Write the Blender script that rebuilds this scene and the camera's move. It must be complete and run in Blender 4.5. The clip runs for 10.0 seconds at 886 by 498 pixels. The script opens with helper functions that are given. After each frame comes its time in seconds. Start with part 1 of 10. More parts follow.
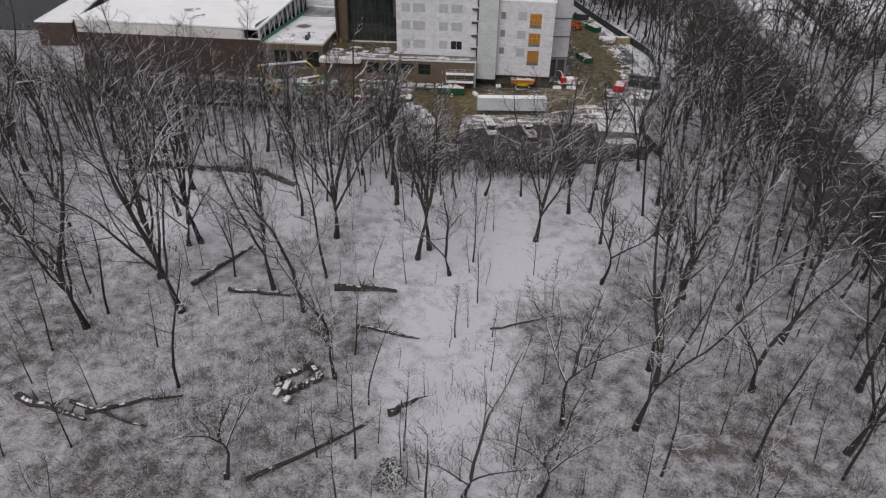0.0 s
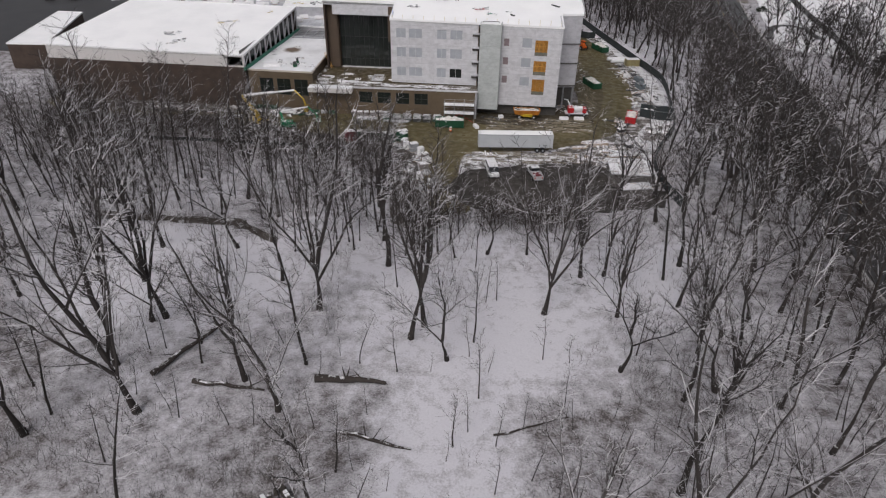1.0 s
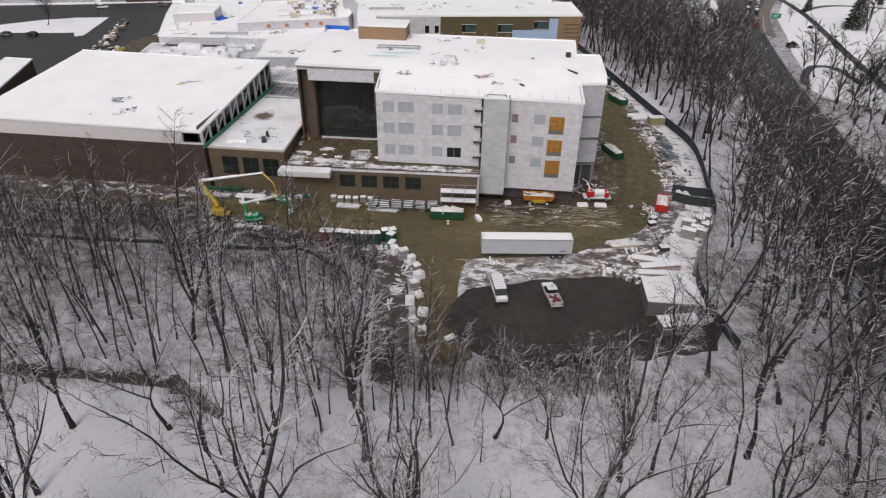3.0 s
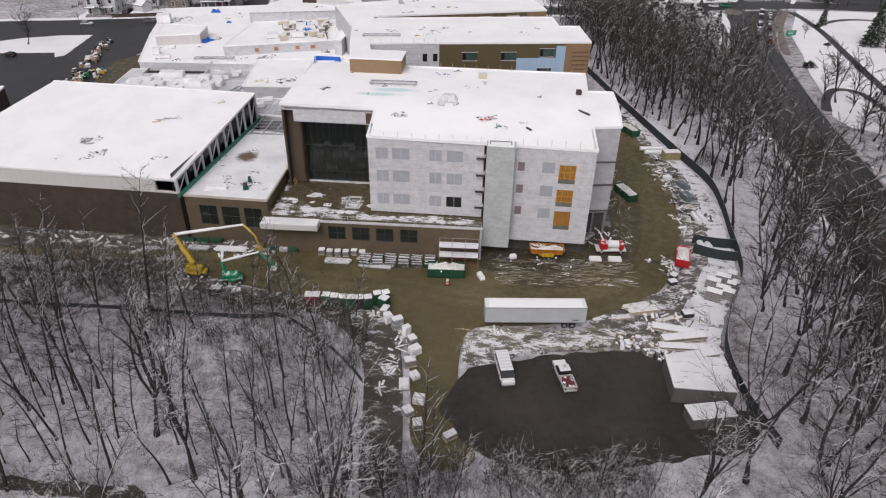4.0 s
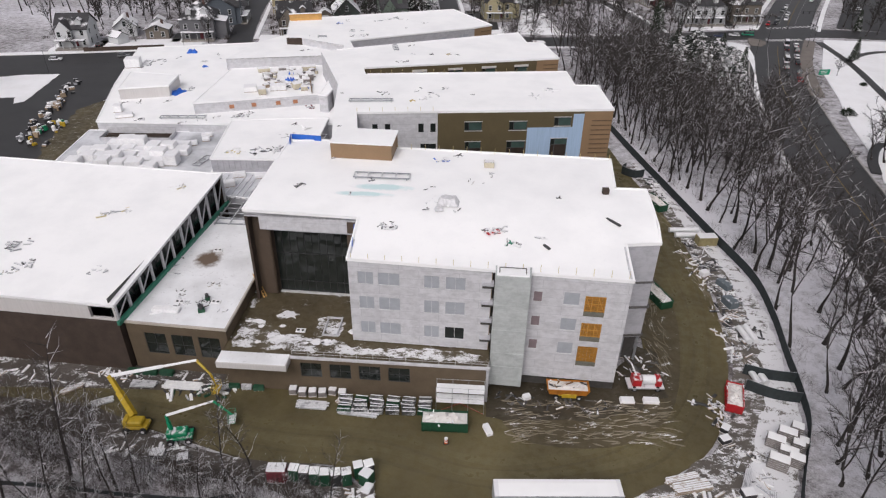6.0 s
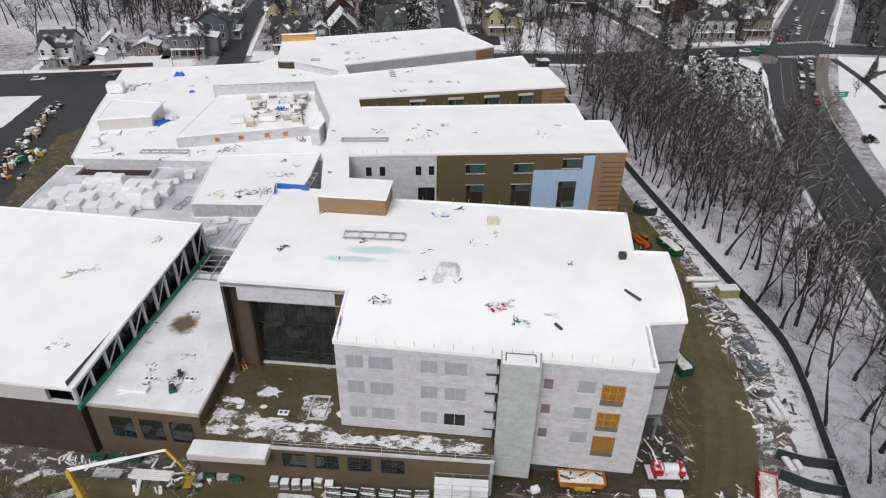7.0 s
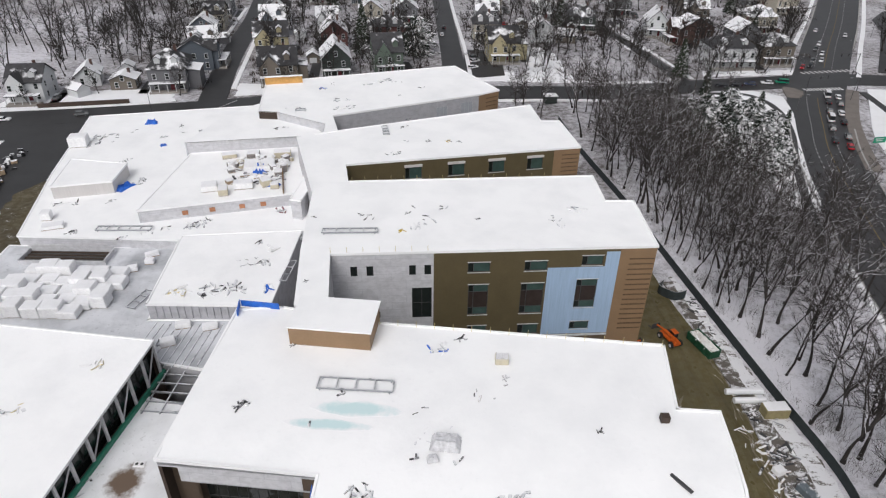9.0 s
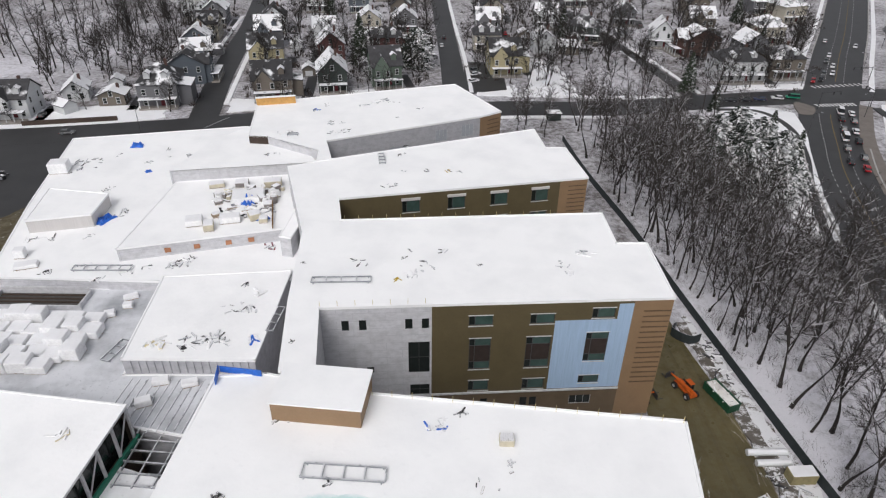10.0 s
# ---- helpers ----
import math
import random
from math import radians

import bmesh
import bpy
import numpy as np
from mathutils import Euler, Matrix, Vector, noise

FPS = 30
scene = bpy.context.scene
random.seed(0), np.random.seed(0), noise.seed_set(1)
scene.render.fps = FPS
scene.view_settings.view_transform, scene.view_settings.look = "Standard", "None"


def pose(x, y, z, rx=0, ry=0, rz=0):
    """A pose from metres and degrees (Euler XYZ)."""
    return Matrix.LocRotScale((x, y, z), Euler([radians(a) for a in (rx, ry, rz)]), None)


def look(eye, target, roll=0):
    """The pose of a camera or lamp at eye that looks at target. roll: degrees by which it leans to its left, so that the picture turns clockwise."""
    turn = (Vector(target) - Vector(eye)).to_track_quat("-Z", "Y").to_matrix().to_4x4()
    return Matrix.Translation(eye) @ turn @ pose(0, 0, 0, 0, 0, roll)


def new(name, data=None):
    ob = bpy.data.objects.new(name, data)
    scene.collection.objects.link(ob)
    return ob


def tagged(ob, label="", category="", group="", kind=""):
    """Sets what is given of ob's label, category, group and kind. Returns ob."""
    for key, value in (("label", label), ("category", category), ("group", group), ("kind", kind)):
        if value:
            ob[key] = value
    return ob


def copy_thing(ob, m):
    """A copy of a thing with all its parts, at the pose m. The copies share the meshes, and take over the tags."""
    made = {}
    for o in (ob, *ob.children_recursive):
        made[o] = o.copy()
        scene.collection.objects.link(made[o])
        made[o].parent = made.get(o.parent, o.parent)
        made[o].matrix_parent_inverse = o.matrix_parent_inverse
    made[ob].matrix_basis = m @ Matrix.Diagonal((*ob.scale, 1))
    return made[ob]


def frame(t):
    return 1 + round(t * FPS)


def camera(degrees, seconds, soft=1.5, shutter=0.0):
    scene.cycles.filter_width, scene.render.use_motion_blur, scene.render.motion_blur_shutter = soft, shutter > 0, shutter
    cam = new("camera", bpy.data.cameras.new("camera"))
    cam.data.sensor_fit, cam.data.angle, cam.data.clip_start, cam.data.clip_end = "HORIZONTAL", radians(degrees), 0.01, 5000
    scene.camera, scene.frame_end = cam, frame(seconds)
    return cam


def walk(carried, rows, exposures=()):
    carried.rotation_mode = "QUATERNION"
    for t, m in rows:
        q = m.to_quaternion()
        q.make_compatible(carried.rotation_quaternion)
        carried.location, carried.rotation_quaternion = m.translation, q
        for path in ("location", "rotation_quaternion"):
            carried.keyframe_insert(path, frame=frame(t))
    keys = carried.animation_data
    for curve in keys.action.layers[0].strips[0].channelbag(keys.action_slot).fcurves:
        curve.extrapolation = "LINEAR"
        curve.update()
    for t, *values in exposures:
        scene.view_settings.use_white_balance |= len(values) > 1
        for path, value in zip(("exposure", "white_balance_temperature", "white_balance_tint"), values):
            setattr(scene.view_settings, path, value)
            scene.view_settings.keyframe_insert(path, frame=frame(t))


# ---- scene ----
cam = camera(68.53, 10.0, 1.2)
PATH = [
    (0.0, -0.08, 0.23, 53.18, 58.106, -0.853, 0.531),
    (0.5, 0.09, 7.71, 54.43, 58.094, -0.904, 0.563),
    (1.0, 0.21, 15.72, 55.89, 58.047, -0.864, 0.551),
    (1.5, 0.23, 23.89, 57.45, 57.977, -0.872, 0.557),
    (2.0, 0.27, 32.69, 59.25, 57.936, -0.867, 0.546),
    (2.5, 0.50, 40.60, 60.89, 57.907, -0.873, 0.536),
    (3.0, 0.48, 48.48, 62.08, 57.984, -0.815, 0.479),
    (4.5, 0.58, 71.59, 66.49, 58.037, -0.743, 0.462),
    (5.0, 0.61, 78.86, 68.10, 58.054, -0.736, 0.492),
    (5.5, 0.63, 86.32, 69.62, 58.036, -0.732, 0.518),
    (7.0, 0.67, 107.71, 74.31, 58.052, -0.755, 0.594),
    (7.5, 0.68, 114.70, 75.89, 58.023, -0.728, 0.619),
    (8.0, 0.68, 121.49, 77.30, 58.017, -0.727, 0.639),
    (8.5, 0.74, 127.59, 78.62, 58.016, -0.729, 0.654),
    (9.0, 0.74, 133.42, 80.07, 58.016, -0.752, 0.675),
    (9.5, 0.73, 139.08, 81.12, 58.016, -0.772, 0.681),
    (10.0, 0.74, 144.56, 82.33, 58.022, -0.791, 0.706),
]
walk(cam, [(t, pose(x, y, z, rx, ry, rz)) for t, x, y, z, rx, ry, rz in PATH],
     [(0.0, -0.28, 6480, 14), (1.0, -0.21, 6500, 13.5), (2.5, -0.09, 6540, 14), (5.5, -0.04, 6540, 15.5), (7.5, 0.02, 6430, 10.5), (10.0, 0.02, 6430, 11)])

# ---------------------------------------------------------------- world and light
world = bpy.data.worlds.new("sky")
scene.world = world
world.use_nodes = True
wt = world.node_tree
sky = wt.nodes.new("ShaderNodeTexSky")
sky.sky_type, sky.sun_disc = "NISHITA", False
sky.sun_elevation, sky.sun_rotation = radians(48), radians(200)
sky.air_density, sky.dust_density, sky.ozone_density = 1.0, 4.0, 1.0
grey = wt.nodes.new("ShaderNodeHueSaturation")
grey.inputs["Saturation"].default_value = 0.22
wt.links.new(sky.outputs[0], grey.inputs["Color"])
wt.links.new(grey.outputs[0], wt.nodes["Background"].inputs[0])
wt.nodes["Background"].inputs[1].default_value = 0.12
sun = new("sun", bpy.data.lights.new("sun", "SUN"))
sun.data.energy, sun.data.angle, sun.data.color = 0.9, radians(30), (1.0, 0.97, 0.94)
sun.matrix_world = look((-40, -110, 130), (0, 0, 0))
scene.view_settings.exposure = 0.0


# ---------------------------------------------------------------- materials
def ramp(nt, fac, stops):
    n = nt.nodes.new("ShaderNodeValToRGB")
    el = n.color_ramp.elements
    while len(el) < len(stops):
        el.new(0.5)
    for e, (p, c) in zip(el, stops):
        e.position, e.color = p, (*c, 1) if len(c) == 3 else c
    nt.links.new(fac, n.inputs[0])
    return n.outputs[0]


def noise_tex(nt, scale, detail=4.0, rough=0.55, coords="Object", stretch=None):
    if coords == "World":
        out = nt.nodes.new("ShaderNodeNewGeometry").outputs["Position"]
    else:
        out = nt.nodes.new("ShaderNodeTexCoord").outputs[coords]
    if stretch:
        mp = nt.nodes.new("ShaderNodeMapping")
        mp.inputs["Scale"].default_value = stretch
        nt.links.new(out, mp.inputs[0])
        out = mp.outputs[0]
    n = nt.nodes.new("ShaderNodeTexNoise")
    n.inputs["Scale"].default_value, n.inputs["Detail"].default_value, n.inputs["Roughness"].default_value = scale, detail, rough
    nt.links.new(out, n.inputs["Vector"])
    return n.outputs[0]


def mixc(nt, fac, a, b):
    n = nt.nodes.new("ShaderNodeMix")
    n.data_type = "RGBA"
    for sock, val in ((n.inputs[0], fac), (n.inputs[6], a), (n.inputs[7], b)):
        if isinstance(val, (int, float)):
            sock.default_value = val
        elif isinstance(val, tuple):
            sock.default_value = (*val, 1)
        else:
            nt.links.new(val, sock)
    return n.outputs[2]


def maths(nt, op, a, b=None):
    n = nt.nodes.new("ShaderNodeMath")
    n.operation = op
    n.use_clamp = False
    for sock, val in zip(n.inputs, (a, b)):
        if val is None:
            continue
        if isinstance(val, (int, float)):
            sock.default_value = val
        else:
            nt.links.new(val, sock)
    return n.outputs[0]


def up_facing(nt, low, high):
    """How far a face looks upward, from 0 to 1."""
    g = nt.nodes.new("ShaderNodeNewGeometry")
    sx = nt.nodes.new("ShaderNodeSeparateXYZ")
    nt.links.new(g.outputs["Normal"], sx.inputs[0])
    mr = nt.nodes.new("ShaderNodeMapRange")
    mr.inputs[1].default_value, mr.inputs[2].default_value = low, high
    nt.links.new(sx.outputs[2], mr.inputs[0])
    return mr.outputs[0]


def material(name, base, rough=0.7, metal=0.0, vary=0.25, scale=1.5, fine=14.0, bump=0.15, snow=0.0, snow_low=0.6, rand=0.0, spec=0.4, stretch=None, coords="Object", patch=0.9, dust=(0.80, 0.80, 0.82)):
    """A worn surface: two scales of tone, a fine relief, and snow on what looks upward."""
    m = bpy.data.materials.new(name)
    m.use_nodes = True
    nt = m.node_tree
    b = nt.nodes["Principled BSDF"]
    n1, n2 = noise_tex(nt, scale, 5, coords=coords, stretch=stretch), noise_tex(nt, fine, 4, coords=coords, stretch=stretch)
    dark = tuple(max(c * (1 - vary), 0) for c in base)
    light = tuple(min(c * (1 + vary), 0.92) for c in base)
    c1 = ramp(nt, n1, [(0.3, dark), (0.7, light)])
    c2 = mixc(nt, 0.35, c1, ramp(nt, n2, [(0.3, dark), (0.7, light)]))
    if rand:
        oi = nt.nodes.new("ShaderNodeObjectInfo")
        hsv = nt.nodes.new("ShaderNodeHueSaturation")
        val = maths(nt, "ADD", maths(nt, "MULTIPLY", oi.outputs["Random"], rand * 2), 1 - rand)
        nt.links.new(val, hsv.inputs["Value"])
        nt.links.new(c2, hsv.inputs["Color"])
        c2 = hsv.outputs[0]
    if snow:
        n3 = noise_tex(nt, patch, 4, coords=coords)
        cover = ramp(nt, n3, [(max(0.0, 0.62 - 0.5 * snow), (0, 0, 0)), (max(0.02, 0.72 - 0.5 * snow), (1, 1, 1))])
        fac = maths(nt, "MULTIPLY", cover, up_facing(nt, snow_low, snow_low + 0.25))
        c2 = mixc(nt, fac, c2, dust)
        b.inputs["Roughness"].default_value = rough
    nt.links.new(c2, b.inputs["Base Color"])
    b.inputs["Roughness"].default_value, b.inputs["Metallic"].default_value = rough, metal
    b.inputs["Specular IOR Level"].default_value = spec
    if bump:
        bp = nt.nodes.new("ShaderNodeBump")
        bp.inputs["Strength"].default_value, bp.inputs["Distance"].default_value = bump, 0.05
        nt.links.new(n2, bp.inputs["Height"])
        nt.links.new(bp.outputs[0], b.inputs["Normal"])
    return m


def roof_snow_material(name, base, blotch, amount, grit=0.0):
    """Lying snow on a flat roof, thin in places."""
    m = bpy.data.materials.new(name)
    m.use_nodes = True
    nt = m.node_tree
    b = nt.nodes["Principled BSDF"]
    n1, n2 = noise_tex(nt, 0.12, 6, 0.6), noise_tex(nt, 1.6, 5, 0.6)
    c = mixc(nt, ramp(nt, n1, [(0.42, (0, 0, 0)), (0.72, (amount,) * 3)]), base, blotch)
    c = mixc(nt, ramp(nt, n2, [(0.60, (0, 0, 0)), (0.75, (grit,) * 3)]), c, blotch)
    nt.links.new(c, b.inputs["Base Color"])
    b.inputs["Roughness"].default_value = 0.85
    bp = nt.nodes.new("ShaderNodeBump")
    bp.inputs["Strength"].default_value, bp.inputs["Distance"].default_value = 0.25, 0.1
    nt.links.new(n2, bp.inputs["Height"])
    nt.links.new(bp.outputs[0], b.inputs["Normal"])
    return m


def ground_material():
    """Thin snow over leaf litter and dead grass, deeper in a few clearings."""
    m = bpy.data.materials.new("snowy_woodland_ground")
    m.use_nodes = True
    nt = m.node_tree
    b = nt.nodes["Principled BSDF"]
    big, mid, fine = noise_tex(nt, 0.035, 5, 0.6), noise_tex(nt, 0.5, 7, 0.66), noise_tex(nt, 4.0, 6, 0.72)
    litter = ramp(nt, fine, [(0.35, (0.036, 0.030, 0.027)), (0.65, (0.14, 0.117, 0.107))])
    snow = mixc(nt, fine, (0.52, 0.51, 0.55), (0.78, 0.77, 0.81))
    tc = nt.nodes.new("ShaderNodeTexCoord")
    deep = None
    for cx, cy, rx, ry, w in ((6, 88, 26, 19, 1), (1, 60, 10, 22, 1), (28, 100, 15, 15, 1), (-40, 100, 36, 19, 1), (60, 238, 7, 60, 1), (64, 190, 14, 90, 0.7), (60, 270, 14, 70, 0.8), (84, 222, 17, 32, 0.9), (-30, 118, 75, 26, 0.55), (-205, 440, 80, 70, 0.5), (0, 106, 62, 12, 0.8)):
        mp = nt.nodes.new("ShaderNodeMapping")
        mp.inputs["Location"].default_value = (-cx / rx, -cy / ry, 0)
        mp.inputs["Scale"].default_value = (1 / rx, 1 / ry, 0)
        nt.links.new(tc.outputs["Object"], mp.inputs[0])
        ln = nt.nodes.new("ShaderNodeVectorMath")
        ln.operation = "LENGTH"
        nt.links.new(mp.outputs[0], ln.inputs[0])
        mr = nt.nodes.new("ShaderNodeMapRange")
        mr.interpolation_type = "SMOOTHSTEP"
        mr.inputs[1].default_value, mr.inputs[2].default_value, mr.inputs[3].default_value, mr.inputs[4].default_value = 0.45, 1.2, w, 0.0
        nt.links.new(ln.outputs["Value"], mr.inputs[0])
        deep = mr.outputs[0] if deep is None else maths(nt, "MAXIMUM", deep, mr.outputs[0])
    s = maths(nt, "ADD", maths(nt, "MULTIPLY", big, 0.8), maths(nt, "MULTIPLY", mid, 1.0))
    s = maths(nt, "ADD", s, maths(nt, "MULTIPLY", fine, 0.3))
    s = maths(nt, "ADD", s, maths(nt, "MULTIPLY", deep, 0.30))
    fac = ramp(nt, maths(nt, "MULTIPLY", s, 0.5), [(0.43, (0.05,) * 3), (0.53, (0.5,) * 3), (0.66, (1, 1, 1))])
    nt.links.new(mixc(nt, fac, litter, snow), b.inputs["Base Color"])
    b.inputs["Roughness"].default_value = 0.9
    bp = nt.nodes.new("ShaderNodeBump")
    bp.inputs["Strength"].default_value, bp.inputs["Distance"].default_value = 0.6, 0.25
    nt.links.new(mid, bp.inputs["Height"])
    nt.links.new(bp.outputs[0], b.inputs["Normal"])
    return m


def mud_material(name, a, b_, puddle=0.3, snow=0.0):
    m = bpy.data.materials.new(name)
    m.use_nodes = True
    nt = m.node_tree
    b = nt.nodes["Principled BSDF"]
    big, mid, fine = noise_tex(nt, 0.09, 5), noise_tex(nt, 0.6, 6, 0.6), noise_tex(nt, 6.0, 4)
    c = mixc(nt, ramp(nt, big, [(0.35, (0, 0, 0)), (0.65, (1, 1, 1))]), a, b_)
    c = mixc(nt, ramp(nt, fine, [(0.35, (0, 0, 0)), (0.75, (0.4,) * 3)]), c, tuple(x * 0.55 for x in a))
    if snow:
        ridge = noise_tex(nt, 0.34, 6, 0.72, stretch=(1.0, 1.7, 1.0))
        f = ramp(nt, maths(nt, "ADD", maths(nt, "MULTIPLY", ridge, 0.76), maths(nt, "MULTIPLY", fine, 0.24)), [(0.60 - snow * 0.2, (0, 0, 0)), (0.66 - snow * 0.2, (1, 1, 1))])
        c = mixc(nt, f, c, (0.74, 0.74, 0.76))
    nt.links.new(c, b.inputs["Base Color"])
    r = ramp(nt, mid, [(0.38, (0.85 - puddle,) * 3), (0.62, (0.9,) * 3)])
    nt.links.new(r, b.inputs["Roughness"])
    bp = nt.nodes.new("ShaderNodeBump")
    bp.inputs["Strength"].default_value, bp.inputs["Distance"].default_value = 0.5, 0.15
    nt.links.new(mid, bp.inputs["Height"])
    nt.links.new(bp.outputs[0], b.inputs["Normal"])
    return m


def wrap_material(name, base, seam):
    """White weather-barrier sheet: overlapping courses with printed rows."""
    m = bpy.data.materials.new(name)
    m.use_nodes = True
    nt = m.node_tree
    b = nt.nodes["Principled BSDF"]
    tc = nt.nodes.new("ShaderNodeTexCoord")
    sx = nt.nodes.new("ShaderNodeSeparateXYZ")
    nt.links.new(tc.outputs["Object"], sx.inputs[0])
    comb = nt.nodes.new("ShaderNodeCombineXYZ")
    nt.links.new(maths(nt, "ADD", sx.outputs[0], sx.outputs[1]), comb.inputs[0])
    nt.links.new(sx.outputs[2], comb.inputs[1])
    br = nt.nodes.new("ShaderNodeTexBrick")
    br.inputs["Scale"].default_value = 1.0
    br.inputs["Brick Width"].default_value, br.inputs["Row Height"].default_value, br.inputs["Mortar Size"].default_value = 5.2, 1.45, 0.03
    br.inputs["Color1"].default_value, br.inputs["Color2"].default_value = (*base, 1), (*[c * 0.93 for c in base], 1)
    br.inputs["Mortar"].default_value = (*seam, 1)
    nt.links.new(comb.outputs[0], br.inputs["Vector"])
    stain = noise_tex(nt, 0.75, 8, 0.7, stretch=(1, 1, 1.5))
    c = mixc(nt, ramp(nt, stain, [(0.42, (0, 0, 0)), (0.66, (0.8,) * 3)]), br.outputs[0], tuple(x * 0.70 for x in base))
    nt.links.new(c, b.inputs["Base Color"])
    b.inputs["Roughness"].default_value = 0.6
    bp = nt.nodes.new("ShaderNodeBump")
    bp.inputs["Strength"].default_value, bp.inputs["Distance"].default_value = 0.6, 0.12
    nt.links.new(noise_tex(nt, 1.6, 5, 0.6), bp.inputs["Height"])
    nt.links.new(bp.outputs[0], b.inputs["Normal"])
    return m


def glass_material(name, tint, rough=0.05):
    m = bpy.data.materials.new(name)
    m.use_nodes = True
    b = m.node_tree.nodes["Principled BSDF"]
    nt = m.node_tree
    n = noise_tex(nt, 0.7, 3)
    nt.links.new(mixc(nt, n, tuple(c * 0.6 for c in tint), tuple(c * 1.4 for c in tint)), b.inputs["Base Color"])
    b.inputs["Roughness"].default_value, b.inputs["Specular IOR Level"].default_value = rough, 0.5
    return m


M_GROUND = ground_material()
M_MUD = mud_material("wet_mud", (0.090, 0.073, 0.033), (0.142, 0.116, 0.052), 0.5)
M_CHURN = mud_material("churned_slush", (0.15, 0.125, 0.082), (0.26, 0.225, 0.17), 0.3, snow=0.26)
M_SLUSHDARK = mud_material("dirty_trodden_snow", (0.06, 0.05, 0.042), (0.11, 0.095, 0.082), 0.2, snow=0.3)
M_RUT = mud_material("rutted_mud_with_snow", (0.068, 0.054, 0.029), (0.108, 0.087, 0.046), 0.4, snow=0.06)
M_MUDDARK = mud_material("darker_yard_mud", (0.040, 0.032, 0.020), (0.072, 0.058, 0.036), 0.5, snow=0.02)
M_SLUSH = mud_material("trodden_snow", (0.10, 0.088, 0.076), (0.15, 0.132, 0.115), 0.2, snow=0.47)
M_BANK = mud_material("ploughed_snow", (0.10, 0.088, 0.076), (0.17, 0.152, 0.135), 0.2, snow=0.62)
M_CLEAN = mud_material("barely_trodden_snow", (0.12, 0.108, 0.095), (0.19, 0.172, 0.155), 0.15, snow=0.98)
M_LOT = mud_material("wet_dark_asphalt_lot", (0.026, 0.022, 0.019), (0.050, 0.043, 0.036), 0.4)
M_ASPHALT = material("wet_asphalt", (0.034, 0.033, 0.034), 0.5, vary=0.3, scale=0.15, fine=5, bump=0.1)
M_PAVE = material("concrete_pavement", (0.26, 0.24, 0.22), 0.8, vary=0.2, scale=0.4, fine=5, bump=0.1)
M_PATH = material("brown_concrete_pavement", (0.17, 0.15, 0.135), 0.8, vary=0.2, scale=0.3, fine=3, bump=0.1)
M_KERB = material("kerb_stone", (0.35, 0.34, 0.33), 0.8, vary=0.2)
M_SNOW = roof_snow_material("lying_snow", (0.84, 0.84, 0.86), (0.55, 0.54, 0.53), 0.25, 0.12)
M_ROOF = roof_snow_material("snow_on_roof_membrane", (0.925, 0.925, 0.93), (0.74, 0.75, 0.765), 0.42, 0.2)
M_ROOFTHIN = roof_snow_material("thin_snow_on_roof", (0.85, 0.86, 0.88), (0.44, 0.44, 0.44), 0.5, 0.55)
M_DECKGREY = roof_snow_material("steel_deck_under_thin_snow", (0.66, 0.67, 0.70), (0.24, 0.25, 0.27), 0.85, 0.5)
M_DECK = mud_material("wet_deck_with_snow_remains", (0.066, 0.050, 0.026), (0.115, 0.092, 0.052), 0.55, snow=0.04)
M_DECKSNOW = mud_material("broken_snow_on_wet_deck", (0.075, 0.06, 0.036), (0.12, 0.10, 0.065), 0.45, snow=0.66)
M_WRAP = wrap_material("white_building_wrap", (0.62, 0.62, 0.645), (0.45, 0.45, 0.48))
M_WRAPGREY = wrap_material("grey_sheathing", (0.48, 0.48, 0.51), (0.42, 0.42, 0.44))
M_STEEL = material("galvanised_steel", (0.36, 0.37, 0.39), 0.5, 0.6, snow=0.5)
M_DARKSTEEL = material("dark_painted_steel", (0.05, 0.05, 0.052), 0.6)
M_BRICK = material("dark_brown_brick", (0.058, 0.041, 0.032), 0.85, vary=0.3, scale=0.5, fine=6)
M_TANBRICK = material("tan_brown_masonry", (0.115, 0.086, 0.056), 0.85, vary=0.2, scale=0.5, fine=6)
M_PIER = material("dark_umber_panel", (0.088, 0.063, 0.045), 0.7, vary=0.15, scale=0.5, fine=6)
M_OLIVE = material("olive_brown_panel", (0.108, 0.085, 0.044), 0.6, vary=0.15, scale=0.3, fine=4)
M_COPPER = material("tan_metal_panel", (0.27, 0.175, 0.10), 0.55, vary=0.12, scale=0.3, fine=4)
M_BROWNSLAT = material("brown_slat", (0.12, 0.075, 0.045), 0.6)
M_BLUE = material("pale_blue_sheathing", (0.36, 0.49, 0.66), 0.7, vary=0.12, scale=0.6, fine=6, stretch=(6, 6, 0.3))
M_HALLGLASS = glass_material("tall_hall_glass", (0.016, 0.020, 0.018), 0.03)
M_TOWER = wrap_material("pale_green_grey_sheeting", (0.50, 0.53, 0.525), (0.44, 0.46, 0.46))
M_MAUVE = material("mauve_grey_window_board", (0.22, 0.17, 0.18), 0.6, vary=0.2)
M_GLASS = glass_material("dark_window_glass", (0.018, 0.022, 0.021), 0.12)
# Brownish reflection of the classroom panes, put into the base colour.
M_BROWNGLASS = glass_material("glass_with_painted_brown_reflection", (0.045, 0.034, 0.030), 0.15)
M_UMBER = material("umber_brick", (0.135, 0.098, 0.062), 0.8, vary=0.2, scale=0.4, fine=5)
M_GREENGLASS = glass_material("greenish_window_glass", (0.055, 0.092, 0.082), 0.1)
M_PLASTIC = material("translucent_window_sheet", (0.37, 0.39, 0.425), 0.35, vary=0.12, scale=0.9)
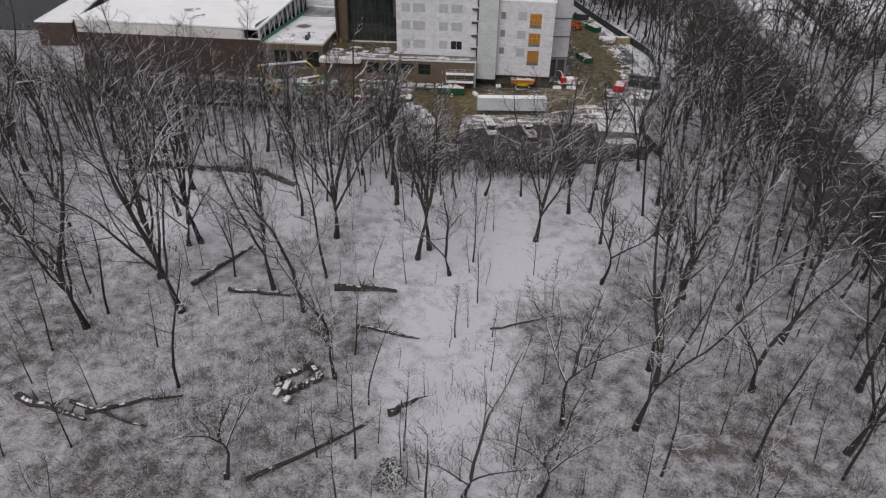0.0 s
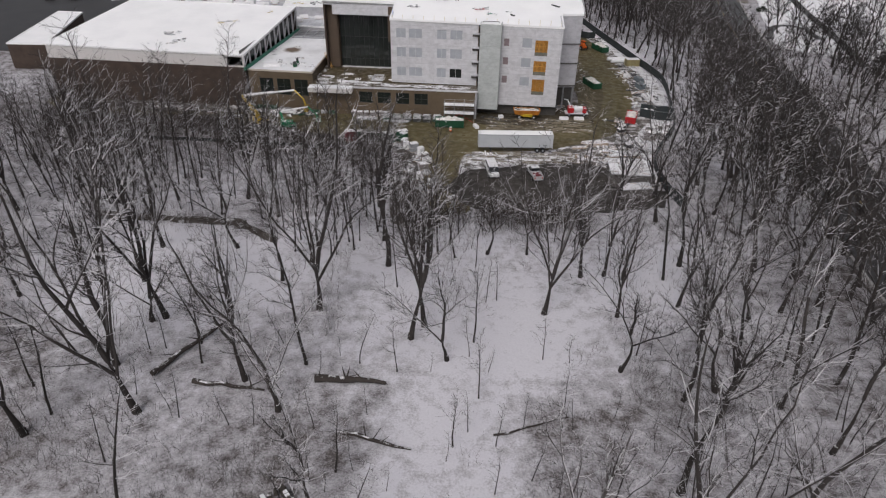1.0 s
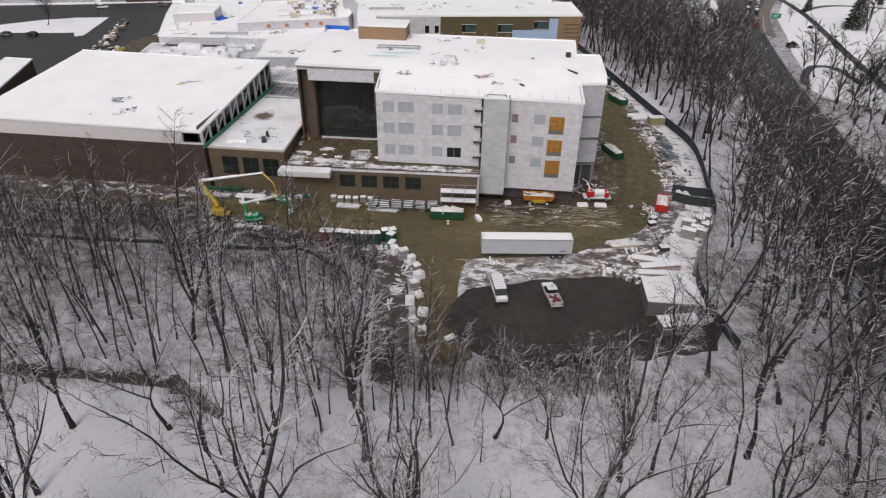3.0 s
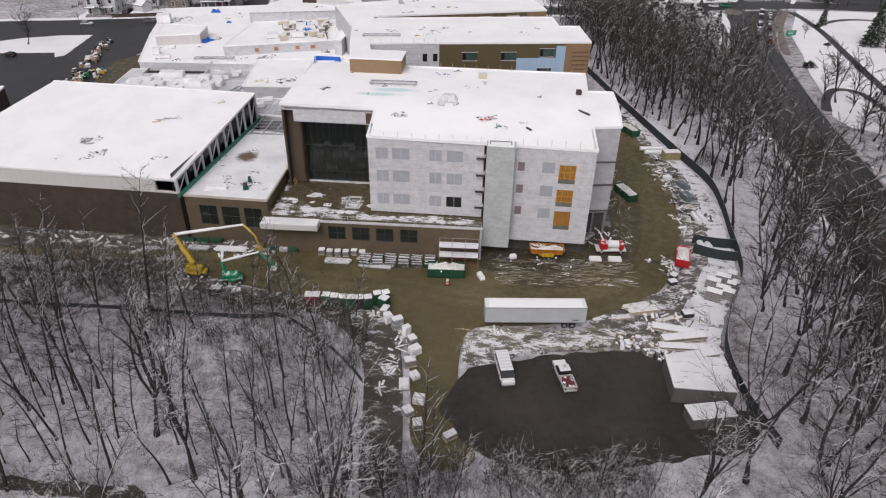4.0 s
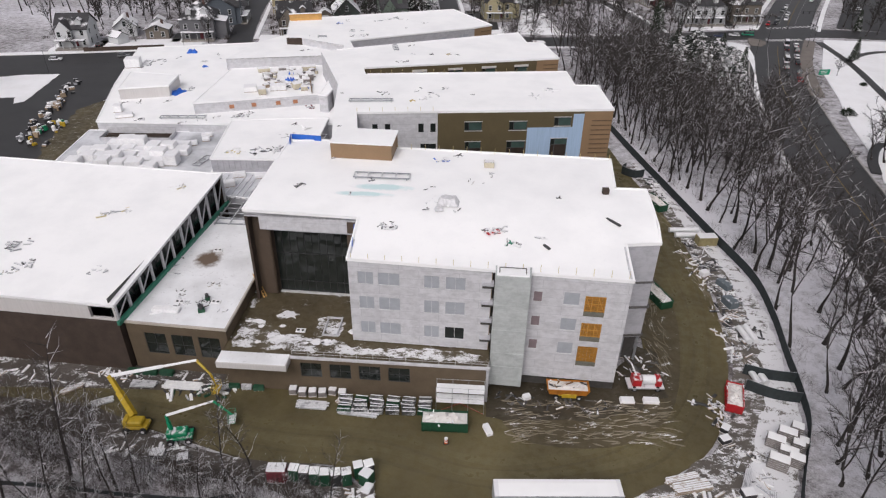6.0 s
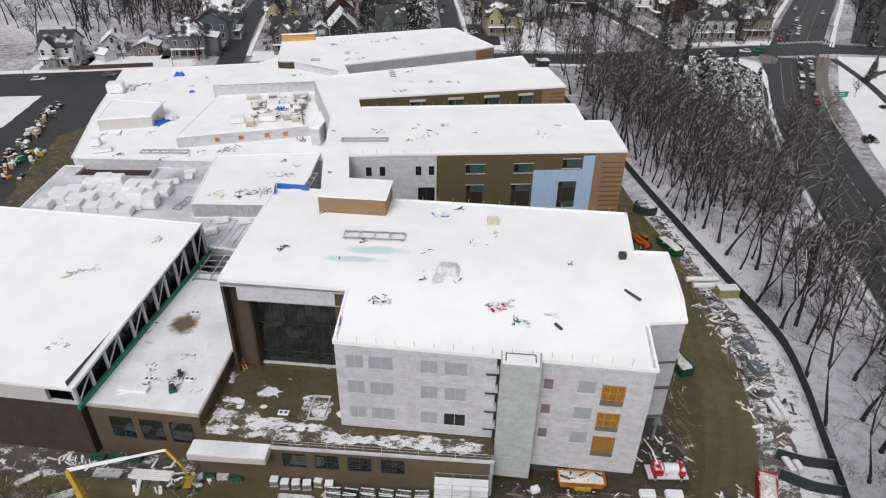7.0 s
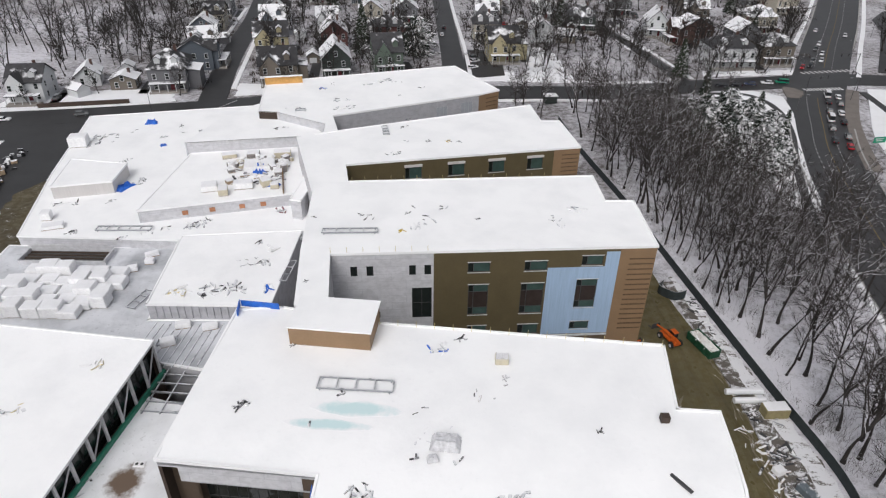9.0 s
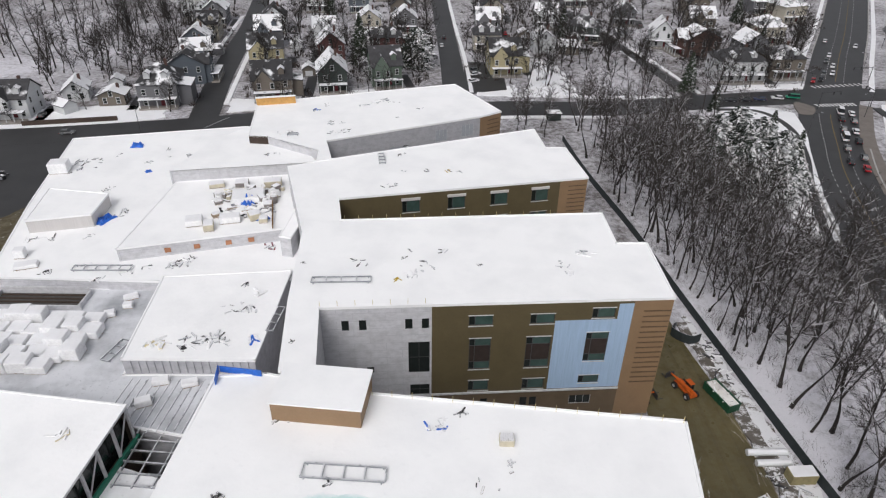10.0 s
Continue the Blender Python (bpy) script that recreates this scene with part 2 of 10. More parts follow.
M_FRAME = material("pale_window_frame", (0.55, 0.55, 0.56), 0.5)
# Dark base colour stands for the shade inside gaps and shafts.
M_INSIDE = material("interior_coloured_dark_for_shade", (0.07, 0.066, 0.062), 0.9)
M_OCHRE = material("ochre_sheathing_board", (0.33, 0.155, 0.028), 0.7, vary=0.45, scale=1.5, fine=8, stretch=(1, 1, 4))
M_COPING = material("pale_tan_coping", (0.50, 0.45, 0.40), 0.6, vary=0.2, scale=0.5, fine=3)
M_PANELGREY = material("grey_green_gap_panel", (0.15, 0.145, 0.12), 0.85, vary=0.3, scale=0.8, fine=6)
M_BATTEN = material("fresh_orange_batten", (0.50, 0.25, 0.05), 0.7, vary=0.25)
# Dark tone of the bay ledges' shadow lines; also used for scrap.
M_LEDGE = material("dark_shadow_line_and_scrap", (0.11, 0.105, 0.10), 0.8, vary=0.25)
M_HEAP = roof_snow_material("snow_streaked_debris", (0.72, 0.70, 0.68), (0.20, 0.13, 0.08), 0.6, 0.9)
M_PLYDARK = material("dark_edge_and_batten_brown", (0.16, 0.085, 0.03), 0.75, vary=0.3)
M_PLY = material("orange_plywood", (0.60, 0.34, 0.11), 0.7, vary=0.2)
M_REDPLY = material("reddish_plywood", (0.42, 0.19, 0.10), 0.7, vary=0.2)
M_FADED = material("faded_insulation_board", (0.55, 0.50, 0.38), 0.8, vary=0.15, snow=0.6)
M_GREENTAPE = material("green_membrane_strip", (0.03, 0.20, 0.13), 0.5, vary=0.25)
M_TARP = material("blue_tarpaulin", (0.02, 0.13, 0.55), 0.4, vary=0.3, bump=0.4)
M_WHITESIDING = material("pale_metal_siding", (0.58, 0.56, 0.55), 0.5, vary=0.1, scale=0.8, stretch=(8, 8, 0.2))
M_BARK = material("grey_brown_bark_with_snow", (0.030, 0.025, 0.023), 0.9, vary=0.35, scale=1.2, snow=0.45, snow_low=0.5, rand=0.25)
M_TWIG = material("snowy_twigs", (0.043, 0.037, 0.035), 0.9, vary=0.35, scale=0.5, snow=0.9, snow_low=0.34, rand=0.2, bump=0, dust=(0.60, 0.59, 0.61))
M_CONIFER = material("dark_needles_with_snow", (0.026, 0.036, 0.022), 0.9, vary=0.35, scale=0.8, snow=0.2, snow_low=0.45, rand=0.2, bump=0)
M_CONIFERSNOW = material("snow_laden_needles", (0.026, 0.034, 0.027), 0.9, vary=0.35, scale=0.8, snow=0.36, snow_low=0.3, rand=0.2, bump=0)
M_FARTWIG = material("far_twigs", (0.028, 0.024, 0.022), 0.9, vary=0.3, scale=0.3, snow=0.26, snow_low=0.5, bump=0)
M_BRUSH = material("dry_brush", (0.048, 0.038, 0.034), 0.9, vary=0.4, scale=0.8, snow=0.3, snow_low=0.4, bump=0)


# ---------------------------------------------------------------- building blocks
class Shape:
    """Gathers corners and faces of one part."""

    def __init__(self):
        self.v, self.f = [], []

    def face(self, pts):
        k = len(self.v)
        self.v += [tuple(p) for p in pts]
        self.f.append(tuple(range(k, k + len(pts))))

    def sliver(self, p, q, w, rng):
        """A thin twig as one narrow, upright blade."""
        d = (q - p).normalized()
        n = Vector((d.y, -d.x, 0))
        n = n.normalized() if n.length > 0.05 else Vector((1, 0, 0))
        side = Matrix.Rotation(rng.uniform(-0.45, 0.45), 3, d) @ d.cross(n)
        self.face((p + side * w * 0.5, p - side * w * 0.5, q))

    def box(self, c, s, rz=0.0, tilt=0.0, bevel=0.0):
        """A box round c, with its edges cut off by bevel."""
        m = Matrix.Translation(c) @ Matrix.Rotation(radians(rz), 4, "Z") @ Matrix.Rotation(radians(tilt), 4, "Y")
        h = [x / 2 for x in s]
        k = len(self.v)
        if not bevel:
            self.v += [tuple(m @ Vector((a * h[0], b * h[1], d * h[2]))) for a in (-1, 1) for b in (-1, 1) for d in (-1, 1)]
            self.f += [tuple(k + i for i in q) for q in ((0, 1, 3, 2), (4, 6, 7, 5), (0, 4, 5, 1), (2, 3, 7, 6), (0, 2, 6, 4), (1, 5, 7, 3))]
            return
        idx = {}
        for a in (-1, 1):
            for b in (-1, 1):
                for d in (-1, 1):
                    for ax in range(3):
                        p = [a * (h[0] - bevel), b * (h[1] - bevel), d * (h[2] - bevel)]
                        p[ax] = (a, b, d)[ax] * h[ax]
                        idx[a, b, d, ax] = len(self.v)
                        self.v.append(tuple(m @ Vector(p)))
        for ax in range(3):
            o1, o2 = [i for i in range(3) if i != ax]
            for sgn in (-1, 1):
                q = []
                for u, w in ((-1, -1), (1, -1), (1, 1), (-1, 1)):
                    key = [0, 0, 0]
                    key[ax], key[o1], key[o2] = sgn, u, w
                    q.append(idx[(*key, ax)])
                if (sgn < 0) != (ax == 1):
                    q.reverse()
                self.f.append(tuple(q))
            for u in (-1, 1):
                for w in (-1, 1):
                    k1, k2 = [0, 0, 0], [0, 0, 0]
                    k1[o1], k1[o2], k1[ax] = u, w, -1
                    k2[o1], k2[o2], k2[ax] = u, w, 1
                    self.f.append((idx[(*k1, o1)], idx[(*k2, o1)], idx[(*k2, o2)], idx[(*k1, o2)]))
        for a in (-1, 1):
            for b in (-1, 1):
                for d in (-1, 1):
                    self.f.append((idx[a, b, d, 0], idx[a, b, d, 1], idx[a, b, d, 2]))

    def prism(self, poly, z0, z1):
        """A slab over a polygon (anticlockwise); z1 a number or a rule of x, y."""
        top = z1 if callable(z1) else (lambda x, y: z1)
        bot = z0 if callable(z0) else (lambda x, y: z0)
        k, n = len(self.v), len(poly)
        self.v += [(x, y, bot(x, y)) for x, y in poly] + [(x, y, top(x, y)) for x, y in poly]
        self.f.append(tuple(k + n + i for i in range(n)))
        self.f.append(tuple(k + n - 1 - i for i in range(n)))
        self.f += [(k + i, k + (i + 1) % n, k + n + (i + 1) % n, k + n + i) for i in range(n)]

    def rod(self, p, q, r0, r1=None, n=6, cap=True):
        """A tapered round bar from p to q; r1 of 0 gives a point."""
        r1 = r0 if r1 is None else r1
        p, q = Vector(p), Vector(q)
        d = (q - p)
        if d.length < 1e-6:
            return
        d.normalize()
        a = d.cross(Vector((0, 0, 1)) if abs(d.z) < 0.9 else Vector((1, 0, 0))).normalized()
        b = d.cross(a)
        k = len(self.v)
        ring = [(math.cos(2 * math.pi * i / n), math.sin(2 * math.pi * i / n)) for i in range(n)]
        self.v += [tuple(p + (a * c + b * s) * r0) for c, s in ring]
        if r1 == 0:
            self.v.append(tuple(q))
            self.f += [(k + i, k + (i + 1) % n, k + n) for i in range(n)]
        else:
            self.v += [tuple(q + (a * c + b * s) * r1) for c, s in ring]
            self.f += [(k + i, k + (i + 1) % n, k + n + (i + 1) % n, k + n + i) for i in range(n)]
            if cap:
                self.f.append(tuple(k + n + i for i in range(n)))
        if cap:
            self.f.append(tuple(k + n - 1 - i for i in range(n)))

    def mesh(self, name, mat):
        me = bpy.data.meshes.new(name)
        me.from_pydata(self.v, [], self.f)
        me.materials.append(mat)
        me.update()
        return me


def part(name, shape, mat, parent, label=""):
    """Links a shape as one mesh under a thing; shapes are in the thing's own frame."""
    ob = new(name, shape.mesh(name, mat) if isinstance(shape, Shape) else shape)
    ob.parent = parent
    if label:
        ob["label"] = label
    return ob


def thing(name, m, label, category, group="", kind=""):
    ob = tagged(new(name), label, category, group, kind)
    ob.empty_display_size = 0.3
    ob.matrix_world = m if isinstance(m, Matrix) else Matrix.Translation(m)
    return ob


def solid(name, shape, mat, label="", category="", kind="structure"):
    return tagged(new(name, shape.mesh(name, mat)), label, category, kind=kind)


def wall_shape(p0, p1, z0, z1, thick, holes, top=None):
    """A wall from p0 to p1 (its outer face to the right of that way), with openings (u0, u1, w0, w1) cut through; top: a rule of x, y for the upper edge."""
    s = Shape()
    a, b = Vector((*p0, 0)), Vector((*p1, 0))
    L = (b - a).length
    d = (b - a) / L
    n = Vector((-d.y, d.x, 0))
    us = sorted({0.0, L, *[h[0] for h in holes], *[h[1] for h in holes]})
    zs = sorted({z0, z1, *[h[2] for h in holes], *[h[3] for h in holes]})

    def pt(u, z, t):
        p = a + d * u + n * t
        zz = top(p.x, p.y) if top and abs(z - z1) < 1e-6 else z
        return (p.x, p.y, zz)

    def open_at(u, z):
        return any(h[0] < u < h[1] and h[2] < z < h[3] for h in holes)

    for i in range(len(us) - 1):
        for j in range(len(zs) - 1):
            u0, u1, w0, w1 = us[i], us[i + 1], zs[j], zs[j + 1]
            if open_at((u0 + u1) / 2, (w0 + w1) / 2):
                continue
            s.face([pt(u0, w0, 0), pt(u1, w0, 0), pt(u1, w1, 0), pt(u0, w1, 0)])
            s.face([pt(u1, w0, thick), pt(u0, w0, thick), pt(u0, w1, thick), pt(u1, w1, thick)])
    for u0, u1, w0, w1 in holes:
        s.face([pt(u0, w0, 0), pt(u0, w0, thick), pt(u1, w0, thick), pt(u1, w0, 0)])
        s.face([pt(u0, w1, 0), pt(u1, w1, 0), pt(u1, w1, thick), pt(u0, w1, thick)])
        s.face([pt(u0, w0, 0), pt(u0, w1, 0), pt(u0, w1, thick), pt(u0, w0, thick)])
        s.face([pt(u1, w0, 0), pt(u1, w0, thick), pt(u1, w1, thick), pt(u1, w1, 0)])
    s.face([pt(0, z0, 0), pt(0, z0, thick), pt(L, z0, thick), pt(L, z0, 0)])
    s.face([pt(0, z1, 0), pt(L, z1, 0), pt(L, z1, thick), pt(0, z1, thick)])
    s.face([pt(0, z0, 0), pt(0, z1, 0), pt(0, z1, thick), pt(0, z0, thick)])
    s.face([pt(L, z0, 0), pt(L, z0, thick), pt(L, z1, thick), pt(L, z1, 0)])
    return s


def window(parent, p0, p1, hole, pane_mat, frame_mat, depth=0.12, bars=(1, 1), sill=False):
    """A window set into an opening of the wall p0 to p1: frame, panes, sill."""
    a, b = Vector((*p0, 0)), Vector((*p1, 0))
    d = (b - a).normalized()
    n = Vector((-d.y, d.x, 0))
    ang = math.degrees(math.atan2(d.y, d.x))
    u0, u1, w0, w1 = hole
    um, wm = (u0 + u1) / 2, (w0 + w1) / 2
    c = a + d * um + n * depth
    fr = Shape()
    t = 0.07
    for uu in (u0 + t / 2, u1 - t / 2):
        p = a + d * uu + n * depth
        fr.box((p.x, p.y, wm), (t, 0.1, w1 - w0), ang)
    for ww in (w0 + t / 2, w1 - t / 2):
        fr.box((c.x, c.y, ww), (u1 - u0 - 2 * t, 0.1, t), ang)
    nu, nw = bars
    for i in range(1, nu):
        p = a + d * (u0 + (u1 - u0) * i / nu) + n * depth
        fr.box((p.x, p.y, wm), (0.05, 0.09, w1 - w0 - 2 * t), ang)
    win = part("window", fr, frame_mat, parent)
    for i in range(1, nw):
        bar = Shape()
        bar.box((c.x, c.y, w0 + (w1 - w0) * i / nw), (u1 - u0 - 2 * t, 0.085, 0.05), ang)
        part("glazing_bar", bar, frame_mat, win)
    q = a + d * um + n * (depth + 0.01)
    pn = Shape()
    pn.box((q.x, q.y, wm), (u1 - u0 - t, 0.02, w1 - w0 - t), ang)
    part("pane", pn, pane_mat, win)
    if sill:
        sl = Shape()
        q = a + d * um - n * 0.04
        sl.box((q.x, q.y, w0 - 0.05), (u1 - u0 + 0.12, 0.16, 0.1), ang)
        part("sill", sl, M_FRAME, win)
    return win


def smooth_line(pts, n=6):
    """Points on a smooth curve through pts."""
    out = []
    for i in range(len(pts) - 1):
        p0, p1, p2, p3 = (Vector(pts[max(0, min(len(pts) - 1, i + k))]) for k in (-1, 0, 1, 2))
        for j in range(n):
            t = j / n
            out.append(0.5 * ((2 * p1) + (p2 - p0) * t + (2 * p0 - 5 * p1 + 4 * p2 - p3) * t * t + (3 * p1 - p0 - 3 * p2 + p3) * t ** 3))
    out.append(Vector(pts[-1]))
    return out


def strip(pts, half, z, n=8):
    """A flat band with real thickness along a curve."""
    s = Shape()
    line = smooth_line(pts, n)
    rows = []
    for i, p in enumerate(line):
        d = (line[min(i + 1, len(line) - 1)] - line[max(i - 1, 0)]).normalized()
        w = half if not callable(half) else half(i / (len(line) - 1))
        rows.append((p + Vector((-d.y, d.x)) * w, p - Vector((-d.y, d.x)) * w))
    k = 0
    for l, r in rows:
        s.v += [(l.x, l.y, z), (r.x, r.y, z), (l.x, l.y, -0.3), (r.x, r.y, -0.3)]
    for i in range(len(rows) - 1):
        a, b = 4 * i, 4 * i + 4
        s.f += [(a, a + 1, b + 1, b), (a, b, b + 2, a + 2), (a + 1, a + 3, b + 3, b + 1)]
    s.f += [(0, 2, 3, 1), (len(s.v) - 4, len(s.v) - 3, len(s.v) - 1, len(s.v) - 2)]
    return s

M_WHITE = material("white_paint", (0.74, 0.75, 0.76), 0.45, vary=0.08, snow=0.6)
M_SHEET = material("white_plastic_wrapping", (0.84, 0.84, 0.855), 0.4, vary=0.1, bump=0.5, fine=3)
M_TRAILER = material("grey_white_trailer_paint", (0.46, 0.48, 0.50), 0.45, vary=0.1, scale=0.6, snow=0.6)
M_SHEETGREY = material("grey_plastic_sheet", (0.60, 0.60, 0.62), 0.35, vary=0.25, bump=0.5, fine=3)
M_RUBBER = material("black_rubber", (0.02, 0.02, 0.021), 0.8)
M_CARGLASS = glass_material("dark_car_glass", (0.02, 0.022, 0.025))
M_GREEN = material("dark_green_painted_steel", (0.012, 0.07, 0.035), 0.5, vary=0.3)
M_TEAL = material("green_machine_paint", (0.0, 0.22, 0.10), 0.45, vary=0.2, snow=0.35)
M_YELLOW = material("yellow_machine_paint", (0.44, 0.30, 0.02), 0.5, vary=0.25)
M_RED = material("red_machine_paint", (0.42, 0.015, 0.02), 0.45, vary=0.25, snow=0.3)
M_ORANGE = material("orange_machine_paint", (0.52, 0.095, 0.01), 0.5, vary=0.2)
M_MAROON = material("maroon_paint", (0.16, 0.03, 0.04), 0.6, vary=0.2)
M_RUSTORANGE = material("worn_orange_paint", (0.42, 0.16, 0.02), 0.6, vary=0.45, scale=0.8, fine=6)
M_KHAKI = material("khaki_painted_steel", (0.26, 0.22, 0.11), 0.6, vary=0.25)
M_SLATE = material("slate_grey_steel", (0.15, 0.18, 0.20), 0.5, 0.2, vary=0.2, snow=0.3)
M_BLOCK = material("grey_concrete_block", (0.22, 0.20, 0.19), 0.9, vary=0.25, snow=0.62)
M_LUMBER = material("weathered_lumber", (0.32, 0.24, 0.16), 0.8, vary=0.25, snow=0.6)
M_STUD = material("steel_studs_with_snow", (0.34, 0.35, 0.37), 0.5, 0.3, vary=0.25, snow=0.55)
M_GREYBOARD = material("weathered_grey_boards", (0.13, 0.12, 0.115), 0.85, vary=0.25, stretch=(6, 6, 0.4))
M_CAP = roof_snow_material("settled_snow_cap", (0.82, 0.82, 0.84), (0.50, 0.49, 0.48), 0.5, 0.3)
M_RACK = material("dark_steel_racks", (0.10, 0.105, 0.105), 0.6, 0.3, vary=0.3, snow=0.3)
M_FABRIC = material("dark_fence_fabric", (0.028, 0.036, 0.038), 0.8, vary=0.25, snow=0.15)
M_BLACK = material("black_bundle", (0.03, 0.03, 0.032), 0.6, vary=0.3, snow=0.35)
M_LINE = material("road_paint_white", (0.62, 0.62, 0.62), 0.7, vary=0.2)
M_YLINE = material("worn_yellow_road_paint", (0.24, 0.17, 0.06), 0.7, vary=0.2)
M_SIGN = material("green_sign_face", (0.0, 0.22, 0.12), 0.5, vary=0.1)
M_LOG = material("fallen_log_bark", (0.045, 0.037, 0.033), 0.9, vary=0.3, snow=0.2, snow_low=0.7)
M_RUIN = material("mossy_dark_stone", (0.055, 0.048, 0.042), 0.95, vary=0.35, snow=0.2, snow_low=0.7)
M_SHINGLE = material("dark_shingles_with_snow", (0.045, 0.044, 0.047), 0.9, vary=0.3, scale=0.5, snow=0.15, snow_low=0.3, rand=0.2, coords="World", patch=0.16)
M_SNOWROOF = material("snow_covered_shingles", (0.06, 0.06, 0.064), 0.9, vary=0.2, scale=0.5, snow=0.54, snow_low=0.3, coords="World", patch=0.22)
M_PURLIN = material("yellow_insulation_board", (0.62, 0.52, 0.26), 0.8, vary=0.15, snow=0.5)


def fading_material(name, inner, outer, grain):
    """A stain that thins out towards its edge."""
    m = bpy.data.materials.new(name)
    m.use_nodes = True
    nt = m.node_tree
    b = nt.nodes["Principled BSDF"]
    mp = nt.nodes.new("ShaderNodeMapping")
    mp.inputs["Location"].default_value, mp.inputs["Scale"].default_value = (-1, -1, 0), (2, 2, 0)
    nt.links.new(nt.nodes.new("ShaderNodeTexCoord").outputs["Generated"], mp.inputs[0])
    ln = nt.nodes.new("ShaderNodeVectorMath")
    ln.operation = "LENGTH"
    nt.links.new(mp.outputs[0], ln.inputs[0])
    n = noise_tex(nt, grain, 6, 0.65)
    f = maths(nt, "ADD", ln.outputs["Value"], maths(nt, "MULTIPLY", maths(nt, "SUBTRACT", n, 0.5), 1.1))
    nt.links.new(mixc(nt, ramp(nt, f, [(0.5, (0, 0, 0)), (0.95, (1, 1, 1))]), inner, outer), b.inputs["Base Color"])
    b.inputs["Roughness"].default_value = 0.8
    return m


M_MELT = fading_material("thin_meltwater_stain", (0.60, 0.76, 0.77), (0.90, 0.90, 0.91), 0.5)
M_BARE = fading_material("bare_stained_roof", (0.15, 0.105, 0.075), (0.78, 0.785, 0.80), 0.9)


def based(ob, x, y, z=0.0):
    """Puts a thing's empty at its base; its parts stay where they are."""
    ob.matrix_world = Matrix.Translation((x, y, z))
    for c in ob.children:
        c.matrix_parent_inverse = Matrix.Translation((-x, -y, -z))
    return ob


# ---------------------------------------------------------------- ground, mud, roads
def ground():
    s = Shape()
    xs = [-2500, -900, -500, -320] + list(range(-240, 261, 4)) + [340, 500, 900, 2500]
    ys = [-1500, -500, -150] + list(range(-40, 601, 4)) + [700, 900, 1400, 3000]
    for y in ys:
        for x in xs:
            n = noise.noise(Vector((x * 0.05, y * 0.05, 0))) + 0.5 * noise.noise(Vector((x * 0.17, y * 0.17, 3)))
            s.v.append((x, y, -0.22 + 0.17 * max(-1, min(1, n))))
    w = len(xs)
    s.f = [(j * w + i, j * w + i + 1, (j + 1) * w + i + 1, (j + 1) * w + i) for j in range(len(ys) - 1) for i in range(w - 1)]
    ob = solid("ground", s, M_GROUND, "thin snow over leaf litter on the ground", "ground")
    for p in ob.data.polygons:
        p.use_smooth = True


ground()


def sheet(name, poly, z, mat, label, category="ground", n=5):
    """A sheet over a closed, rounded outline."""
    line = smooth_line([*poly, poly[0]], n)[:-1] if n > 1 else [Vector(p) for p in poly]
    s = Shape()
    s.prism([(p.x, p.y) for p in line], -0.5, z)
    return solid(name, s, mat, label, category)


def ragged(poly, amp, seed, step=1.2):
    """An outline with uneven, crumbling edges."""
    out = []
    for a, b in zip(poly, poly[1:] + poly[:1]):
        a, b = Vector(a), Vector(b)
        d = b - a
        n = max(1, int(d.length / step))
        side = Vector((-d.y, d.x)).normalized()
        for i in range(n):
            p = a + d * (i / n)
            k = noise.noise(Vector((p.x * 0.35, p.y * 0.35, seed))) + 0.6 * noise.noise(Vector((p.x * 1.3, p.y * 1.3, seed)))
            out.append(tuple(p + side * amp * k))
    return out


DITCH = [(-60, 114.4), (-46, 113.0), (-36.4, 112.0), (-28, 106.8), (-27.2, 108.2), (-35.6, 114), (-46, 115), (-60, 116.4)]
sheet("mud_yard", [(46, 262), (47.5, 245), (50.2, 228), (51.3, 209), (50.8, 193), (48.0, 177), (43.7, 165), (38.7, 156.5), (32.8, 152), (25, 147.5), (14, 145.5), (6, 145), (3.5, 140), (3, 128), (5, 119), (0, 117), (-3.2, 122), (-3.5, 128), (-4.5, 139), (-6.5, 146), (-14, 152.4), (-22, 152), (-30, 154.5), (-50, 161), (-68, 163), (-95, 168),
      (-95, 177), (-50, 173), (-30, 172), (0, 172), (25, 172), (34, 176), (35, 200), (36, 225), (37, 246), (40, 262)], 0.02, M_MUD, "wet olive-brown mud of the building yard", n=3)
sheet("parking_lot", ragged([(0.5, 126.6), (4, 120.6), (9.6, 118.2), (15.7, 116.6), (22.6, 118.4), (29.4, 119.2), (41, 121.3), (43.5, 127.5), (36.2, 127.4), (34.6, 134), (33.2, 139.8), (25, 139.6), (15, 138.2), (9, 136.4), (4.6, 135.3), (1.5, 131)], 0.9, 2), 0.06, M_LOT, "dark wet asphalt lot", "parking lot", n=1)
sheet("trodden_snow", ragged([(24, 147), (33, 151.5), (39, 156), (44, 163), (48.5, 176), (51.3, 190), (51.8, 209), (50.6, 228), (48, 250), (50.5, 250), (54, 232), (57, 214), (59.3, 198), (58.3, 187), (56, 176), (54, 166), (52, 160), (46.5, 150), (42.5, 141), (40, 128), (34.5, 126), (34, 138), (29, 141), (25, 141)], 0.9, 5), 0.05, M_SLUSH, "trodden snow and slush round the stored materials", n=1)
sheet("snow_bank", ragged([(3.6, 142.6), (3.8, 136), (7.8, 136), (12, 138.4), (18, 139.2), (25, 140.4), (28, 141.4), (27, 145), (18, 144.2), (10, 144)], 1.0, 8), 0.10, M_BANK, "ploughed snow bank beside the lot", n=1)
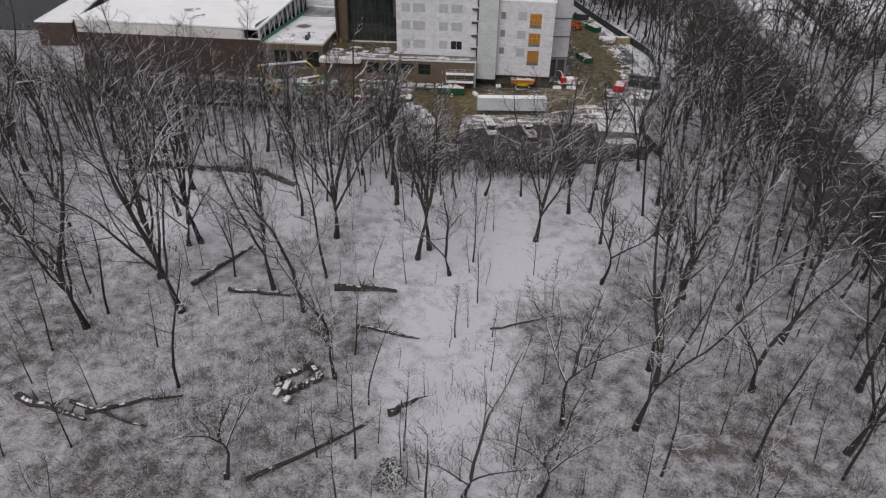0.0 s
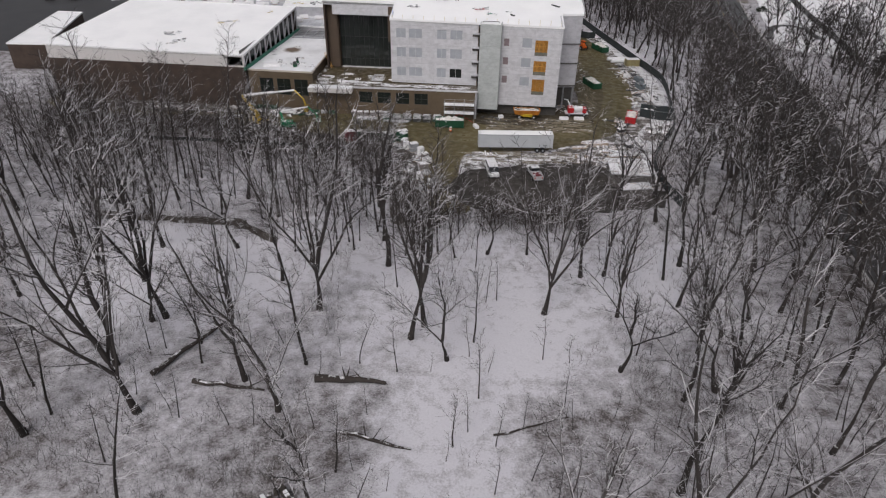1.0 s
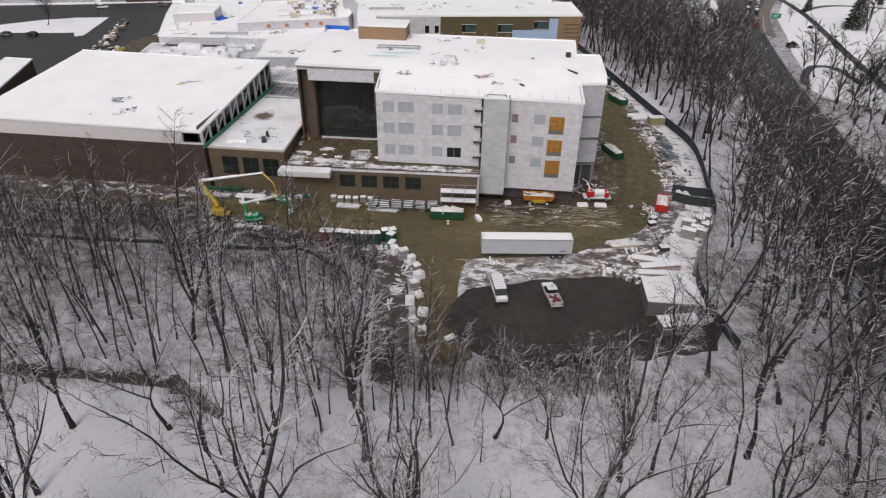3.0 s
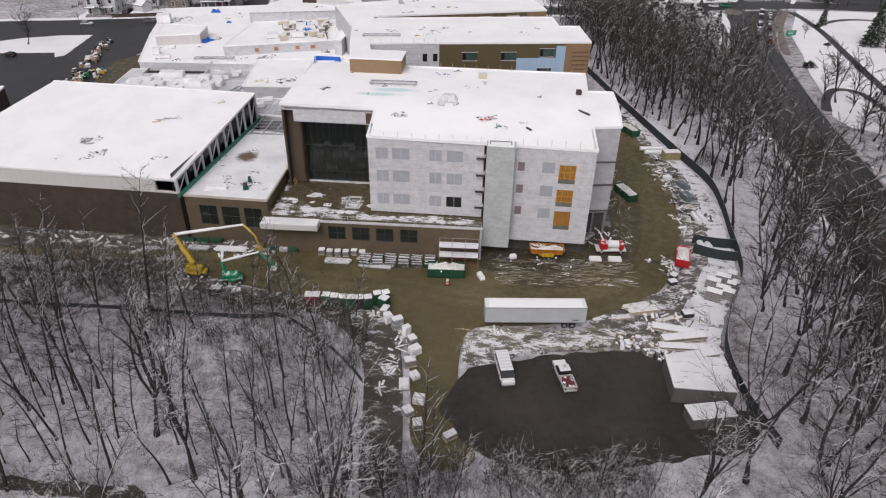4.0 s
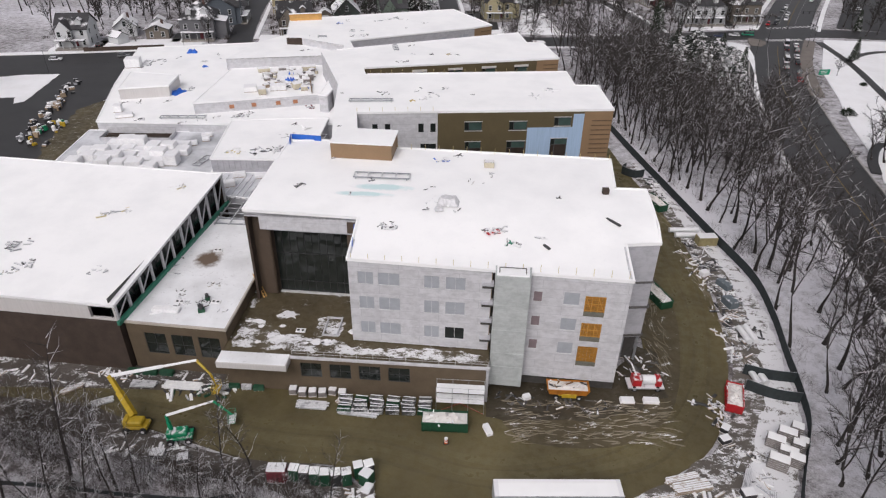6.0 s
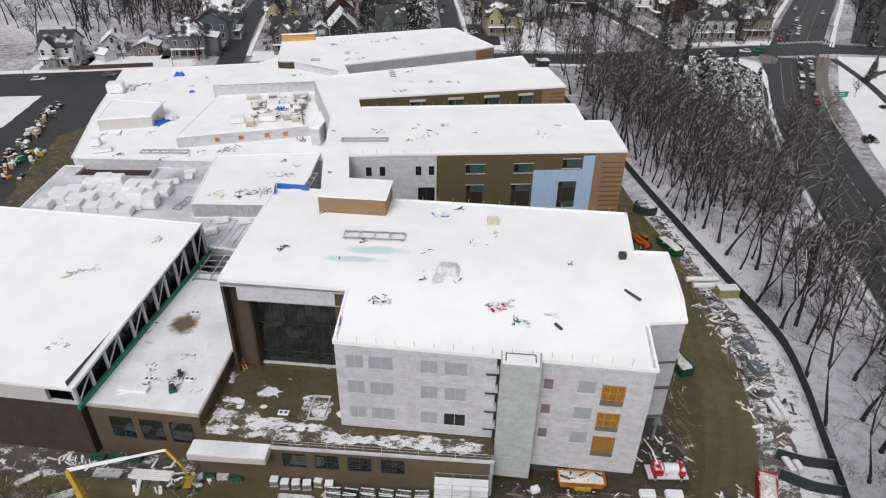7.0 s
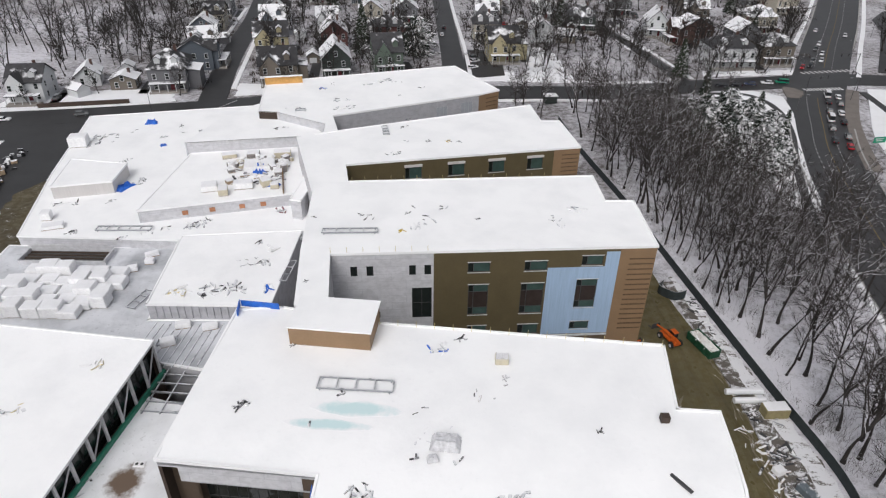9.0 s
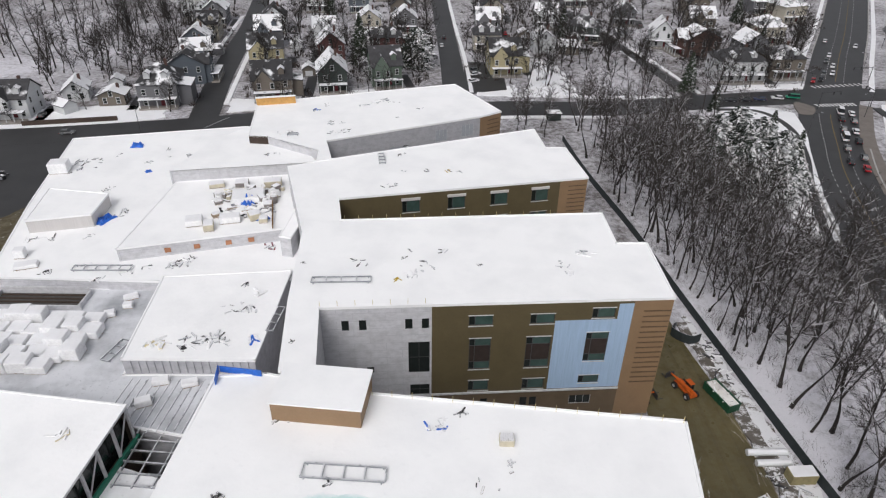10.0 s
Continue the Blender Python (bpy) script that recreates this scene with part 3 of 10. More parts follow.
sheet("snow_bank", ragged([(43.2, 141), (47.2, 149.4), (52.6, 159.4), (54.6, 165.8), (56.6, 176), (58.7, 186.6), (59.7, 198), (57.3, 213.4), (54.6, 231), (50.8, 252), (49.6, 252), (52.6, 231), (54.6, 213), (56.2, 199), (55.4, 188), (53.6, 178), (50.6, 167), (46.4, 160), (41.4, 151), (38.6, 143), (38, 133), (41.4, 131)], 0.7, 11), 0.07, M_CLEAN, "clean snow along the foot of the site fence", n=1)
sheet("rutted_mud", [(10, 165.5), (9.5, 160.5), (14, 156.5), (24, 156), (31, 159), (36, 165), (40, 176), (42.5, 188), (41.5, 200), (38, 212), (35, 211), (34.6, 176), (28, 172), (27, 166)], 0.05, M_RUT, "rutted mud with streaks of snow", n=3)
# A darker tone of the yard mud along the building's foot.
sheet("wet_mud", ragged([(7.6, 169), (7.2, 161.6), (14, 160.8), (22, 161), (29, 162.4), (35, 166), (36, 176), (33, 178), (27.2, 170)], 0.8, 13), 0.056, M_MUDDARK, "darker mud along the foot of the building", n=1)
sheet("snow_verge", [(-66, 164), (-50, 162), (-34, 155), (-22, 152.6), (-14, 152), (-7.2, 145.5), (-5.5, 139), (-4.6, 128), (-4.5, 115), (-9, 114), (-10, 128), (-12, 140), (-20, 148), (-34, 151), (-52, 157), (-66, 159)], 0.04, M_SLUSHDARK, "snowy verge along the mud road", n=2)
sheet("snow_strip", [(-95, 167), (-66, 166), (-48, 166), (-33, 165.5), (-33, 169.8), (-48, 171.2), (-95, 175)], 0.05, M_SLUSHDARK, "snow along the foot of the brick wall", n=1)

sheet("ditch", ragged(DITCH, 1.1, 3, 1.5), 0.0, M_SLUSHDARK, "dark brushy ditch winding through the snow", n=1)
AVENUE = [(52, -60), (68, 50), (77, 120), (85, 165), (93, 206), (103.5, 261), (117.4, 316), (128.6, 346), (141.5, 377), (158.5, 408), (182.5, 452), (208.5, 498), (248.5, 572), (317, 700)]
solid("road", strip(AVENUE, lambda t: 7.6 + 4.0 * t, 0.03), M_ASPHALT, "wide wet asphalt avenue", "road")
solid("snow_bank", strip([(92.2, 258), (88.2, 237), (84.4, 215), (80.9, 194), (77.4, 174), (74.6, 158)], 0.6, 0.3), M_SNOW, "low bank of ploughed snow beside the avenue", "snow bank")
STREET = [(-330, 320), (-200, 331), (-145, 339), (-92, 351), (-40, 366), (20, 375), (60, 377), (100, 386.5), (150, 396), (178, 398), (240, 388), (330, 372)]
solid("road", strip(STREET, 7.2, 0.034), M_ASPHALT, "wet asphalt street in front of the houses", "road")
solid("road", strip([(-84, 358), (-92.5, 408), (-98, 450), (-104, 500), (-128, 640)], 5.0, 0.031), M_ASPHALT, "side street between the houses", "road")
solid("road", strip([(4, 380), (2, 430), (-2, 500), (-6, 570), (-12, 700)], 4.8, 0.028), M_ASPHALT, "side street between the houses", "road")
solid("road", strip([(96, 390), (88, 440), (76, 500), (60, 580)], 2.6, 0.026), M_ASPHALT, "narrow lane between the houses", "road")
solid("driveway", strip([(-52, 374), (-54, 400), (-60, 448)], 2.0, 0.024), M_ASPHALT, "narrow wet driveway between two houses", "driveway")
sheet("car_park", [(-104, 318), (-112, 272), (-98, 226), (-118, 216), (-190, 230), (-200, 320), (-150, 340), (-110, 345)], 0.02, M_ASPHALT, "wet asphalt yard beside the low building", "parking lot", n=2)
sheet("snow_island", ragged([(-138, 295.5), (-135.4, 290), (-132.8, 291.8), (-134.6, 306), (-136.2, 320.4), (-148, 319), (-160, 314), (-178, 300), (-164, 293.4), (-150, 294.4)], 0.4, 7), 0.12, M_SNOW, "snow-covered island in the asphalt yard", n=1)
sheet("mud_strip", ragged([(-86, 214), (-94, 220), (-104, 240), (-109, 262), (-113, 286), (-107, 296), (-98, 284), (-90, 262), (-86, 244)], 1.6, 9), 0.05, M_RUT, "brown mud beside the low building", n=1)
sheet("snow_lawn", [(128, 375), (124, 357), (118, 341), (111.7, 323), (106, 306), (99, 284), (91, 290), (97, 310), (100, 330), (101, 350), (97, 372), (103, 379.6), (120, 381)], 0.06, M_SNOW, "snow-covered lawn beside the avenue", n=3)
sheet("snow_lawn", [(166, 386), (151, 356), (141.5, 336), (133, 308), (124, 283), (116.5, 254), (112.5, 235), (150, 225), (240, 280), (262, 340), (262, 370), (215, 382)], 0.06, M_SNOW, "snow-covered park lawn beyond the avenue", n=2)
for pts, w in (([(162, 382), (158, 347), (151, 315), (144.5, 287), (137, 252), (128, 215)], 1.5), ([(112.5, 248), (117, 258), (124.2, 267), (130.5, 264), (130, 247)], 1.3), ([(159, 352), (168, 361), (180, 367), (192, 366), (225, 356)], 1.4)):
    solid("pavement", strip(pts, w, 0.10), M_ASPHALT, "dark cleared path through the snowy park", "path")
for poly in ([(-156, 350), (-128, 353), (-100, 360), (-98.5, 382), (-110, 372), (-135, 368), (-158, 362)], [(-78, 366), (-58, 372), (-56, 384), (-70, 380), (-80, 380)], [(-49, 378), (-20, 383), (-8, 386), (-9, 396), (-30, 394), (-48, 388)], [(30, 388), (52, 388), (50, 420), (46, 440), (36, 440), (34, 410)], [(12, 389), (28, 388), (28, 402), (14, 400)], [(84, 440), (94, 436), (90, 462), (82, 460)], [(106, 400), (150, 405), (150, 411), (108, 406)]):
    sheet("snow_lawn", ragged(poly, 1.4, 6, 2.0), 0.02, M_SNOW, "bright snow on the front lawns", n=1)
solid("pavement", strip([(96, 377), (106, 377.5), (114.5, 376.5), (119, 369), (119.2, 355), (114, 335.4), (106.6, 316.6), (101.1, 300.6), (96, 284), (90, 262)], 1.2, 0.10), M_ASPHALT, "dark cleared path curving round the snowy lawn", "path")
solid("pavement", strip([(159, 384), (143, 353), (134.4, 332), (126.5, 309)], 2.3, 0.12), M_PATH, "brown concrete pavement along the avenue", "pavement")
sheet("traffic_island", [(129.5, 374.5), (133.8, 373.4), (138.6, 381.4), (134, 387.4), (131.5, 383)], 0.14, M_PATH, "brown paved traffic island at the crossing", "traffic island", n=2)
for off_, half in ((14.0, 1.0), (-14.0, 1.0)):
    pts = []
    for k in range(9, 14):
        p, q = Vector(AVENUE[k - 1]), Vector(AVENUE[min(k + 1, 13)])
        d = (q - p).normalized()
        pts.append(Vector(AVENUE[k]) + Vector((d.y, -d.x)) * off_)
    solid("pavement", strip(pts, half, 0.10), M_SNOW, "snow-covered verge along the avenue", "verge")
sheet("car_park", [(183, 409), (201, 440), (226, 484), (252, 530), (330, 526), (330, 390), (240, 394)], 0.022, M_ASPHALT, "wet asphalt car park beyond the avenue", "parking lot", n=2)
for side, lo, hi in ((1, 0, 7), (1, 10, 13), (-1, 0, 7), (-1, 10, 13)):
    pts = []
    for k in range(lo, hi + 1):
        p, q = Vector(AVENUE[max(k - 1, 0)]), Vector(AVENUE[min(k + 1, 13)])
        d = (q - p).normalized()
        pts.append(Vector(AVENUE[k]) + Vector((-d.y, d.x)) * side * (8.0 + 4.0 * k / 13))
    solid("kerb", strip(pts, 0.25, 0.16), M_KERB, "stone kerb", "kerb")
for pts, w in (([(-200, 340.6), (-146, 348.6), (-108, 357), (-98, 361)], 1.6), ([(-72, 372), (-38, 382), (-4, 390)], 1.6), ([(-92, 341.6), (-40, 356.6), (20, 365.6), (60, 367.6)], 1.0), ([(12, 391), (60, 389), (88, 391)], 1.4), ([(-98, 372), (-104, 430), (-113, 514)], 0.9), ([(-80.5, 374), (-87, 420), (-94, 470), (-100, 514)], 0.9), ([(10, 392), (8, 440), (4, 500), (0, 570)], 0.8), ([(100, 396), (93, 440), (82, 500)], 0.8)):
    solid("pavement", strip(pts, w, 0.11), M_SNOW, "snow-covered pavement with a cleared edge", "pavement")


sheet("car_park", [(6, 388), (8, 434), (17, 434), (20, 416), (24, 412), (24, 396), (13, 392)], 0.045, M_ASPHALT, "small wet asphalt car park beside the side street", "parking lot", n=1)
w_ = Shape()
w_.prism([(-141.5, 349.2), (-112.5, 355.6), (-112.5, 356.4), (-141.6, 350.0)], -0.4, 1.5)
solid("retaining_wall", w_, M_BRICK, "low dark retaining wall in front of the lawn", "wall")


# ---------------------------------------------------------------- the school under construction
def main_top(x, y):
    t = max(0.0, min(1.0, (y - 164) / 22))
    return 21.0 + 2.98 * t * t * (3 - 2 * t)


def seg_uv(p0, p1):
    return (Vector(p1) - Vector(p0)).length


def walled(parent, p0, p1, z0, z1, mat, holes=(), thick=0.4, top=None, name="wall", label=""):
    return part(name, wall_shape(p0, p1, z0, z1, thick, list(holes), top), mat, parent, label)


def roof_slab(parent, poly, z0, z1, mat=None, label="", name="roof"):
    s = Shape()
    s.prism(poly, z0, z1)
    return part(name, s, mat or M_ROOF, parent, label)


def edging(parent, pts, top, mat, h=0.22, w=0.3, name="roof_edge"):
    """A low coping along a roof's edge."""
    s = Shape()
    for (x0, y0), (x1, y1) in zip(pts, pts[1:]):
        za, zb = top(x0, y0), top(x1, y1)
        d = Vector((x1 - x0, y1 - y0)).normalized()
        n = Vector((-d.y, d.x)) * w / 2
        e = d * w / 2
        a, b = Vector((x0, y0)) - e, Vector((x1, y1)) + e
        k = len(s.v)
        for p, z in ((a, za), (b, zb)):
            s.v += [(p.x + n.x, p.y + n.y, z - 0.25), (p.x - n.x, p.y - n.y, z - 0.25), (p.x - n.x, p.y - n.y, z + h), (p.x + n.x, p.y + n.y, z + h)]
        s.f += [(k, k + 1, k + 2, k + 3), (k + 7, k + 6, k + 5, k + 4)] + [(k + i, k + 4 + i, k + 4 + (i + 1) % 4, k + (i + 1) % 4) for i in range(4)]
    return part(name, s, mat, parent)


def main_block():
    b = thing("school_building", (0, 0, 0), "four-storey building under construction in white wrap, snowy roof", "building", "school wings")
    A, B_, C, D = (-12.9, 170.1), (7.4, 168.3), (12.6, 167.7), (26.5, 166.3)
    rows = ((17.4, 19.6), (13.0, 15.3), (8.5, 10.7))
    holes = [(u0, u1, w0, w1) for w0, w1 in rows for u0, u1 in ((1.3, 3.6), (4.2, 7.4), (10.8, 13.1), (13.9, 16.8))]
    walled(b, A, B_, 6.9, 21.4, M_WRAP, holes, top=main_top)
    for h in holes:
        dark = h[0] > 13 and h[2] < 9
        window(b, A, B_, h, M_GLASS if dark else M_PLASTIC, M_FRAME, bars=(2, 1))
    slot = [(0.3, 1.3, w, w + 2.2) for w in (8.3, 12.4, 16.6)]
    # Slot beside the tower: shade painted as dark wall and ledges.
    walled(b, (6.9, 169.4), (8.2, 169.3), 0, 21.4, M_INSIDE, (), top=main_top)
    for z in (8.6, 11.8, 15.0, 18.2):
        s = Shape()
        s.box((6.9, 168.4, z + 0.5), (1.5, 1.3, 0.5), -4, 0, 0.04)
        part("ledge", s, M_INSIDE, b, "unfinished ledge beside the tower, coloured dark for the slot's shade")
        s = Shape()
        s.box((6.9, 168.35, z + 0.82), (1.7, 1.5, 0.12), -4)
        part("ledge_top", s, M_WRAPGREY, b)
    s = Shape()
    s.box((7.3, 168.9, 10.6), (0.5, 0.5, 21.0), -4)
    part("column", s, M_LUMBER, b, "bare brown column in the dark gap")
    for c, sz, rz in (((7.0, 168.5, 21.1), (1.3, 0.12, 0.5), -5), ((-12.66, 175.4, 22.3), (0.08, 5.6, 0.55), 4)):
        s = Shape()
        s.box(c, sz, rz)
        part("tarpaulin_strip", s, M_TARP, b)
    small = [(0.7, 2.0, w, w + 1.8) for w in (16.5, 12.2, 7.9)]
    mid = [(4.9, 7.2, w, w + 2.2) for w in (16.3, 11.8, 7.4)]
    big = [(7.9, 10.8, a, c) for a, c in ((14.6, 18.1), (10.1, 13.4), (5.4, 9.1))]
    walled(b, C, D, 2.6, 21.4, M_WRAP, small + mid + big, top=main_top)
    for h in small:
        window(b, C, D, h, M_MAUVE, M_FRAME)
    for h in mid:
        window(b, C, D, h, M_PLASTIC, M_FRAME)
    for u0, u1, w0, w1 in big:
        d = (Vector(D) - Vector(C)).normalized()
        for k in range(6):
            s = Shape()
            u = u0 + (k + 0.5) * (u1 - u0) / 6
            p = Vector(C) + d * u + Vector((-d.y, d.x)) * 0.12
            s.box((p.x, p.y, (w0 + w1) / 2 + 0.25), ((u1 - u0) / 6 - 0.02, 0.06, w1 - w0 - 0.5), math.degrees(math.atan2(d.y, d.x)))
            part("sheathing_board", s, M_OCHRE, b, "ochre sheathing board in a window opening")
        turn = math.degrees(math.atan2(d.y, d.x))

        def spot(u, w, out):
            p = Vector(C) + d * u + Vector((-d.y, d.x)) * out
            return p.x, p.y, w
        # Dark gap below the boards, its shade painted as a grey-green panel.
        s = Shape()
        s.box(spot((u0 + u1) / 2, w0 + 0.4, 0.05), (u1 - u0, 0.08, 0.8), turn)
        part("lower_panel", s, M_PANELGREY, b, "grey-green panel standing in for the dark gap at the opening's foot")
        if w0 < 6:
            for c, size in ((spot(u1 - 0.25, w0 + 1.1, -0.02), (0.4, 0.06, 0.5)), (spot(u0 + 0.9, w1 - 0.12, -0.02), (1.6, 0.06, 0.2))):
                s = Shape()
                s.box(c, size, turn)
                part("patch_board", s, M_OCHRE, b)
            continue
        s = Shape()
        for f in (0.28, 0.62, 0.97):
            s.box(spot((u0 + u1) / 2, w0 + (w1 - w0) * f, 0.05), (u1 - u0, 0.06, 0.1), turn)
        for f in (0.03, 0.35, 0.66, 0.97):
            s.box(spot(u0 + (u1 - u0) * f, (w0 + w1) / 2 + 0.35, 0.03), (0.1, 0.05, w1 - w0 - 0.9), turn)
        for f, g in ((0.05, 0.34), (0.64, 0.95)):
            s.rod(spot(u0 + (u1 - u0) * f, w1 - 0.3, 0.0), spot(u0 + (u1 - u0) * g, w0 + 1.1, 0.0), 0.05, n=4)
        part("batten_frame", s, M_BATTEN, b, "orange batten frame with diagonal braces")
    # stair tower
    T = [(7.7, 166.3), (12.5, 165.8), (12.9, 168.6), (7.9, 169.0)]
    s = Shape()
    s.prism(T, 1.9, 21.6)
    part("stair_tower", s, M_TOWER, b, "pale grey sheeted stair tower")
    s = Shape()
    s.prism([(7.9, 166.5), (12.3, 166.1), (12.6, 168.4), (8.1, 168.8)], 21.6, 21.75)
    part("tower_roof", s, M_ROOF, b, "snow on the stair tower's roof")
    s = Shape()
    for p, q in (((8.4, 168.2), (12.0, 167.9)), ((8.3, 166.9), (8.4, 168.2)), ((11.9, 166.6), (12.0, 167.9))):
        s.rod((*p, 21.85), (*q, 21.85), 0.07, n=5)
    part("hatch_curb", s, M_LEDGE, b)
    for z in (5.6, 8.2, 12.4, 16.8):
        s = Shape()
        s.box((10.1, 166.01, z), (4.85, 0.06, 0.07), -5.9)
        part("sheet_lap", s, M_TOWER, b)
    # ground-floor gap under the wrap: its shade is the walls' dark colour
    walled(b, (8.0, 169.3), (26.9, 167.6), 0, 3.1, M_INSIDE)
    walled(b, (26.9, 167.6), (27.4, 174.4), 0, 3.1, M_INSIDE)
    # east side and the projecting bay
    E, F, G, H, I, J, K, L, N, O = (27.0, 173.9), (32.1, 174.3), (33.2, 188.2), (28.3, 188.5), (29.9, 200.0), (-8.0, 203.6), (-22.0, 206.8), (-28.3, 206.1), (-30.0, 180.4), (-12.3, 178.9)
    walled(b, D, E, 2.6, 21.5, M_WRAP, top=main_top)
    walled(b, E, F, 5.2, 22, M_WRAPGREY, top=main_top)
    walled(b, F, G, 5.2, 22, M_WRAP, [(3, 6, 8, 11), (8, 11, 8, 11), (3, 6, 13, 16), (8, 11, 13, 16)], top=main_top)
    walled(b, G, H, 5.2, 24, M_WRAP, top=main_top)
    walled(b, H, I, 0, 24, M_COPPER, top=main_top)
    walled(b, I, J, 0, 24, M_OLIVE, top=main_top)
    walled(b, J, K, 0, 24, M_WRAPGREY, top=main_top)
    walled(b, K, L, 0, 24, M_WRAPGREY, top=main_top)
    walled(b, L, N, 0, 24, M_BRICK, top=main_top)
    walled(b, O, A, 6.9, 24, M_WRAP, top=main_top)
    # Recess under the bay, its shade put into the wall colour.
    walled(b, (27.2, 174.6), (31.6, 175.0), 0, 5.3, M_INSIDE)
    walled(b, (31.6, 175.0), (32.6, 188.0), 0, 5.3, M_INSIDE)
    for x, y in ((31.8, 174.6), (32.3, 179.5), (32.8, 184.5), (29.4, 174.4)):
        s = Shape()
        s.rod((x, y, 0), (x, y, 5.3), 0.22, n=8)
        part("column", s, M_STEEL, b)
    # String courses; the shadow line below each is put into their colour.
    for z, out in ((15.6, 0.12), (11.0, 0.3), (5.5, 0.2)):
        s = Shape()
        s.box(((E[0] + F[0]) / 2, (E[1] + F[1]) / 2 - 0.1, z), (5.4, 0.2 + out, 0.22), 4.5)
        s.box(((F[0] + G[0]) / 2 + 0.1, (F[1] + G[1]) / 2, z), (0.2 + out, 14.0, 0.22), -4.5)
        part("ledge", s, M_LEDGE, b, "ledge round the bay, coloured dark as a shadow line")
    s = Shape()
    s.prism([E, F, G, H], 5.0, 5.25)
    part("soffit", s, M_WRAPGREY, b)
    # tall glazed hall between two brown piers
    d = (Vector(O) - Vector(N)).normalized()
    nrm = Vector((-d.y, d.x))
    ang = math.degrees(math.atan2(d.y, d.x))

    def at(u, t):
        p = Vector(N) + d * u + nrm * t
        return (p.x, p.y)
    walled(b, at(0.1, 1.6), at(3.2, 1.6), 6.9, 22.4, M_PIER, name="pier")
    walled(b, at(3.2, 1.6), at(3.2, 2.9), 6.9, 22.4, M_PIER, name="pier")
    walled(b, at(15.8, 0.1), at(17.9, 0.1), 14.0, 22.4, M_PIER, name="pier")
    walled(b, at(0, 0), O, 22.4, 24.0, M_WRAP, name="fascia", top=main_top)
    walled(b, at(2.2, 0.02), at(15.9, 0.02), 20.2, 22.4, M_WRAP, thick=0.3, name="fascia")
    rp = random.Random(6)
    for i in range(12):
        for w0, w1 in ((7.0, 9.0), (9.0, 14.4), (14.4, 20.3)):
            s = Shape()
            s.box((0, 0, 0), (1.17, 0.04, w1 - w0 - 0.05))
            pn = part("pane", s, M_HALLGLASS, b)
            pn.location = (*at(3.2 + (i + 0.5) * 1.21, 2.9), (w0 + w1) / 2)
            pn.rotation_euler = (radians(rp.uniform(-0.7, 0.7)), 0, radians(ang + rp.uniform(-0.6, 0.6)))
    s = Shape()
    for i in range(13):
        s.box((*at(3.2 + i * 1.21, 2.84), 13.6), (0.05, 0.1, 13.3), ang)
    for z in (7.0, 9.0, 14.4, 20.25):
        s.box((*at(10.5, 2.82), z), (14.6, 0.1, 0.06), ang)
    part("mullion_grid", s, M_DARKSTEEL, b)
    s = Shape()
    s.box((*at(10.4, 1.4), 20.25), (14.2, 2.8, 0.15), ang)
    part("soffit", s, M_WRAPGREY, b)
    s = Shape()
    s.box((*at(10.4, 2.5), 6.85), (14.6, 0.35, 0.3), ang)
    part("sill", s, M_FRAME, b)
    # roofs
    bm = bmesh.new()
    bm.faces.new([bm.verts.new((x, y, 0)) for x, y in (A, D, E, F, G, H, I, J, K, L, N, O)])
    for k in range(14):
        bmesh.ops.bisect_plane(bm, geom=bm.verts[:] + bm.edges[:] + bm.faces[:], plane_co=(0, 167.5 + k * 1.4, 0), plane_no=(0, 1, 0))
    bmesh.ops.triangulate(bm, faces=bm.faces[:])
    for v in bm.verts:
        v.co.z = main_top(v.co.x, v.co.y) + 0.02
    me = bpy.data.meshes.new("roof")
    bm.to_mesh(me)
    bm.free()
    me.materials.append(M_ROOF)
    for p in me.polygons:
        p.use_smooth = True
    part("roof", me, M_ROOF, b)
    roof_slab(b, [N, O, (32.6, 179.6), G, H, I, J, K, L], 22.6, 23.0, M_WRAPGREY, name="roof_deck")
    edging(b, [O, A, D, E, F, (32.6, 178), (32.8, 182), G, H, I, J, K, L, N, O], main_top, M_ROOF)
    # penthouse
    P = [(-19.4, 199.0), (-8.7, 198.0), (-8.1, 204.6), (-18.8, 205.6)]
    for p, q in zip(P, P[1:] + P[:1]):
        walled(b, p, q, 24.0, 26.8, M_COPPER, name="penthouse_wall", thick=0.25)
    roof_slab(b, [(-19.6, 198.8), (-8.5, 197.8), (-7.9, 204.8), (-18.9, 205.8)], 26.8, 27.0, name="penthouse_roof")
    based(b, 7, 186)


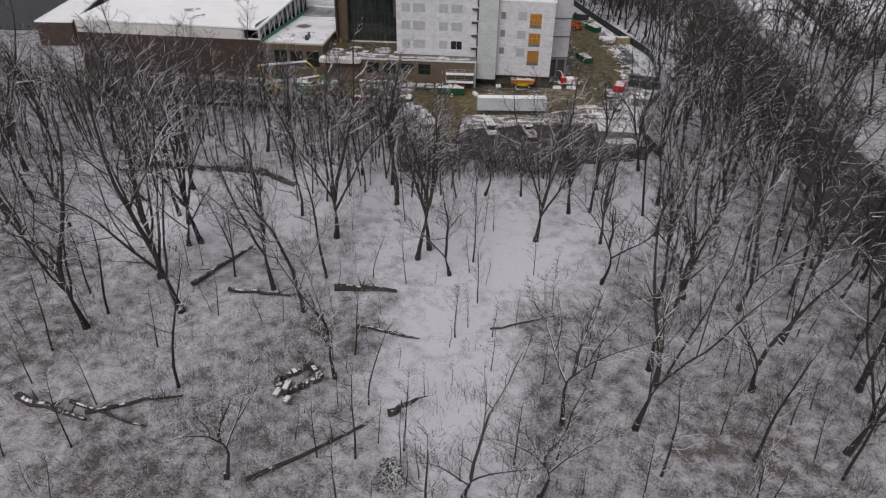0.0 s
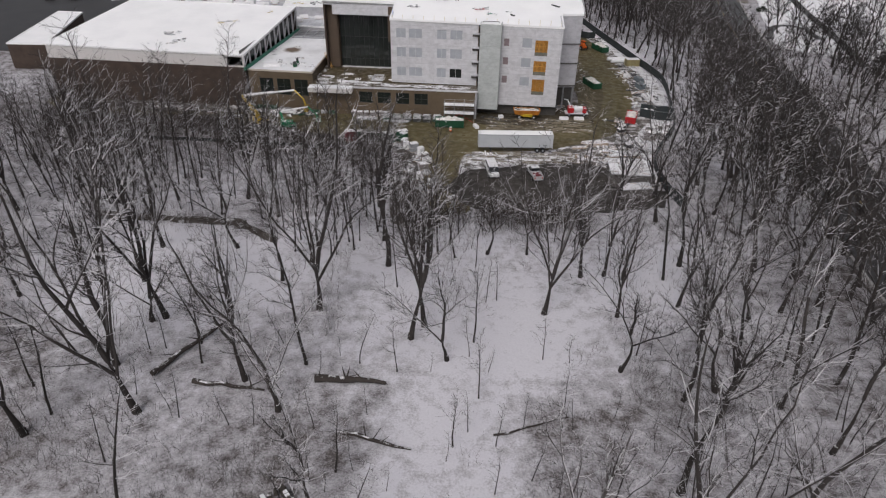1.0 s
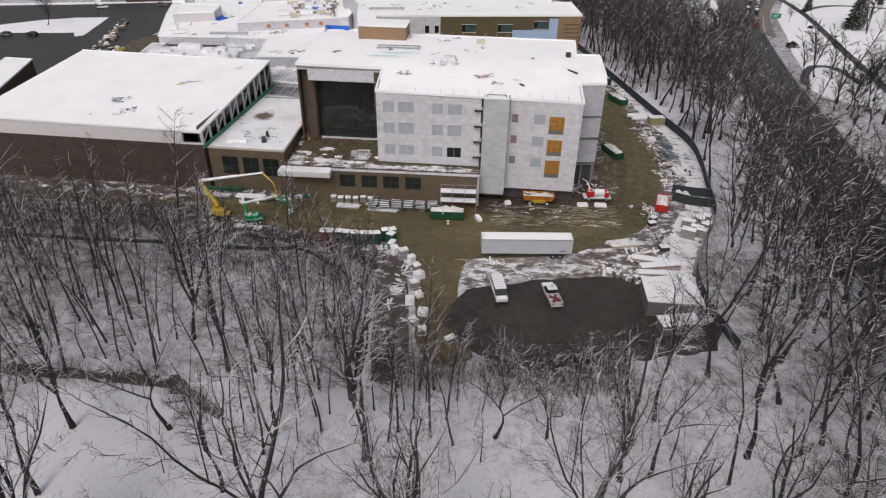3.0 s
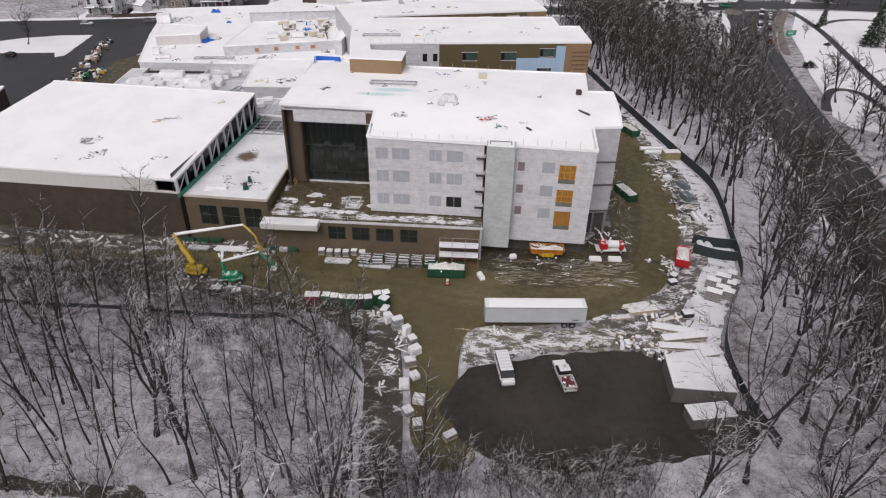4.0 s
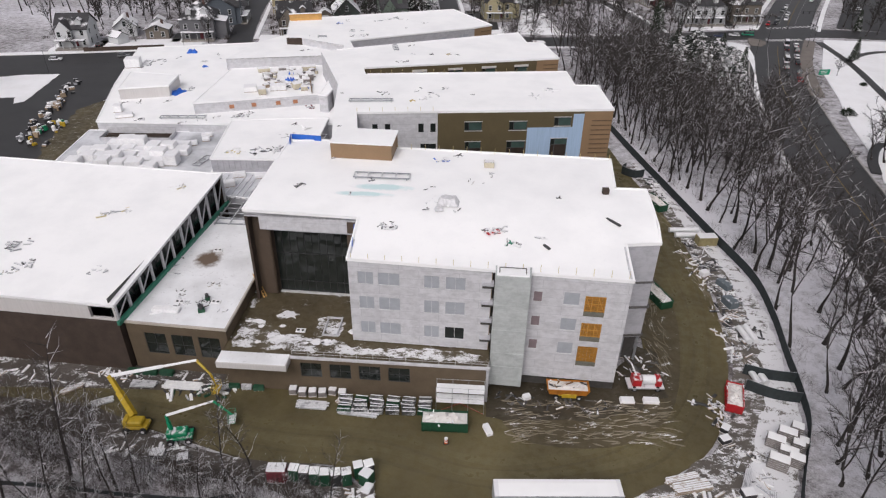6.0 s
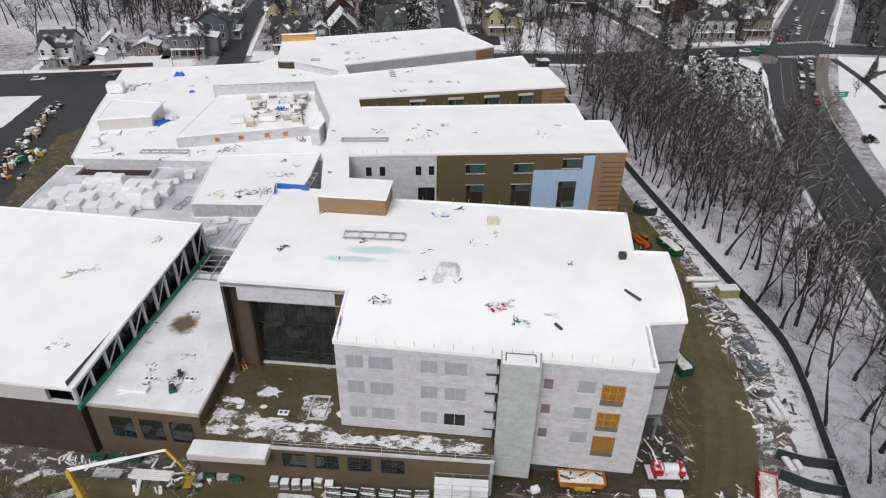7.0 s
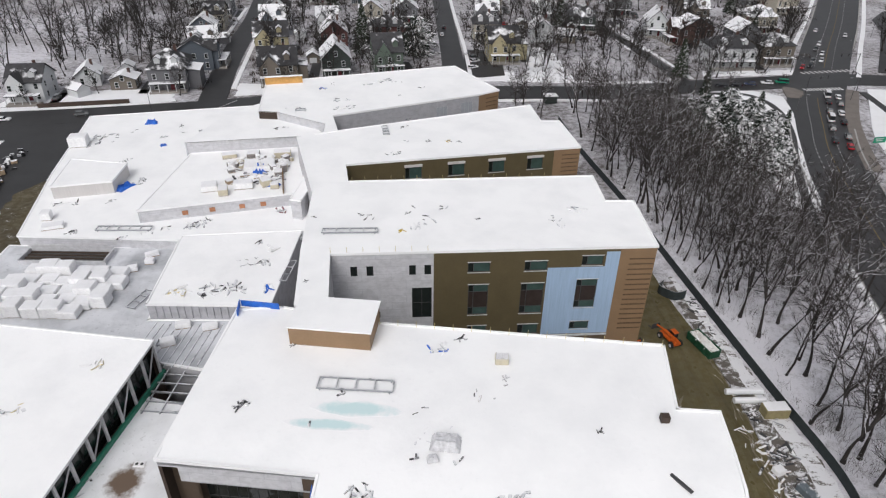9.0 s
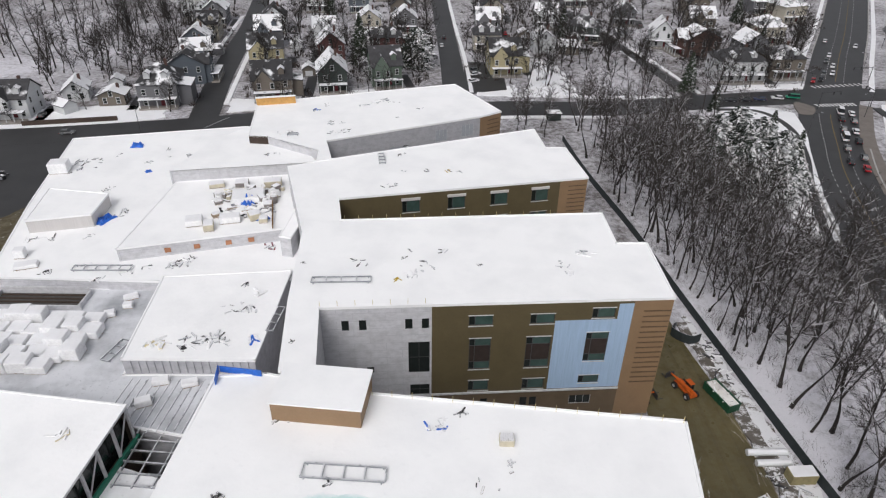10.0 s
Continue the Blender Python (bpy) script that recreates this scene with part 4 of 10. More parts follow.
def terrace_block():
    b = thing("podium", (0, 0, 0), "single-storey podium with a wet snowy roof deck", "building", "school wings")
    P, Q = (-32.0, 166.9), (7.5, 164.4)
    holes = [(u, u + 3.2, 3.0, 5.7) for u in (11.6, 16.0, 20.4, 24.8)]
    walled(b, P, Q, 0, 6.7, M_TANBRICK, holes)
    for h in holes:
        window(b, P, Q, h, M_HALLGLASS, M_DARKSTEEL, bars=(2, 2))
    walled(b, Q, (7.8, 169.5), 0, 6.7, M_WRAPGREY)
    roof_slab(b, [P, Q, (7.8, 169.5), (-12.2, 171.5), (-11.8, 184), (-31, 185.5)], 6.3, 6.72, M_DECK, "wet roof deck with patches of snow", "deck")
    edging(b, [P, Q], lambda x, y: 6.7, M_WRAP, 0.15)
    s = Shape()
    s.box((-27.0, 165.6, 6.35), (10.4, 2.6, 1.1), -3.6, bevel=0.05)
    part("canopy", s, M_WHITESIDING, b, "white-clad entrance canopy with snow")
    s = Shape()
    s.box((-27.0, 165.6, 6.93), (10.2, 2.4, 0.06), -3.6)
    part("canopy_roof", s, M_ROOFTHIN, b)
    for k, poly in enumerate(([(-31, 168.2), (-25, 167.9), (-18, 167.3), (-10, 166.9), (-2, 166.3), (6.6, 165.6), (6.8, 167.4), (0, 168.2), (-7, 168.4), (-13, 168.6), (-16, 170.6), (-20, 170.2), (-23, 171.4), (-26, 172.6), (-28.4, 175), (-30.8, 175.4)], [(-19.2, 171), (-15.0, 170.8), (-14.6, 174.6), (-18.4, 175.4)], [(-31, 178), (-29.6, 177.2), (-29.4, 182.6), (-31, 184)], [(-25.4, 175.6), (-22.6, 175), (-22.2, 176.4), (-25, 177.2)])):
        s = Shape()
        s.prism(ragged(poly, 0.9, k, 0.3), 6.7, 6.735)
        part("snow_patch", s, M_DECKSNOW, b)
    rk = random.Random(14)
    for k in range(26):
        x, y = rk.uniform(-30.4, -13), rk.uniform(168.6, 177)
        if rk.random() < (y - 168) / 10:
            continue
        q = rk.uniform(0.25, 1.0)
        s = Shape()
        s.prism(ragged([(x + q * math.cos(a), y + q * 0.7 * math.sin(a)) for a in (0, 1.0, 2.1, 3.1, 4.2, 5.2)], 0.35, k, 0.25), 6.7, 6.74)
        part("snow_patch", s, M_SNOW, b)
    s = Shape()
    for z in (7.25, 7.75):
        s.rod((-21.5, 166.5, z), (7.4, 164.6, z), 0.03, n=5)
    part("guard_rail", s, M_FRAME, b)
    for k in range(13):
        f = k / 12
        s = Shape()
        s.rod((-21.5 + 28.9 * f, 166.5 - 1.9 * f, 6.7), (-21.5 + 28.9 * f, 166.5 - 1.9 * f, 7.8), 0.035, n=5)
        part("post", s, M_FRAME, b)
    fr = Shape()
    for c, sz in (((-17.6, 173.2, 6.9), (0.2, 4.4, 0.3)), ((-15.4, 173.3, 6.9), (0.2, 4.4, 0.3)), ((-16.5, 171.1, 6.9), (2.4, 0.2, 0.3)), ((-16.5, 175.4, 6.9), (2.4, 0.2, 0.3))):
        fr.box(c, sz, -4)
    part("roof_curb", fr, M_WRAP, b)
    based(b, -12, 172)


def annex():
    b = thing("annex", (0, 0, 0), "single-storey brown masonry annex with a snowy roof", "building", "school wings")
    P, Q, R = (-47.6, 171.0), (-31.8, 169.3), (-30.9, 183.6)
    holes = [(u, u + 3.4, 3.2, 7.2) for u in (2.6, 6.9, 11.2)]
    walled(b, P, Q, 0, 9.1, M_TANBRICK, holes)
    for h in holes:
        window(b, P, Q, h, M_HALLGLASS, M_DARKSTEEL, bars=(2, 2))
    walled(b, Q, R, 0, 9.1, M_TANBRICK)
    walled(b, R, (-30.4, 200), 0, 9.1, M_TANBRICK)
    roof_slab(b, [P, Q, R, (-30.4, 200), (-43.6, 204)], 8.8, 9.12, M_ROOFTHIN, "thin patchy snow on the flat roof")
    edging(b, [P, Q, R], lambda x, y: 9.1, M_COPING, 0.1)
    for i in range(6):
        s = Shape()
        s.box((-37.2, 200.5 + i * 1.9, 9.3), (12.0, 0.22, 0.3), -4)
        part("roof_beam", s, M_STEEL, b, "bare grey steel roof beam")
    for i in range(5):
        s = Shape()
        s.box((-42.6 + i * 2.7, 205.3, 9.33), (0.18, 10, 0.25), -4)
        part("roof_beam", s, M_STEEL, b, "bare grey steel roof beam")
    s = Shape()
    line = smooth_line([(-43.2, 186.4), (-40.6, 185.2), (-38.2, 186.4), (-37.4, 190.6), (-39.6, 192), (-42.4, 190.8), (-43.2, 186.4)], 6)[:-1]
    s.prism(ragged([(p.x, p.y) for p in line], 0.55, 4, 0.3), 9.1, 9.135)
    part("bare_patch", s, M_BARE, b, "brown bare patch in the snow")
    based(b, -40, 186)


def gym_top(x, y):
    return 12.6 + max(0, y - 170) * 0.08


def gym():
    b = thing("gymnasium", (0, 0, 0), "large low hall with a snowy roof, brick and pale siding", "building", "school wings")
    P, Q, R, S_ = (-98.2, 175.8), (-48.1, 170.2), (-43.1, 208.9), (-91.6, 214.4)
    walled(b, P, Q, 0, 9.7, M_BRICK)
    walled(b, P, Q, 9.7, 12.6, M_WHITESIDING, [(46.3, 50.1, 10.0, 12.2)], thick=0.5, top=gym_top)
    walled(b, Q, R, 0, 9.5, M_BRICK)
    walled(b, S_, P, 0, 12.6, M_BRICK, top=gym_top)
    walled(b, R, S_, 0, 15, M_BRICK, top=gym_top)
    roof_slab(b, [P, Q, R, S_], lambda x, y: gym_top(x, y) - 0.5, lambda x, y: gym_top(x, y) + 0.02)
    edging(b, [P, Q, R, S_], gym_top, M_ROOF, 0.12)
    d = (Vector(R) - Vector(Q)).normalized()
    n = Vector((-d.y, d.x))
    ang = math.degrees(math.atan2(d.y, d.x))
    L = (Vector(R) - Vector(Q)).length
    for i in range(12):
        st = Shape()
        u = 0.3 + i * (L - 0.6) / 11
        p = Vector(Q) + d * u
        z1 = gym_top(p.x, p.y) - 0.2
        st.box((p.x, p.y, (9.4 + z1) / 2), (0.35, 0.35, z1 - 9.4), ang)
        if i % 2 == 0 and i < 11:
            q = Vector(Q) + d * (u + (L - 0.6) / 11)
            br = Shape()
            br.rod((p.x, p.y, 9.8), (q.x, q.y, z1 - 0.2), 0.12, n=5)
            part("brace", br, M_WRAP, b)
        part("post", st, M_WRAP, b)
    for i in range(11):
        u = 0.3 + (i + 0.5) * (L - 0.6) / 11
        p = Vector(Q) + d * u + n * 0.9
        s = Shape()
        s.box((p.x, p.y, 11.2), ((L - 0.6) / 11, 0.05, 4.6), ang)
        part("pane", s, M_GLASS, b)
    s = Shape()
    p = Vector(Q) + d * L / 2 - n * 0.25
    s.box((p.x, p.y, 9.45), (L + 0.6, 0.45, 0.7), ang)
    part("membrane_strip", s, M_GREENTAPE, b, "green membrane strip along the roof junction")
    based(b, -80, 192)


def slats(parent, p0, p1, u0, u1, z0, z1, count, mat):
    a = Vector(p0)
    d = (Vector(p1) - a).normalized()
    n = Vector((-d.y, d.x))
    p = a + d * (u0 + u1) / 2 - n * 0.06
    me = Shape()
    me.box((0, 0, 0), (u1 - u0, 0.12, 0.16), math.degrees(math.atan2(d.y, d.x)))
    me = me.mesh("slat", mat)
    for i in range(count):
        ob = part("slat", me, mat, parent)
        ob.location = (p.x, p.y, z0 + (i + 0.5) * (z1 - z0) / count)


def classroom_window(parent, p0, p1, hole):
    """A dark-framed window in lights: a narrow side light, a green transom and a green foot where it is tall; pale head and sill."""
    a, b = Vector((*p0, 0)), Vector((*p1, 0))
    d = (b - a).normalized()
    n = Vector((-d.y, d.x, 0))
    ang = math.degrees(math.atan2(d.y, d.x))
    u0, u1, w0, w1 = hole
    H = w1 - w0
    us = (u0 + 0.06, u0 + (u1 - u0) * 0.26, u1 - 0.06)
    zs = (w0 + 0.06, w0 + H * 0.24, w0 + H * 0.76, w1 - 0.06) if H > 3 else (w0 + 0.06, w1 - 0.06)

    def bar(s, ua, ub, za, zb, depth, thick):
        p = a + d * (ua + ub) / 2 + n * depth
        s.box((p.x, p.y, (za + zb) / 2), (ub - ua, thick, zb - za), ang)
    s = Shape()
    for u in us:
        bar(s, u - 0.05, u + 0.05, w0, w1, 0.16, 0.1)
    for z in zs:
        bar(s, u0 + 0.11, u1 - 0.11, z - 0.05, z + 0.05, 0.165, 0.09)
    win = part("window", s, M_DARKSTEEL, parent)
    for i in range(2):
        for j in range(len(zs) - 1):
            s = Shape()
            bar(s, us[i] + 0.04, us[i + 1] - 0.04, zs[j] + 0.04, zs[j + 1] - 0.04, 0.19, 0.02)
            green = i == 1 and (len(zs) == 2 or j != 1)
            part("pane", s, M_GREENGLASS if green else M_BROWNGLASS if j == 1 else M_GLASS, win)
    for nm, z in (("sill", w0 - 0.07), ("head", w1 + 0.07)):
        s = Shape()
        bar(s, u0 - 0.06, u1 + 0.06, z - 0.06, z + 0.06, -0.03, 0.12)
        part(nm, s, M_FRAME, win)


def wing_two():
    b = thing("classroom_wing", (0, 0, 0), "classroom wing in olive panels and blue sheathing, snowy roof", "building", "school wings")
    P, Q = (-17.5, 220.4), (35.7, 224.6)
    L = seg_uv(P, Q)
    d = (Vector(Q) - Vector(P)).normalized()

    def at(u):
        p = Vector(P) + d * u
        return (p.x, p.y)
    zt = 24.4
    wh = [(3.0, 4.1, 20.0, 21.9), (5.6, 6.7, 20.0, 21.9), (12.5, 13.6, 20.0, 21.9), (15.0, 16.1, 20.0, 21.9), (12.9, 16.2, 11.2, 17.4), (3.8, 4.8, 11.4, 12.6), (6.4, 7.5, 11.4, 12.6), (13.1, 16.2, 6.4, 8.6)]
    walled(b, P, at(16.5), 0, zt, M_WRAP, wh)
    for h in wh:
        window(b, P, at(16.5), h, M_GLASS, M_DARKSTEEL, bars=(1, 1) if h[1] - h[0] < 2 else (2, 2))
    ol = [(5.6, 9.3, 20.2, 22.1), (15.0, 18.8, 20.2, 22.1), (5.8, 9.2, 11.4, 17.7), (14.7, 18.6, 11.4, 17.7), (5.9, 9.2, 6.8, 9.0), (14.7, 18.3, 6.8, 9.0)]
    walled(b, at(16.5), at(35.4), 6.2, zt, M_OLIVE, ol)
    ground_ = [(14.6, 15.8, 3.0, 4.9), (16.2, 17.4, 3.0, 4.9), (8.0, 9.2, 3.0, 4.9)]
    walled(b, at(16.5), at(35.4), 0, 6.2, M_UMBER, ground_)
    for h in ground_:
        window(b, at(16.5), at(35.4), h, M_GLASS, M_DARKSTEEL)
    s = Shape()
    p = at(31.9)
    s.box((p[0], p[1] - 0.1, 6.35), (30.8, 0.3, 0.28), math.degrees(math.atan2(d.y, d.x)))
    part("ledge", s, M_FRAME, b, "pale ledge above the ground floor")
    for h in ol:
        classroom_window(b, at(16.5), at(35.4), h)
    walled(b, at(35.4), at(45.0), 20.7, zt, M_OLIVE, [(5.6, 9.2, 21.0, 22.9)])
    classroom_window(b, at(35.4), at(45.0), (5.6, 9.2, 21.0, 22.9))
    bl = [(5.2, 8.8, 12.3, 18.2), (5.0, 8.4, 7.6, 9.3)]
    walled(b, at(35.4), at(45.0), 6.6, 20.7, M_BLUE, bl, label="pale blue sheathing still uncovered")
    for h in bl:
        classroom_window(b, at(35.4), at(45.0), h)
    walled(b, at(45.0), at(47.3), 6.6, 23.6, M_BLUE)
    walled(b, at(45.0), at(47.3), 23.6, zt, M_OLIVE)
    gr = [(4.0, 7.6, 3.0, 4.9)]
    walled(b, at(35.4), at(47.3), 0, 6.6, M_UMBER, gr)
    window(b, at(35.4), at(47.3), gr[0], M_GLASS, M_FRAME, bars=(3, 1))
    walled(b, at(47.3), Q, 0, zt, M_COPPER, label="tan metal corner panel")
    slats(b, P, Q, 49.0, 53.2, 7.0, 22.6, 15, M_BROWNSLAT)
    R, S_, T, U, V, W, X = (35.4, 240.4), (30.1, 240.2), (29.7, 250.8), (-18, 246.4), (-24.6, 246), (-22.5, 222), (-20.5, 207)
    for p, q, m in ((Q, R, M_COPPER), (R, S_, M_COPPER), (S_, T, M_COPPER), (T, U, M_OLIVE), (V, W, M_WRAP), (W, X, M_WRAP)):
        walled(b, p, q, 0, zt, m)
    walled(b, (-15.5, 206), P, 0, zt, M_WRAP)
    top = [X, (-15.5, 206), P, Q, R, S_, T, U, V, W]
    roof_slab(b, top, zt - 0.3, zt + 0.03)
    edging(b, [P, Q, R, S_, T, U], lambda x, y: zt, M_ROOF, 0.2)
    based(b, 5, 235)


def wing_three():
    b = thing("classroom_wing", (0, 0, 0), "olive-panelled classroom wing with a snowy roof", "building", "school wings")
    P, Q = (-20.5, 259.2), (31.0, 270.8)
    d = (Vector(Q) - Vector(P)).normalized()

    def at(u):
        p = Vector(P) + d * u
        return (p.x, p.y)
    zt = 22.1
    hs = [(u, u + 3.7, 17.6, 20.4) for u in (12.6, 22.2, 31.4, 40.4)] + [(u, u + 3.7, 11, 15) for u in (12.6, 22.2, 31.4, 40.4)]
    walled(b, P, at(46.6), 0, zt, M_OLIVE, hs)
    for h in hs:
        classroom_window(b, P, at(46.6), h)
        if h[2] > 16:
            s = Shape()
            p = at((h[0] + h[1]) / 2)
            s.box((p[0], p[1] - 0.15, h[3] + 0.3), (3.9, 0.4, 0.5), math.degrees(math.atan2(d.y, d.x)))
            part("window_head", s, M_WHITESIDING, b)
    walled(b, at(46.6), Q, 0, zt, M_COPPER)
    slats(b, P, Q, 48.6, 52.5, 8.0, 21.0, 13, M_BROWNSLAT)
    R, S_, T, U, V, W = (28.4, 286.8), (23.8, 286.6), (22.3, 298), (-29.8, 275.8), (-34, 274), (-25.6, 247)
    for p, q, m in ((Q, R, M_COPPER), (R, S_, M_COPPER), (S_, T, M_COPPER), (T, U, M_OLIVE), (V, W, M_WRAP)):
        walled(b, p, q, 0, zt, m)
    roof_slab(b, [(-18.0, 246.8), P, Q, R, S_, T, U, V, W], zt - 0.3, zt + 0.03)
    edging(b, [P, Q, R, S_, T, U], lambda x, y: zt, M_ROOF, 0.2)
    based(b, 5, 278)


def wing_four():
    b = thing("classroom_wing", (0, 0, 0), "far classroom wing in white wrap with a tan corner", "building", "school wings")
    P, Q, Q2 = (-28.5, 292.2), (9.5, 310.6), (15.3, 314.7)
    zt = 20.5
    L = seg_uv(P, Q)
    hs = [(L * 0.69, L * 0.77, 15.4, 18.6), (L * 0.87, L * 0.955, 15.6, 18.9), (L * 0.38, L * 0.5, 13.5, 16.0)]
    walled(b, P, Q, 0, zt, M_WRAPGREY, hs)
    for h in hs:
        window(b, P, Q, h, M_PLASTIC, M_FRAME, bars=(3, 1))
    walled(b, Q, Q2, 0, zt, M_COPPER)
    slats(b, Q, Q2, 2.6, 6.6, 8, 19.5, 10, M_BROWNSLAT)
    T, U, V, W = (2.8, 337.5), (-39.6, 322.5), (-51.8, 318), (-48.2, 294.8)
    for p, q, m in ((Q2, T, M_OLIVE), (T, U, M_OLIVE), (U, V, M_OLIVE), (V, W, M_WRAPGREY), (W, (-43.4, 294.4), M_BRICK), ((-43.4, 294.4), (-29.5, 286.6), M_WRAP), ((-29.5, 286.6), (-28.6, 275), M_WRAP), ((-28.6, 275), (-24, 276), M_WRAP)):
        walled(b, p, q, 0, zt, m)
    roof_slab(b, [W, (-43.4, 294.4), (-29.5, 286.6), (-28.6, 275), (-24, 276), P, Q, Q2, T, U, V], zt - 0.3, zt + 0.03)
    edging(b, [P, Q, Q2, T, U, V, W], lambda x, y: zt, M_ROOF, 0.2)
    s = Shape()
    s.box((-46.5, 317.5, 21.6), (10.5, 0.3, 2.2), 14)
    part("parapet_board", s, M_PLY, b, "bare orange plywood parapet")
    s = Shape()
    s.box((-46.4, 317.1, 22.8), (10.7, 0.9, 0.2), 14)
    part("parapet_cap", s, M_ROOF, b)
    based(b, -15, 312)


def low_blocks():
    b = thing("low_building", (0, 0, 0), "sprawling low building with stepped snowy roofs", "building", "school wings")

    def block(poly, z0, z1, wall, roof=None, rim=0.15, label=""):
        for p, q in zip(poly, poly[1:] + poly[:1]):
            walled(b, p, q, z0, z1, wall)
        roof_slab(b, poly, z1 - 0.3, z1 + 0.02, roof, label)
        if rim:
            edging(b, poly + poly[:1], lambda x, y: z1, M_ROOF, rim)
    block([(-84.4, 243.6), (-52.5, 243.1), (-27, 244.5), (-27, 290), (-36, 296), (-45, 317), (-56.5, 320.5), (-101, 309.5), (-92.4, 272)], 0, 12.6, M_WRAP)
    block([(-62.1, 278.3), (-29.6, 284.6), (-33, 290), (-42, 310), (-51.5, 306), (-58, 296)], 12.6, 18.4, M_WRAP, rim=0)
    block([(-62.3, 249.5), (-30.7, 258.9), (-33.4, 284), (-61.1, 278.3)], 12.6, 15.5, M_WRAP, M_ROOF)
    block([(-85.3, 259.4), (-73.3, 262.6), (-73.9, 272), (-88.0, 274)], 12.6, 15.6, M_WHITESIDING)
    block([(-49.3, 220.7), (-28.6, 220.9), (-28.2, 246), (-51.2, 243.2)], 0, 13.6, M_WRAPGREY)
    block([(-84.9, 214.4), (-47, 210.5), (-31, 207.5), (-29, 221), (-49.6, 220.4), (-51.6, 243.4), (-86.6, 243.4)], 0, 10.4, M_WRAPGREY, M_DECKGREY)
    block([(-31.4, 252.5), (-29.2, 252), (-27.8, 263), (-30.6, 263.5)], 12.6, 17.2, M_WRAP)
    block([(-111.2, 198), (-119.8, 237), (-128, 238), (-122, 198)], 0, 7.0, M_BRICK)
    # roof opening beside the pallets
    op = Shape()
    for c, sz in (((-73, 241.6, 11.2), (16.6, 0.3, 1.6)), ((-72.4, 236.8, 10.9), (16.6, 0.3, 1.0)), ((-81.0, 239.2, 10.9), (0.3, 4.6, 1.0)), ((-64.6, 239.2, 10.9), (0.3, 4.6, 1.0))):
        op.box(c, sz, 0.5)
    part("roof_curb", op, M_WRAP, b)
    # Shallow floor coloured dark to read as a deep, shaded shaft.
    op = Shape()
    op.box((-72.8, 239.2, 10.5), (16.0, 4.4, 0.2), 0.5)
    part("shaft_floor", op, M_INSIDE, b, "roof shaft, its shaded depth put into a dark floor colour")
    for i in range(4):
        op = Shape()
        op.box((-72.8, 237.6 + i * 1.05, 10.75), (15.8, 0.16, 0.28), 0.5)
        part("joist", op, M_BRICK, b)
    for i in range(16):
        op = Shape()
        op.box((-48.0 + i * 1.22, 220.62 + i * 0.012, 12.1), (0.12, 0.12, 2.6))
        part("wall_stud", op, M_WRAPGREY, b)
    for i in range(15):
        op = Shape()
        op.box((-48.4 + i * 1.25, 214.2, 10.46), (0.22, 11.0, 0.1), -5)
        part("deck_rib", op, M_STEEL, b)
    # Solid dark box painted in place of the shade between the roofs.
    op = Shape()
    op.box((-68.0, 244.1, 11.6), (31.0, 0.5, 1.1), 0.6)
    part("joint_gap", op, M_INSIDE, b, "dark box standing in for the shaded joint between two roofs")
    # small openings in the step
    for x, y in ((-53.6, 251.9), (-48.4, 253.5), (-42.6, 255.2), (-38.4, 256.4)):
        s = Shape()
        s.box((x, y, 13.9), (1.15, 0.15, 0.95), 16.5)
        part("opening_board", s, M_REDPLY, b)
    based(b, -60, 270)


main_block()
terrace_block()
annex()
gym()
wing_two()
wing_three()
wing_four()
low_blocks()


# ---------------------------------------------------------------- trees
def limb(shape, p, d, length, r, segs, sides, rng, wander, lift, point=True):
    """A bent, tapering limb; returns the points and ways along it."""
    q, dr = Vector(p), Vector(d).normalized()
    out = [(q.copy(), dr.copy(), r)]
    r1 = r
    for i in range(segs):
        dr = (dr + Vector((rng.gauss(0, 1), rng.gauss(0, 1), rng.gauss(0, 0.7))) * wander + Vector((0, 0, lift))).normalized()
        nq = q + dr * (length / segs)
        r2 = r * (1 - 0.82 * (i + 1) / segs)
        last = point and i == segs - 1
        shape.rod(q, nq, r1, 0 if last else r2, sides, cap=False)
        q, r1 = nq, r2
        out.append((q.copy(), dr.copy(), r2))
    return out


def along(line, f):
    k = f * (len(line) - 1)
    i = min(int(k), len(line) - 2)
    f = k - i
    return line[i][0].lerp(line[i + 1][0], f), line[i][1].lerp(line[i + 1][1], f).normalized(), line[i][2] * (1 - f) + line[i + 1][2] * f


def off(d, rng, lo, hi, turn):
    side = Matrix.Rotation(turn, 3, d) @ d.orthogonal().normalized()
    a = rng.uniform(lo, hi)
    return d * math.cos(a) + side * math.sin(a)


